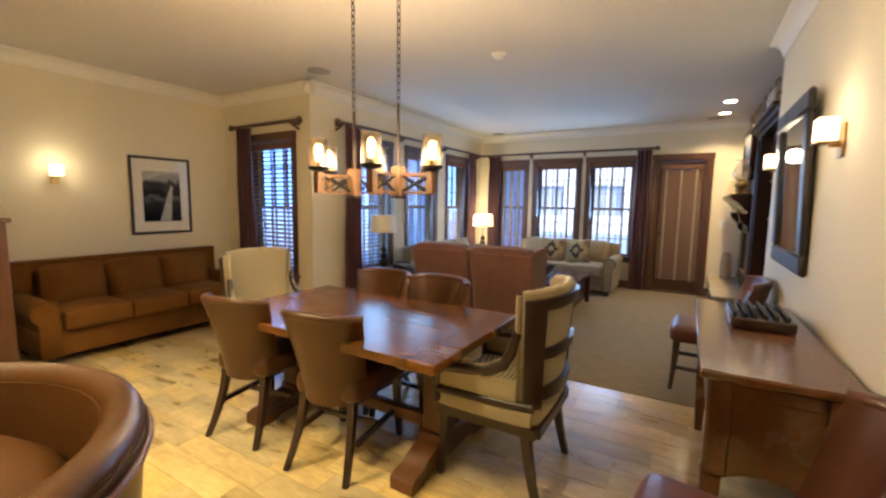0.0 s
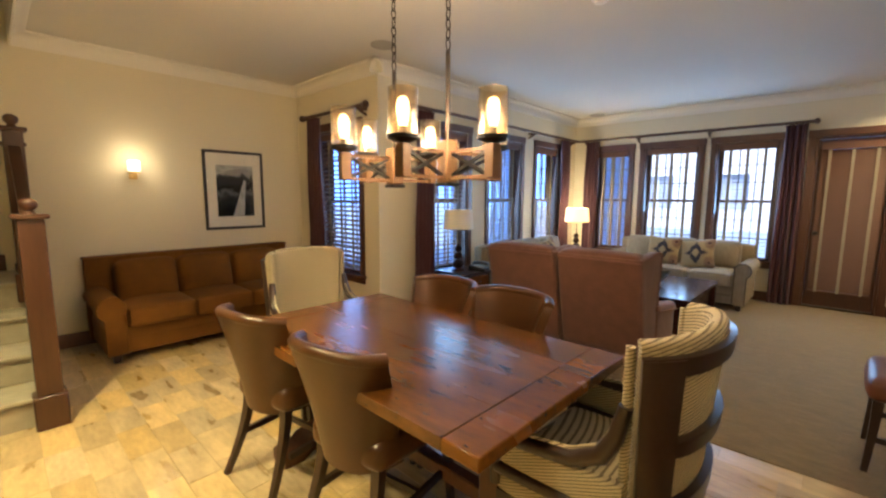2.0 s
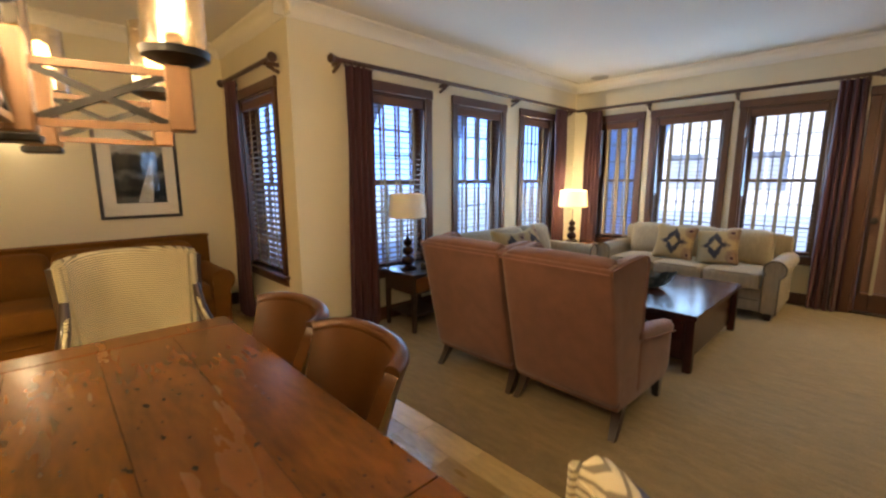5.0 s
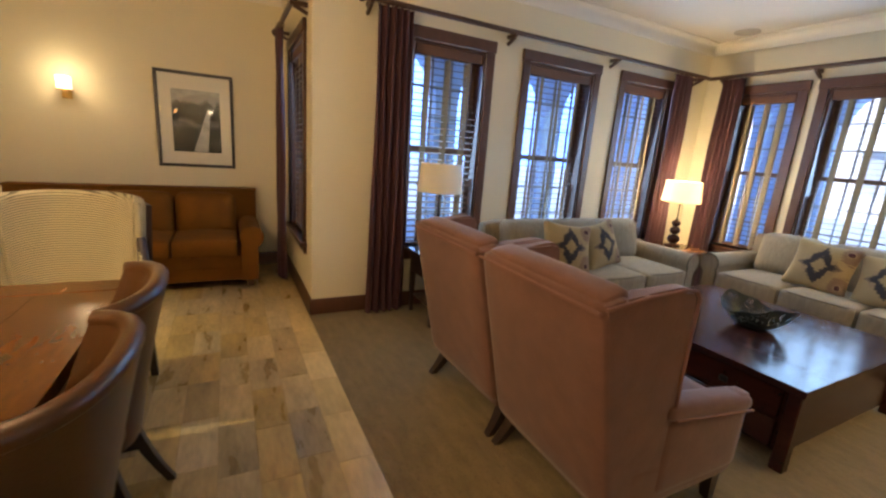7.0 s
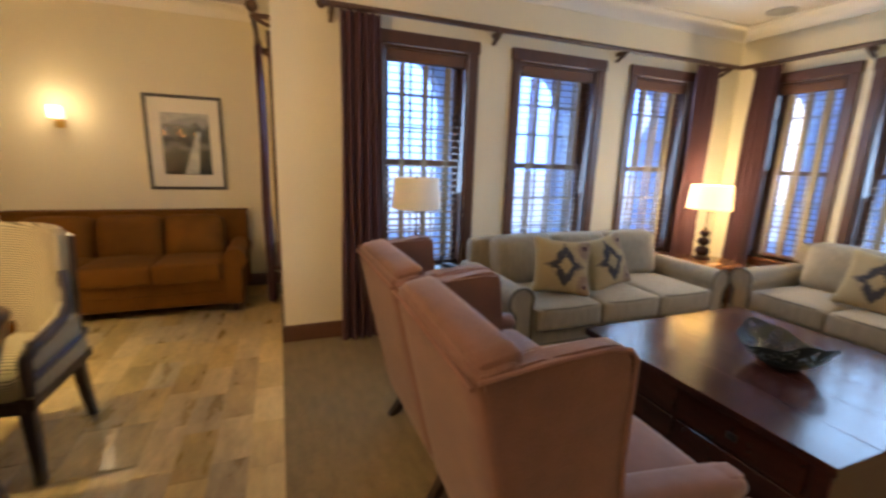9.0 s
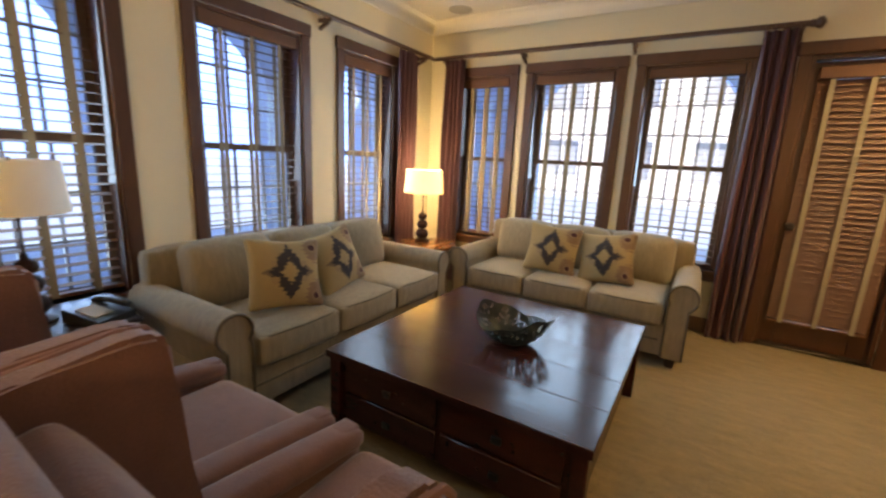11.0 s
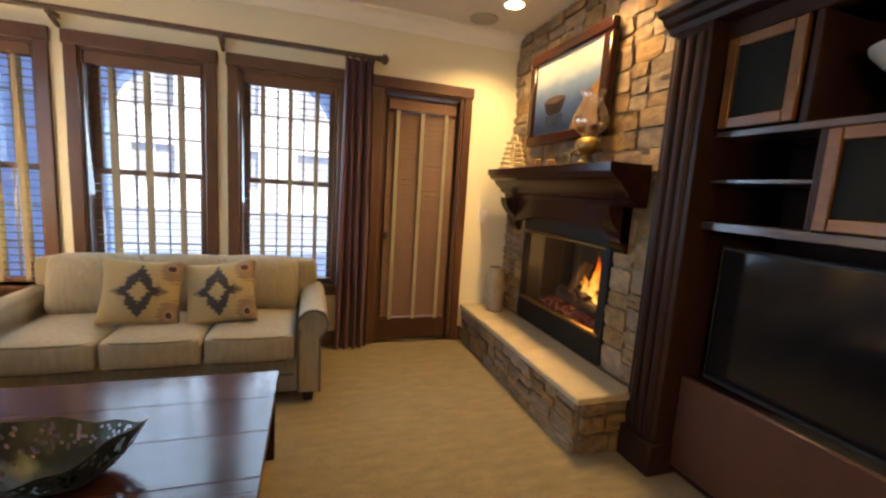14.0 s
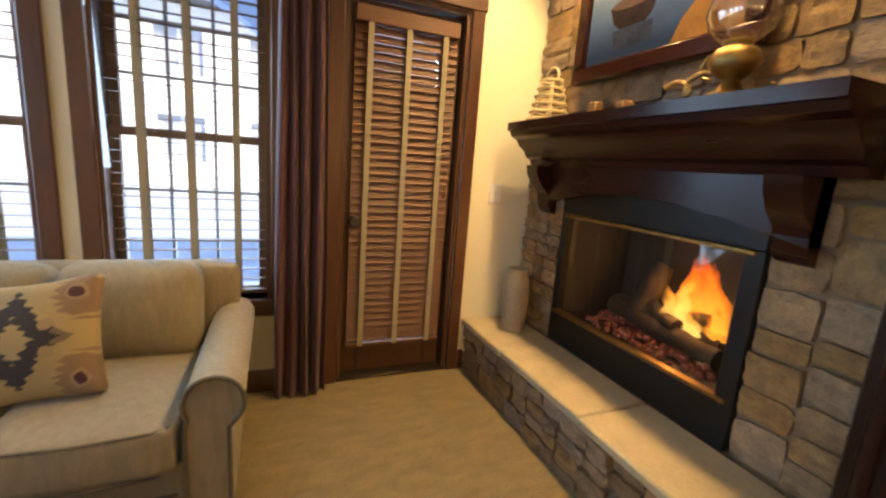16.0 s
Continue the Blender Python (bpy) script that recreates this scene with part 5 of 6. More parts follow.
# hearth
hearth = structure("hearth", box(B(), 0.19, SX + 0.03, 6.64, SY1, 0, 0.295), MORTAR, "raised fieldstone hearth", "hearth")
for i, (y0, y1) in enumerate(((6.60, 7.26), (7.262, 7.88), (7.882, SY1 - 0.002))):
    part("slab", box(B(), 0.148 + 0.004 * (i % 2), SX - 0.003, y0, y1, 0.295, 0.336 + 0.002 * (i % 2), 0.008), SLAB, hearth, "honed tan hearth slab")

# mantel
MANTELWOOD = mat("mantel_wood", (0.024, 0.0075, 0.005), 0.22, vary=0.35, scale=5, fine=60, bump=0.03, stretch=(1, 0.15, 1), spec=0.25)
man = thing("mantel", Matrix(), "dark carved mantel shelf with corbels on the stone chimney", "mantel")
prof = [(SX - 0.004, 1.30), (0.44, 1.30), (0.43, 1.33), (0.40, 1.345), (0.385, 1.375), (0.35, 1.40), (0.325, 1.435), (0.29, 1.45), (0.28, 1.475), (0.262, 1.478), (0.262, 1.522), (SX - 0.004, 1.522)]
part("shelf", prism(B(), prof, "y", 6.70, 8.22), MANTELWOOD, man, smooth=30)
pts = [(6.80, 1.30), (6.80, 1.14)]
for i in range(17):
    u = i / 16
    pts.append((6.80 + 1.30 * u, 1.10 + 0.09 * math.sin(math.pi * u)))
pts += [(8.10, 1.14), (8.10, 1.30)]
part("arched_frieze", prism(B(), pts, "x", 0.455, SX - 0.004), MANTELWOOD, man, smooth=20)
for y in (6.80, 8.04):
    cp = [(SX - 0.004, 1.30), (0.36, 1.30), (0.37, 1.25), (0.40, 1.20), (0.45, 1.15), (0.465, 1.08), (0.49, 1.05), (SX - 0.004, 1.04)]
    part("corbel", prism(B(), cp, "y", y, y + 0.10), MANTELWOOD, man, smooth=30)

# painting over the mantel
PY0, PY1, PZ0, PZ1, PX = 7.04, 7.95, 1.70, 2.36, 0.475
pt = thing("framed_painting", Matrix(), "dark-framed painting of a boat on blue water under pale sky", "painting")
FW = 0.075
for y0, y1, z0, z1 in ((PY0, PY1, PZ0, PZ0 + FW), (PY0, PY1, PZ1 - FW, PZ1), (PY0, PY0 + FW, PZ0 + FW, PZ1 - FW), (PY1 - FW, PY1, PZ0 + FW, PZ1 - FW)):
    part("frame_side", box(B(), PX - 0.035, PX + 0.02, y0, y1, z0, z1, 0.010), MANTELWOOD, pt)


def picture_material(name, stops, warp=0.5, scale=3.0, generated_axis="Z"):
    m = bpy.data.materials.new(name)
    m.use_nodes = True
    t = m.node_tree
    n, link = t.nodes, t.links.new
    b = n["Principled BSDF"]
    b.inputs["Roughness"].default_value = 0.35
    co, sp, ns, ad, rp = (n.new(k) for k in ("ShaderNodeTexCoord", "ShaderNodeSeparateXYZ", "ShaderNodeTexNoise", "ShaderNodeMath", "ShaderNodeValToRGB"))
    ns.inputs["Scale"].default_value, ns.inputs["Detail"].default_value = scale, 6
    ad.operation = "MULTIPLY_ADD"
    ad.inputs[1].default_value = warp
    link(co.outputs["Generated"], sp.inputs[0])
    link(co.outputs["Generated"], ns.inputs["Vector"])
    link(ns.outputs["Fac"], ad.inputs[0])
    link(sp.outputs[generated_axis], ad.inputs[2])
    link(ad.outputs[0], rp.inputs[0])
    el = rp.color_ramp.elements
    el[0].position, el[0].color = stops[0][0], (*stops[0][1], 1)
    el[1].position, el[1].color = stops[-1][0], (*stops[-1][1], 1)
    for p, c in stops[1:-1]:
        k = el.new(p)
        k.color = (*c, 1)
    link(rp.outputs[0], b.inputs["Base Color"])
    return m


SEA = picture_material("painted_sea", [(0.15, (0.012, 0.022, 0.05)), (0.45, (0.035, 0.06, 0.12)), (0.70, (0.10, 0.14, 0.20)), (0.82, (0.22, 0.24, 0.25)), (1.1, (0.30, 0.29, 0.26))], 0.18, 4)
SEA.node_tree.nodes["Principled BSDF"].inputs["Specular IOR Level"].default_value = 0.03
SEA.node_tree.nodes["Principled BSDF"].inputs["Roughness"].default_value = 0.9
part("canvas", box(B(), PX - 0.012, PX - 0.006, PY0 + FW - 0.004, PY1 - FW + 0.004, PZ0 + FW - 0.004, PZ1 - FW + 0.004), SEA, pt)
BOAT = mat("painted_boat", (0.016, 0.012, 0.014), 0.9, vary=0.4, scale=12, spec=0.03)
SAND = mat("painted_shore", (0.17, 0.085, 0.03), 0.9, vary=0.35, scale=9, spec=0.03)
part("painted_reflection", prism(B(), [(7.50, 1.82), (7.70, 1.81), (7.72, 1.898), (7.50, 1.898)], "x", PX - 0.0132, PX - 0.0125), mat("painted_reflection", (0.02, 0.026, 0.045), 0.9, vary=0.5, scale=14, spec=0.03), pt)
part("painted_hull_inside", prism(B(), [(7.615 + 0.125 * math.cos(math.pi * i / 8), 2.0 + 0.024 * math.sin(math.pi * i / 8)) for i in range(16)], "x", PX - 0.0146, PX - 0.0137), mat("painted_hull_inside", (0.06, 0.04, 0.035), 0.9, vary=0.4, scale=14, spec=0.03), pt)
part("painted_boat", prism(B(), [(7.54, 1.90), (7.68, 1.90), (7.72, 1.93), (7.75, 2.0), (7.48, 2.0), (7.51, 1.93)], "x", PX - 0.0135, PX - 0.0125), BOAT, pt)
part("painted_shore", prism(B(), [(7.117, 1.777), (7.40, 1.777), (7.36, 1.86), (7.25, 1.97), (7.117, 2.06)], "x", PX - 0.0145, PX - 0.0125), SAND, pt)

# things on the mantel
bk = thing("wire_basket", pose(0.395, 8.04, 1.523) @ Matrix.Diagonal((1.4, 1.4, 1.3, 1)), "pale woven conical basket on the mantel's end", "basket")
WIRE = mat("pale_rattan", (0.50, 0.38, 0.20), 0.6, vary=0.25, scale=30)
for i in range(6):
    r, z = 0.075 - 0.007 * i, 0.008 + 0.03 * i
    part("hoop", tube(B(), [(r * math.cos(a), r * math.sin(a), z) for a in [2 * math.pi * k / 20 for k in range(21)]], 0.006, 6), WIRE, bk)
for k in range(6):
    a = 2 * math.pi * k / 6
    part("upright", tube(B(), [(0.075 * math.cos(a), 0.075 * math.sin(a), 0.004), (0.037 * math.cos(a), 0.037 * math.sin(a), 0.165)], 0.004, 5), WIRE, bk)
part("handle", tube(B(), [(0, 0.04 * math.cos(a), 0.165 + 0.045 * math.sin(a)) for a in [math.pi * k / 10 for k in range(11)]], 0.005, 6), WIRE, bk)

hl = thing("hurricane_lamp", pose(0.385, 7.07, 1.523) @ Matrix.Diagonal((1.3, 1.3, 1.0, 1)), "brass oil lamp with tall clear glass chimney on the mantel", "lamp")
part("foot", lathe(B(), [(0.055, 0), (0.058, 0.012), (0.03, 0.03), (0.018, 0.06), (0.045, 0.085), (0.058, 0.115), (0.045, 0.15), (0.03, 0.16), (0.034, 0.175)], 0, 0, 20), OLDBRASS, hl, smooth=60)
part("handle", tube(B(), [(0.0, 0.05 + 0.035 * math.sin(a), 0.11 - 0.04 * math.cos(a)) for a in [math.pi * k / 10 for k in range(11)]], 0.006, 6), OLDBRASS, hl)
gg = part("glass_chimney", lathe(B(), [(0.036, 0.172), (0.066, 0.205), (0.078, 0.25), (0.066, 0.31), (0.046, 0.36), (0.044, 0.385), (0.058, 0.42), (0.055, 0.42), (0.041, 0.385), (0.043, 0.36), (0.063, 0.31), (0.075, 0.25), (0.063, 0.205), (0.034, 0.172)], 0, 0, 28), VASEGLASS, hl, "clear glass chimney", smooth=60)
gg.visible_shadow = False
so = thing("scroll_ornament", pose(0.36, 7.19, 1.523, 0, 0, 12), "brass scroll ornament beside the oil lamp", "ornament")
part("scroll", tube(B(), [(0.0, 0.075 - 0.018 * i / 3 + (0.012 + 0.034 * i / 24) * math.cos(i * 0.42), 0.056 + (0.012 + 0.034 * i / 24) * math.sin(i * 0.42)) for i in range(25)], 0.009, 7), OLDBRASS, so, smooth=70)
part("foot", box(B(), -0.03, 0.03, -0.09, 0.08, 0, 0.010, 0.003), OLDBRASS, so)
for y, h, w in ((7.74, 0.075, 0.05), (7.56, 0.06, 0.06)):
    cb = thing("wooden_block", pose(0.44, y, 1.523, 0, 0, random.uniform(-15, 15)), "small amber wooden block on the mantel", "ornament", "mantel blocks")
    part("block", box(B(), -w / 2, w / 2, -w / 2, w / 2, 0, h, 0.006), PINE, cb)
vz = thing("vase", pose(0.37, 8.12, 0.338) @ Matrix.Diagonal((1.35, 1.35, 1.5, 1)), "grey-brown stone vase on the hearth", "vase")
part("vase_body", lathe(B(), [(0.045, 0), (0.05, 0.02), (0.056, 0.12), (0.05, 0.21), (0.038, 0.235), (0.046, 0.25), (0.038, 0.25), (0.03, 0.23)], 0, 0, 20), HEARTHVASE, vz, smooth=60)

# entertainment cabinet built into the wall
CYA, CYB = 5.10, 6.62
cab = thing("entertainment_cabinet", Matrix(), "dark wooden built-in entertainment cabinet with fluted pilasters", "cabinet")
for y0, y1 in ((6.41, CYB), (CYA, 5.31)):
    bm = box(B(), 0.47, 0.62, y0, y1, 0.0, 2.12, 0.005)
    part("pilaster", bm, CABWOOD, cab)
    for k in range(3):
        y = y0 + 0.05 + (y1 - y0 - 0.10) * k / 2
        part("reed", tube(B(), [(0.474, y, 0.20), (0.474, y, 2.08)], 0.022, 10), CABWOOD, cab)
    part("plinth", box(B(), 0.44, 0.63, y0 - 0.012, y1 + 0.002, 0.0, 0.17, 0.006), CABWOOD, cab)
pr = [(1.1, 2.12), (0.47, 2.12), (0.458, 2.145), (0.43, 2.155), (0.415, 2.18), (0.385, 2.188), (0.378, 2.212), (1.1, 2.212)]
part("cornice", prism(B(), pr, "y", CYA + 0.002, CYB + 0.03), CABWOOD, cab, smooth=30)
part("back", box(B(), 1.08, 1.10, CYA + 0.01, CYB, 0.02, 2.12), CABWOOD, cab)
part("side", box(B(), 0.62, 1.08, 6.42, 6.44, 0.02, 2.12), CABWOOD, cab)
part("side", box(B(), 0.62, 1.08, 5.28, 5.30, 0.02, 2.12), CABWOOD, cab)
part("frieze", box(B(), 0.56, 0.62, 5.31, 6.41, 2.05, 2.12, 0.003), CABWOOD, cab)
part("shelf", box(B(), 0.56, 1.08, 5.302, 6.418, 1.225, 1.265, 0.004), CABEDGE, cab)
part("shelf", box(B(), 0.57, 1.08, 5.302, 6.418, 1.63, 1.66, 0.004), CABEDGE, cab)
part("shelf", box(B(), 0.58, 1.08, 6.0, 6.418, 1.435, 1.452, 0.003), CABEDGE, cab)
part("divider", box(B(), 0.57, 1.08, 5.97, 6.0, 1.265, 1.63, 0.003), CABWOOD, cab)
part("divider", box(B(), 0.57, 1.08, 6.05, 6.08, 1.66, 2.05, 0.003), CABWOOD, cab)


def framed_door(y0, y1, z0, z1):
    d = part("cabinet_door", box(B(), 0.566, 0.572, y0 + 0.04, y1 - 0.04, z0 + 0.04, z1 - 0.04), GREY, cab, "dark inset panel")
    for a, b, c, e in ((y0, y0 + 0.045, z0, z1), (y1 - 0.045, y1, z0, z1), (y0 + 0.045, y1 - 0.045, z0, z0 + 0.045), (y0 + 0.045, y1 - 0.045, z1 - 0.045, z1)):
        part("door_rail", box(B(), 0.552, 0.574, a, b, c, e, 0.004), CONSOLE, d)


framed_door(6.09, 6.40, 1.668, 2.045)
framed_door(5.60, 5.965, 1.27, 1.625)
part("drawer_front", box(B(), 0.572, 0.60, 5.312, 6.408, 0.06, 0.525, 0.008), CABRED, cab, "reddish lower drawer front")
part("lower_body", box(B(), 0.60, 1.08, 5.302, 6.418, 0.02, 0.50), CABWOOD, cab)
tv = thing("television", pose(0.70, 5.84, 0.50), "large black flat television in the cabinet niche", "television")
part("panel", box(B(), -0.02, 0.03, -0.545, 0.545, 0.012, 0.655, 0.006), BLACK, tv)
part("screen", box(B(), -0.0225, -0.0205, -0.53, 0.53, 0.035, 0.64), SCREEN, tv, "glossy black screen")
part("stand", box(B(), -0.08, 0.10, -0.2, 0.2, 0.0, 0.012, 0.004), BLACK, tv)
ur = thing("urn", pose(0.78, 5.85, 1.662) @ Matrix.Diagonal((0.9, 0.9, 1.05, 1)), "pale plaster pedestal bowl on the upper shelf", "urn")
part("urn_body", lathe(B(), [(0.075, 0), (0.08, 0.02), (0.04, 0.045), (0.028, 0.09), (0.045, 0.12), (0.12, 0.17), (0.165, 0.215), (0.17, 0.235), (0.155, 0.235), (0.10, 0.19)], 0, 0, 28), URN, ur, smooth=60)

# stone above the cabinet, with a vent grille
over = structure("stone_lintel", box(B(), SX + 0.03, 1.16, CYA, SY0, 2.213, ZC), MORTAR, "fieldstone wall above the cabinet", "wall")
vent = thing("vent_grille", pose(SX - 0.012, 6.30, 2.41), "white louvred vent grille in the stone above the cabinet", "vent")
for y0, y1, z0, z1 in ((-0.19, 0.19, -0.13, -0.105), (-0.19, 0.19, 0.105, 0.13), (-0.19, -0.165, -0.105, 0.105), (0.165, 0.19, -0.105, 0.105)):
    part("frame_side", box(B(), -0.012, 0.012, y0, y1, z0, z1, 0.003), WHITE, vent)
part("backing", box(B(), 0.008, 0.012, -0.165, 0.165, -0.105, 0.105), GREY, vent)
for k in range(13):
    part("louvre", box(B(), -0.006, 0.006, -0.155 + 0.025 * k, -0.147 + 0.025 * k, -0.105, 0.105), WHITE, vent)

# desk against the east wall
dk = thing("writing_desk", pose(0.0, -0.061, 0.0) @ Matrix.Diagonal((1, 1.051, 0.947, 1)), "reddish brown wooden writing desk with panelled ends", "desk")
part("top", box(B(), -0.055, XR - 0.021, 2.47, 3.74, 0.81, 0.845, 0.008), CONSOLE, dk)
part("top_border", box(B(), -0.052, 0.02, 2.474, 3.736, 0.8455, 0.848, 0.001), CONSOLE, dk)
for y in (2.52, 3.62):
    pe = [(-0.02, 0.80), (-0.02, 0.40), (0.04, 0.41), (0.10, 0.44), (0.17, 0.452), (0.24, 0.44), (0.30, 0.41), (XR - 0.04, 0.40), (XR - 0.04, 0.80)]
    part("end_panel", prism(B(), pe, "y", y, y + 0.05), CONSOLE, dk, smooth=20)
    for x in (0.01, XR - 0.07):
        part("leg", taper_leg(B(), x, y + 0.025, 0.41, 0.0, 0.066, 0.04), CONSOLE, dk)
for x0, x1, z0, z1 in ((-0.016, 0.055, 0.42, 0.80), (XR - 0.12, XR - 0.045, 0.42, 0.80), (0.055, XR - 0.12, 0.745, 0.80)):
    part("panel_rail", box(B(), x0, x1, 2.510, 2.522, z0, z1, 0.004), CONSOLE, dk)
part("apron", box(B(), -0.02, 0.0, 2.57, 3.62, 0.66, 0.81, 0.004), CONSOLE, dk)
part("back_rail", box(B(), XR - 0.06, XR - 0.04, 2.57, 3.62, 0.45, 0.81, 0.004), CONSOLE, dk)
bx = thing("letter_box", pose(0.21, 3.37, 0.804, 0, 0, 0), "dark slatted wooden desk organiser", "desk box")
part("tray", box(B(), -0.13, 0.12, -0.16, 0.20, 0, 0.05, 0.006), DARKWOOD, bx)
for k in range(6):
    part("slat", box(B(), -0.12 + 0.04 * k, -0.105 + 0.04 * k, -0.15, 0.19, 0.05, 0.075, 0.002), BLACK, bx)

# mirror, sconces, switch on the east wall
mr = thing("wall_mirror", pose(XR, 4.12, 1.50, 0, -2.0, 0), "rectangular mirror in a wide dark frame", "mirror")
for y0, y1, z0, z1 in ((-0.45, 0.45, -0.49, -0.38), (-0.45, 0.45, 0.38, 0.49), (-0.45, -0.34, -0.38, 0.38), (0.34, 0.45, -0.38, 0.38)):
    part("frame_side", box(B(), -0.055, -0.02, y0, y1, z0, z1, 0.012), FRAME, mr)
part("mirror_glass", box(B(), -0.034, -0.030, -0.345, 0.345, -0.385, 0.385), MIRROR, mr, "silvered glass")


def sconce(m, label):
    """Glass box sconce on a metal back plate; the wall lies behind at x = 0 and it looks to +x."""
    s = thing("wall_sconce", m, label, "wall lamp", "wall sconces")
    part("back_plate", box(B(), 0.0, 0.012, -0.034, 0.034, -0.13, 0.02, 0.004), BRASS, s)
    part("cup", box(B(), 0.022, 0.102, -0.048, 0.048, -0.068, -0.058, 0.003), BRASS, s)
    part("arm", box(B(), 0.012, 0.05, -0.012, 0.012, -0.082, -0.067), BRASS, s)
    g = part("glass_shade", box(B(), 0.026, 0.098, -0.045, 0.045, -0.057, 0.045, 0.006), FROST, s, "glowing frosted glass")
    g.visible_shadow = False
    return s


sc = sconce(pose(XW, 2.40, 1.63), "square frosted glass wall sconce, lit")
for y in (3.30, 4.80):
    copy_thing(sc, pose(XR, y, 1.72, 0, 0, 180))
    lamp("sconce_light", "POINT", Matrix.Translation((XR - 0.16, y, 1.74)), 3, SOFT, radius=0.05)
lamp("sconce_light", "POINT", Matrix.Translation((XW + 0.15, 2.40, 1.66)), 2.6, SOFT, radius=0.05)
sw = thing("light_switch", pose(XR, 2.42, 1.12), "white double light switch plate", "switch")
part("plate", box(B(), -0.008, 0, -0.06, 0.06, -0.06, 0.06, 0.003), WHITE, sw)
for y in (-0.028, 0.028):
    part("rocker", box(B(), -0.012, -0.008, y - 0.016, y + 0.016, -0.033, 0.033, 0.002), WHITE, sw)
sw2 = thing("light_switch", pose(0.30, YB, 1.12), "white light switch plate beside the terrace door", "switch")
part("plate", box(B(), -0.04, 0.04, -0.008, 0, -0.06, 0.06, 0.003), WHITE, sw2)
part("rocker", box(B(), -0.016, 0.016, -0.012, -0.008, -0.033, 0.033, 0.002), WHITE, sw2)

# framed photograph in the nook
ph = thing("framed_photograph", pose(XW, 3.318, 1.41), "black-framed black and white lake photograph with wide mat", "picture")
for y0, y1, z0, z1 in ((-0.315, 0.315, -0.425, -0.397), (-0.315, 0.315, 0.397, 0.425), (-0.315, -0.287, -0.397, 0.397), (0.287, 0.315, -0.397, 0.397)):
    part("frame_side", box(B(), 0.0, 0.024, y0, y1, z0, z1, 0.004), FRAME, ph)
part("mat_board", box(B(), 0.004, 0.010, -0.29, 0.29, -0.40, 0.40), MATBOARD, ph)
SHOT = picture_material("lake_photograph", [(0.25, (0.006, 0.006, 0.006)), (0.55, (0.025, 0.025, 0.024)), (0.64, (0.13, 0.13, 0.125)), (0.72, (0.012, 0.012, 0.012)), (0.95, (0.05, 0.05, 0.049)), (1.1, (0.3, 0.3, 0.29))], 0.35, 5)
part("print", box(B(), 0.0102, 0.0112, -0.19, 0.20, -0.285, 0.27), SHOT, ph)
SHOT.node_tree.nodes["Principled BSDF"].inputs["Specular IOR Level"].default_value = 0.1
LIGHTPRINT = mat("photograph_light_wake", (0.42, 0.42, 0.40), 0.6, vary=0.4, scale=20)
part("pale_wake", prism(B(), [(-0.03, -0.28), (0.09, -0.28), (0.12, 0.10), (0.10, 0.12)], "x", 0.0114, 0.012), LIGHTPRINT, ph)
part("pale_sky", prism(B(), [(-0.19, 0.27), (0.20, 0.27), (0.20, 0.22), (0.06, 0.245), (-0.06, 0.21), (-0.19, 0.16)], "x", 0.0114, 0.012), LIGHTPRINT, ph)
pg = part("picture_glass", box(B(), 0.0145, 0.016, -0.288, 0.288, -0.398, 0.398), PANE, ph, "reflecting picture glass")
pg.visible_shadow = False

# ceiling things
def downlight(x, y):
    d = thing("recessed_downlight", pose(x, y, ZC), "white recessed ceiling downlight, lit", "downlight", "recessed downlights")
    part("trim_ring", lathe(B(), [(0.085, 0), (0.085, -0.006), (0.065, -0.006), (0.065, 0)], 0, 0, 24), WHITE, d)
    part("lens", lathe(B(), [(0.064, -0.001), (0.064, -0.004)], 0, 0, 24), CANLIGHT, d)


for x, y in ((0.20, 7.06), (0.185, 7.80)):
    downlight(x, y)
    lamp("downlight_beam", "SPOT", look((x, y, ZC - 0.02), (x, y + 0.001, 0)), 88, (1.0, 0.70, 0.32), cone=132, radius=0.06)
for x, y in KITCHEN:
    downlight(x, y)
for x, y in ((-3.34, 3.87), (0.09, 8.12), (-3.255, 8.10)):
    sp = thing("ceiling_speaker", pose(x, y, ZC), "flush round ceiling loudspeaker with beige grille", "loudspeaker", "ceiling loudspeakers")
    part("grille", lathe(B(), [(0.11, 0), (0.11, -0.006), (0.10, -0.009), (0.0, -0.009)], 0, 0, 28), SPEAKER, sp)
sm = thing("smoke_detector", pose(-1.613, 4.26, ZC), "white round smoke detector on the ceiling", "smoke detector")
part("base", lathe(B(), [(0.06, 0), (0.06, -0.012), (0.052, -0.02)], 0, 0, 24), WHITE, sm)
part("cap", lathe(B(), [(0.04, -0.02), (0.038, -0.036), (0.02, -0.045)], 0, 0, 20), WHITE, sm)

# ---- stairs ----
stair = thing("staircase", Matrix(), "carpeted oak staircase with turned newels and balusters", "stairs")
RISE, TREAD, SX0, YA, YZ = 0.185, 0.29, -3.71, 0.502, 1.58
for i in range(4):
    x1 = SX0 - TREAD * i
    x0 = x1 - TREAD if i < 3 else XW + 0.002
    bm = box(B(), x0, x1, YA, YZ, RISE * i, RISE * (i + 1) - 0.004)
    cushion(bm, ((x0 + x1) / 2 + 0.012, (YA + YZ) / 2, RISE * (i + 1) - 0.018), (x1 - x0 + 0.024, YZ - YA - 0.004, 0.036), 0.016, (0, 0, 0), 5)
    part("carpeted_step", bm, STEPCARPET, stair, "olive carpeted step")
for i in range(9):
    y1 = YA + 0.0 - 0.26 * i
    if i < 8:
        part("carpeted_step", box(B(), XW + 0.002, -4.62, y1 - 0.27, y1 - 0.002 if i else YA - 0.125, RISE * 4 if i else 0.7, RISE * (5 + i)), STEPCARPET, stair)
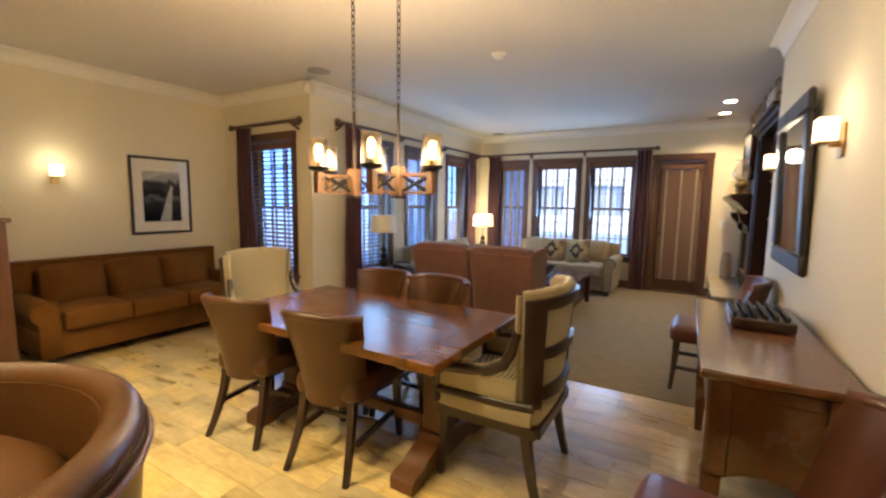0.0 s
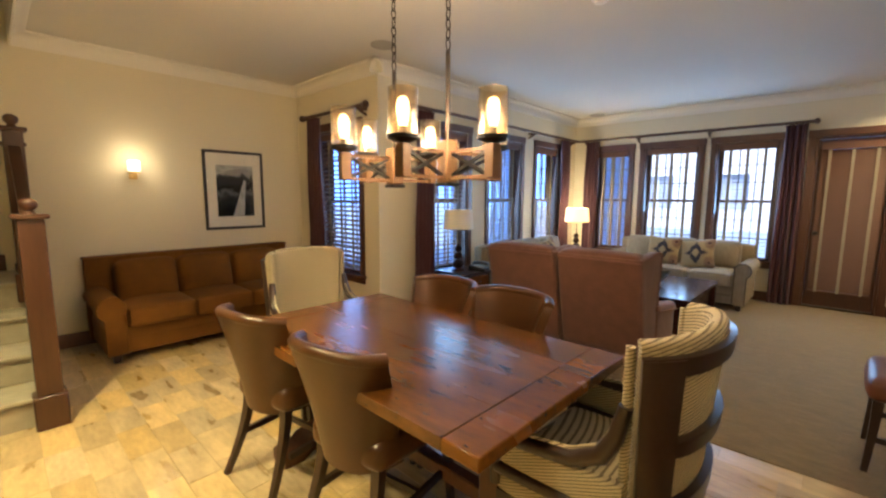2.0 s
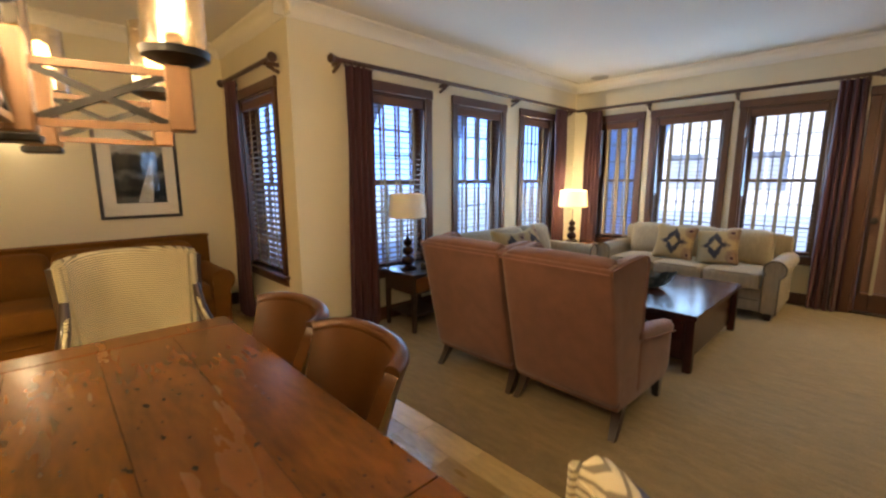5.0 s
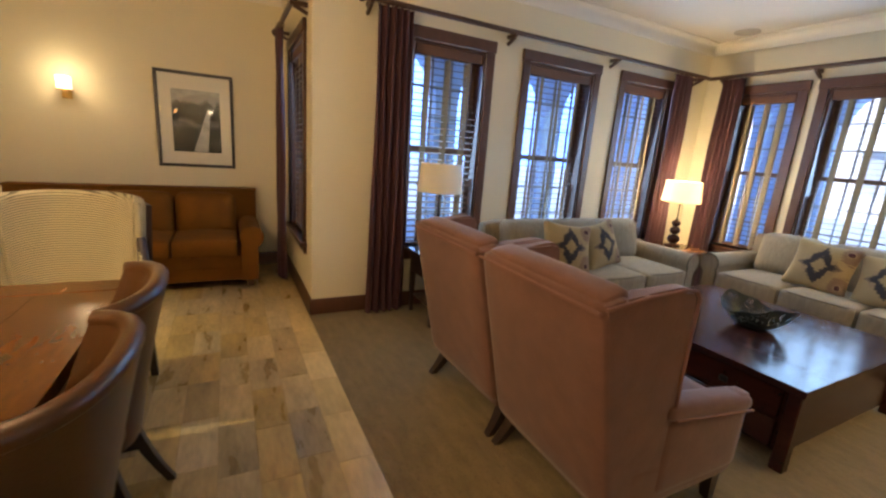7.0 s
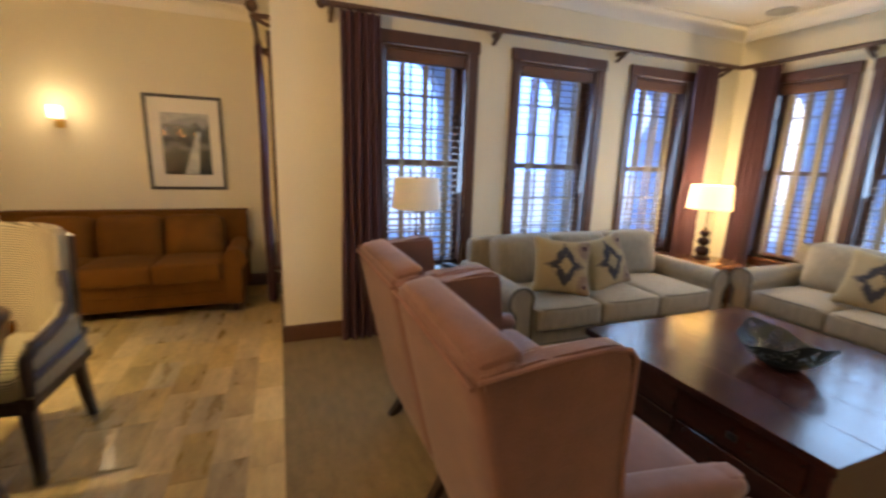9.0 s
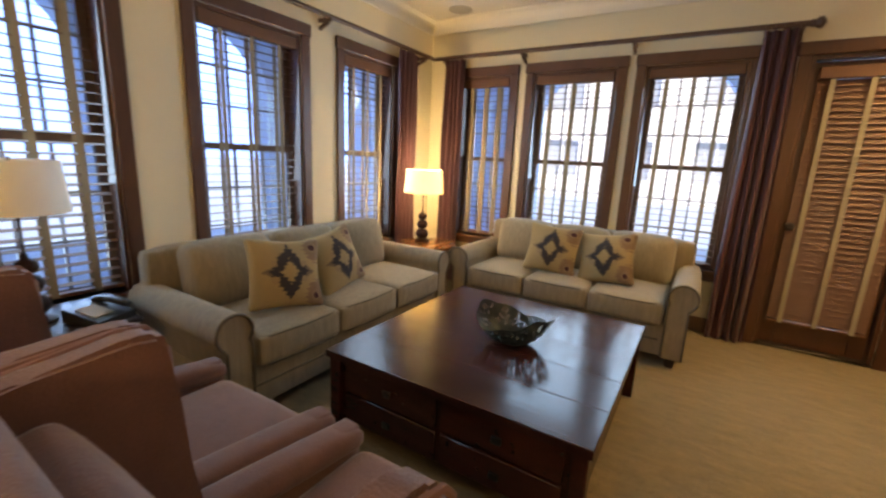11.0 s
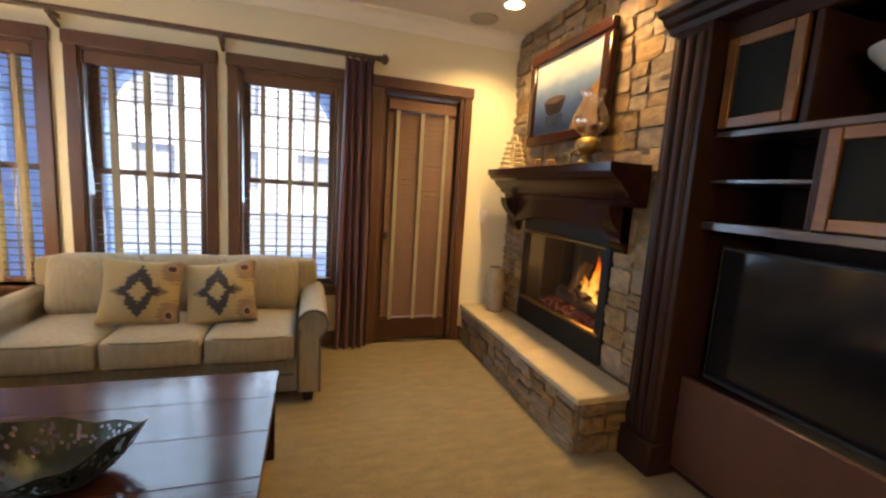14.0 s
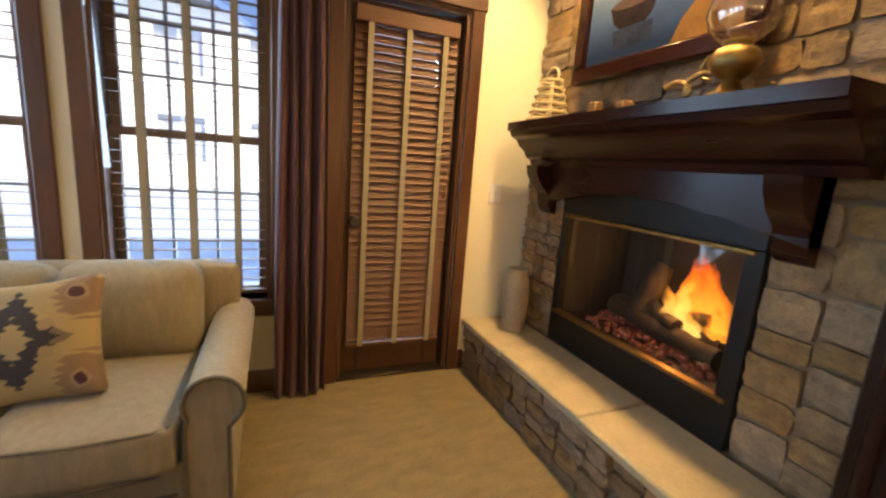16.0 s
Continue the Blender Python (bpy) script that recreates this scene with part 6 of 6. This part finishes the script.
LAND = RISE * 4
side = [(SX0 + 0.02, 0.0), (SX0 + 0.02, 0.22), (-4.57, LAND + 0.10), (XW + 0.002, LAND + 0.10), (XW + 0.002, LAND - 0.16), (-4.52, LAND - 0.16), (SX0 - 0.16, 0.0)]
part("stringer", prism(B(), side, "y", YZ, YZ + 0.035), OAK, stair, smooth=20)
# White instead of wall paint puts the panel's bright light into its colour.
part("understair_panel", prism(B(), [(XW + 0.002, 0.0), (XW + 0.002, LAND - 0.155), (-4.52, LAND - 0.155), (SX0 - 0.165, 0.0)], "y", YZ + 0.002, YZ + 0.024), WHITE, stair, "cream panel under the stairs, whitened for the light on it", smooth=20)


def newel(x, y, z0, z1, w=0.105):
    """Square newel with base block, cap and ball; z1 is the ball's top."""
    nw = part("newel", box(B(), x - w / 2, x + w / 2, y - w / 2, y + w / 2, z0, z1 - 0.115, 0.004), OAK, stair)
    part("base_block", box(B(), x - w / 2 - 0.018, x + w / 2 + 0.018, y - w / 2 - 0.018, y + w / 2 + 0.018, z0, z0 + 0.20, 0.008), OAK, nw)
    part("cap", box(B(), x - w / 2 - 0.022, x + w / 2 + 0.022, y - w / 2 - 0.022, y + w / 2 + 0.022, z1 - 0.115, z1 - 0.088, 0.007), OAK, nw)
    part("finial", lathe(B(), [(0.035, z1 - 0.088), (0.026, z1 - 0.078), (0.02, z1 - 0.07), (0.034, z1 - 0.056), (0.042, z1 - 0.036), (0.036, z1 - 0.014), (0.016, z1)], x, y, 18), OAK, nw, smooth=60)


YR = YZ + 0.02
newel(SX0 + 0.03, YR, 0.0, 1.335, 0.115)
newel(-4.57, YR, LAND - 0.14, 1.90)
newel(XW + 0.07, YR + 0.02, LAND - 0.14, 1.85)
part("handrail", bar(B(), (SX0 - 0.03, YR, 1.10), (-4.52, YR, 1.66), 0.06, 0.055), OAK, stair)
part("handrail", bar(B(), (-4.62, YR, 1.66), (XW + 0.12, YR, 1.66), 0.06, 0.055), OAK, stair)
for i in range(7):
    u = (i + 0.6) / 7.2
    x = SX0 - 0.04 - 0.78 * u
    part("baluster", box(B(), x - 0.015, x + 0.015, YR - 0.015, YR + 0.015, 0.23 + 0.55 * u, 1.09 + 0.545 * u, 0.003), OAK, stair)
for i in range(5):
    x = -4.66 - 0.095 * i
    part("baluster", box(B(), x - 0.015, x + 0.015, YR - 0.015, YR + 0.015, LAND + 0.095, 1.64, 0.003), OAK, stair)
wr = thing("wall_handrail", Matrix(), "dark oak handrail on the stairwell wall", "handrail")
part("rail", tube(B(), [(XW + 0.07, 1.12, 1.64), (XW + 0.07, 1.05, 1.665), (XW + 0.07, -1.4, 3.27)], 0.022, 10), OAK, wr)
for y, z in ((0.8, 1.83), (-0.4, 2.61)):
    part("bracket", tube(B(), [(XW, y, z - 0.06), (XW + 0.06, y, z - 0.04), (XW + 0.07, y, z)], 0.007, 6), BRONZE, wr)
part("skirt", prism(B(), [(1.5, LAND), (0.6, LAND), (-1.4, LAND + 1.43), (-1.4, LAND + 1.72), (0.7, LAND + 0.22), (1.5, LAND + 0.13)], "x", XW + 0.001, XW + 0.016), TRIM, stair, smooth=20)

# leather stools and desk chairs in the foreground
dining_chair(upright(0.05, 4.52, 88), "dark leather desk chair drawn up to the desk", LEATHERD, "dark leather chairs")


def tub_stool(m, label):
    """Swivel stool with a round padded leather back."""
    c = thing("leather_stool", m, label, "stool", "leather counter stools")

    def back(u, v):
        a = radians(-120 + 240 * u)
        r = 0.285 + 0.035 * v
        return (r * math.sin(a), -r * math.cos(a), 0.70 + 0.36 * v)
    part("backrest", shell(B(), back, 28, 8, lambda u, v: 0.055), LEATHER, c, smooth=75)
    part("top_roll", tube(B(), [back(i / 28, 1.0) for i in range(29)], 0.026, 10), LEATHER, c, smooth=75)
    part("rim_welt", tube(B(), [Vector(back(i / 28, 0.94)) * 1.0 + Vector((back(i / 28, 0.94)[0], back(i / 28, 0.94)[1], 0)) * 0.10 for i in range(29)], 0.006, 6), LEATHERD, c, smooth=75)
    part("inside_pad", lathe(B(), [(0.24, 0.71), (0.262, 0.88), (0.255, 0.985), (0.225, 1.012), (0.14, 1.0), (0.0, 0.985)], 0, 0, 32), LEATHER, c, "worn tan leather pad inside the round back", smooth=75)
    part("seat", lathe(B(), [(0.25, 0.60), (0.275, 0.62), (0.28, 0.66), (0.26, 0.70), (0.10, 0.715), (0.0, 0.718)], 0, 0, 28), LEATHER, c, smooth=75)
    for k in range(4):
        a = math.pi / 4 + math.pi / 2 * k
        part("leg", taper_leg(B(), 0.15 * math.cos(a), 0.15 * math.sin(a), 0.61, 0.0, 0.042, 0.028, 0.05 * math.cos(a), 0.05 * math.sin(a)), DARKWOOD, c)
    part("foot_ring", tube(B(), [(0.185 * math.cos(a), 0.185 * math.sin(a), 0.20) for a in [2 * math.pi * k / 24 for k in range(25)]], 0.011, 7), BRONZE, c)
    return c


tub_stool(upright(-0.925, 0.80, 150, 0.0), "round tan leather counter stool near the kitchen")
dining_chair(upright(0.02, 2.06, 84, 0.0), "dark leather dining chair near the desk", LEATHERD, "dark leather chairs", 0.02, rise=0.52)
part("skirt", prism(B(), [(-3.72, 0.0), (-4.66, LAND - 0.05), (-4.66, LAND + 0.22), (-3.72, 0.30)], "y", 0.501, 0.516), TRIM, stair, smooth=20)

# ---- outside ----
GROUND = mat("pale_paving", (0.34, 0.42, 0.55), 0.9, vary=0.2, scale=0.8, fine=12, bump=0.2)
WHITETRIM = mat("white_trim", (0.72, 0.74, 0.76), 0.6, vary=0.05)
ROOFING = mat("slate_roof", (0.10, 0.10, 0.11), 0.8, vary=0.3, scale=3)
DARKGLASS = mat("dark_window_glass", (0.42, 0.46, 0.52), 0.3, vary=0.2, scale=2, bump=0)
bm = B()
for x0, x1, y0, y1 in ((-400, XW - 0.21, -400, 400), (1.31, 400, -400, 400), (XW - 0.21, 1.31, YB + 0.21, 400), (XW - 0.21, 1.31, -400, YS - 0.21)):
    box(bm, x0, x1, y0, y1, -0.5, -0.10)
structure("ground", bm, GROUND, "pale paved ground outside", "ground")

# arcaded porch round the windows; its shade's blue is put into the plaster colour
PORCH = mat("shade_blue_plaster", (0.52, 0.68, 0.95), 0.8, vary=0.1, scale=3, fine=40, bump=0.15)


def arcade(name, axis, face, bays, z1, label):
    """A wall of round-headed openings: piers, and above each opening a fascia cut to the arch."""
    ar = thing(name, Matrix(), label, "arcade", "porch arcades")
    f = (lambda s, d: (face + d, s)) if axis == "x" else (lambda s, d: (s, face + d))
    ends = [bays[0][0] - 0.4, *[(p[1] + q[0]) / 2 for p, q in zip(bays, bays[1:])], bays[-1][1] + 0.4]
    for (a, b), e0, e1 in zip(bays, ends, ends[1:]):
        for p, q in ((e0, a), (b, e1)):
            (x0, y0), (x1, y1) = f(p, -0.12), f(q, 0.12)
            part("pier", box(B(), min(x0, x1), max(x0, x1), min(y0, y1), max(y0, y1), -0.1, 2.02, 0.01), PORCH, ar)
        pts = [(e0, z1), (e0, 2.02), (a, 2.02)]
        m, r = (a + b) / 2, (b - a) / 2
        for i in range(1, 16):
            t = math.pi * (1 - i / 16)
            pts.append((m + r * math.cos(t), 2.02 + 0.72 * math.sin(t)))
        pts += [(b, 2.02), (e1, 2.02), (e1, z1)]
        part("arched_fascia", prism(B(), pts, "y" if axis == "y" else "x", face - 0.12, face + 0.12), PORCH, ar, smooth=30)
    return ar


arcade("porch_arcade", "x", -6.3, [(4.6, 6.2), (6.56, 8.16), (8.52, 10.2)], 3.0, "plastered porch arcade with round arches, blue shade in its colour")
arcade("porch_arcade", "y", 10.9, [(-6.9, -4.45), (-3.38, -0.9), (0.1, 2.4)], 3.0, "plastered porch arcade before the terrace, blue shade in its colour")
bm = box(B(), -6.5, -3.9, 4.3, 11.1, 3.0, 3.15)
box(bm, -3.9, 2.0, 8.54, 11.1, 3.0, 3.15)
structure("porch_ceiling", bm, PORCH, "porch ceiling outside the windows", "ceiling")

# neighbouring house beyond the terrace
hs = thing("house", pose(-3.5, 24, -0.1), "pale two-storey house with grey windows beyond the terrace", "house")
PALE = mat("pale_render", (0.86, 0.86, 0.84), 0.8, vary=0.08, scale=1)
part("wall", pierced(B(), "y", 0, 0.4, -9, 9, 0, 6.2, [(x, x + 1.5, z, z + 1.6) for x in (-7.2, -4.2, -1.2, 1.8, 4.8) for z in (0.9, 3.9)]), PALE, hs)
part("roof", prism(B(), [(-0.6, 6.2), (8.6, 6.2), (4.0, 9.0)], "x", -9.4, 9.4), ROOFING, hs)
for x in (-7.2, -4.2, -1.2, 1.8, 4.8):
    for z in (0.9, 3.9):
        w = part("window", box(B(), x, x + 1.5, 0.2, 0.24, z, z + 1.6), DARKGLASS, hs)
        part("window_frame", box(B(), x + 0.71, x + 0.79, 0.14, 0.2, z, z + 1.6), WHITETRIM, w)
# Added glowing sheets beyond the windows: bright to the north, dimmer blue westward.
GLOWSKY = glow("glowing_bright_sheet", (0.52, 0.75, 1.0), 8.0)
structure("backdrop", box(B(), -21, 60, 62, 62.2, -1, 40), GLOWSKY, "glowing sheet standing in for the distance outside", "backdrop")
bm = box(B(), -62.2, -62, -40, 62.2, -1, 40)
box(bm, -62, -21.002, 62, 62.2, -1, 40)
structure("backdrop_side", bm, glow("glowing_blue_sheet", (0.24, 0.46, 1.0), 1.25), "glowing sheet standing in for the distance outside", "backdrop")

# ---- floor tiles and stones ----
def tile_mesh(name, lx, ly, h, bevel, material):
    bm = box(B(), -lx / 2, lx / 2, -ly / 2, ly / 2, -h, 0, bevel)
    me = bpy.data.meshes.new(name)
    bm.to_mesh(me)
    bm.free()
    me.materials.append(material)
    return me


rnd = random.Random(7)
RW, RL = 0.15, 0.34
whole = tile_mesh("tile", RL - 0.0016, RW - 0.0016, 0.012, 0.0008, TILE)
border = tile_mesh("tile", RL - 0.0016, RW - 0.0016, 0.012, 0.0008, TILEPALE)
rest = B()
row = 0
y = 4.08 - RW / 2
while y > YS:
    x = XW - RL * rnd.choice((0.1, 0.35, 0.6, 0.85))
    while x < XR:
        a, b = max(x, XW + 0.001), min(x + RL, XR - 0.001)
        near = b - a > RL - 0.001 and y > 1.15 and -4.4 < a and b < 0.3
        if near:
            ob = new("tile", whole if row else border)
            ob.parent = floor
            ob.matrix_basis = pose((a + b) / 2, y, rnd.uniform(-0.0006, 0.0004), rnd.uniform(-0.08, 0.08), rnd.uniform(-0.05, 0.05))
        elif b - a > 0.02 and not (a < -3.8 and 0.4 < y < 1.5):
            box(rest, a + 0.001, b - 0.001, y - RW / 2 + 0.001, y + RW / 2 - 0.001, -0.012, 0.0)
        x += RL
    y -= RW
    row += 1
tagged(part("further_tiles", rest, mat("floor_tile_far", (0.49, 0.355, 0.155), 0.29, vary=0.40, scale=7, fine=34, bump=0.08, piece=0.20, stretch=(0.45, 1.5, 1), coat=0.2, island=True), floor, smooth=None), kind="stuff")


def stone_mesh(k):
    """A rough unit stone: its face is pillowed and uneven, its back flat at x = 0, its face towards -x."""
    r = random.Random(k)
    bm = bmesh.new()
    n = 4
    g = []
    tip = (r.uniform(-1, 1), r.uniform(-1, 1))
    cut = [r.uniform(0.0, 0.16) for _ in range(4)]
    for i in range(n + 1):
        col = []
        for j in range(n + 1):
            u, v = i / n * 2 - 1, j / n * 2 - 1
            edge = max(abs(u), abs(v))
            d = 1.0 if edge < 0.8 else 0.93
            d += r.uniform(-0.3, 0.2) + 0.18 * u * tip[0] + 0.18 * v * tip[1]
            c4 = cut[(u > 0) + 2 * (v > 0)] * (abs(v) > 0.9) * (abs(u) > 0.9)
            ju = u * (1 - c4) + (r.uniform(-0.05, 0.05) if abs(u) < 1 else r.uniform(-0.05, 0.01) * u)
            jv = v * (1 - c4) + (r.uniform(-0.05, 0.05) if abs(v) < 1 else r.uniform(-0.10, 0.02) * v)
            col.append(bm.verts.new((-d, ju / 2, jv / 2)))
        g.append(col)
    for i in range(n):
        for j in range(n):
            bm.faces.new((g[i][j], g[i + 1][j], g[i + 1][j + 1], g[i][j + 1]))
    rim = [g[i][0] for i in range(n)] + [g[n][j] for j in range(n)] + [g[n - i][n] for i in range(n)] + [g[0][n - j] for j in range(n)]
    back = [bm.verts.new((0, v.co.y, v.co.z)) for v in rim]
    for i in range(len(rim)):
        k2 = (i + 1) % len(rim)
        bm.faces.new((rim[i], rim[k2], back[k2], back[i]))
    bmesh.ops.recalc_face_normals(bm, faces=bm.faces)
    me = bpy.data.meshes.new("stone")
    bm.to_mesh(me)
    bm.free()
    me.materials.append(STONE)
    me.shade_smooth()
    me.set_sharp_from_angle(angle=radians(14))
    return me


STONES = [stone_mesh(k) for k in range(16)]


def lay(parent, m, s0, s1, z0, z1, big, small, flat=0.55):
    """Splits a field at random into uneven courses and sets a stone in each piece."""
    w, h = s1 - s0, z1 - z0
    if (w > big or h > big * flat) and (w > small * 2 or h > small):
        k = rnd.uniform(0.36, 0.64)
        if w > h * 1.7 and w > small * 1.6:
            lay(parent, m, s0, s0 + w * k, z0, z1, big, small, flat)
            lay(parent, m, s0 + w * k, s1, z0, z1, big, small, flat)
            return
        if h > small * 0.9:
            lay(parent, m, s0, s1, z0, z0 + h * k, big, small, flat)
            lay(parent, m, s0, s1, z0 + h * k, z1, big, small, flat)
            return
    ob = new("stone", rnd.choice(STONES))
    ob.parent = parent
    ob.matrix_basis = m @ Matrix.Translation((0, (s0 + s1) / 2, (z0 + z1) / 2)) @ Matrix.Rotation(radians(rnd.uniform(-2.2, 2.2)), 4, "X") @ Matrix.Diagonal((rnd.uniform(0.016, 0.036), rnd.choice((-1, 1)) * (w - 0.006), h - 0.006, 1))


face = Matrix.Translation((SX + 0.032, 0, 0))
lay(chim, face, SY0 + 0.004, SY1 - 0.004, FB[3], ZC - 0.003, 0.28, 0.095, 0.55)
lay(chim, face, FB[1], SY1 - 0.004, 0.338, FB[3], 0.20, 0.08)
lay(chim, face, SY0 + 0.004, 6.765, 0.338, FB[3], 0.22, 0.11, 0.8)
lay(chim, face, 6.765, FB[0], 0.338, FB[3], 0.24, 0.11, 0.8)
lay(over, face, CYA, SY0 + 0.002, 2.217, ZC - 0.003, 0.25, 0.085)
lay(hearth, Matrix.Translation((0.192, 0, 0)), 6.645, SY1 - 0.004, 0.0, 0.293, 0.24, 0.09)
lay(hearth, Matrix.Translation((0, 6.642, 0)) @ Matrix.Rotation(radians(90), 4, "Z"), -0.545 + 0.0, -0.20, 0.0, 0.293, 0.26, 0.11)
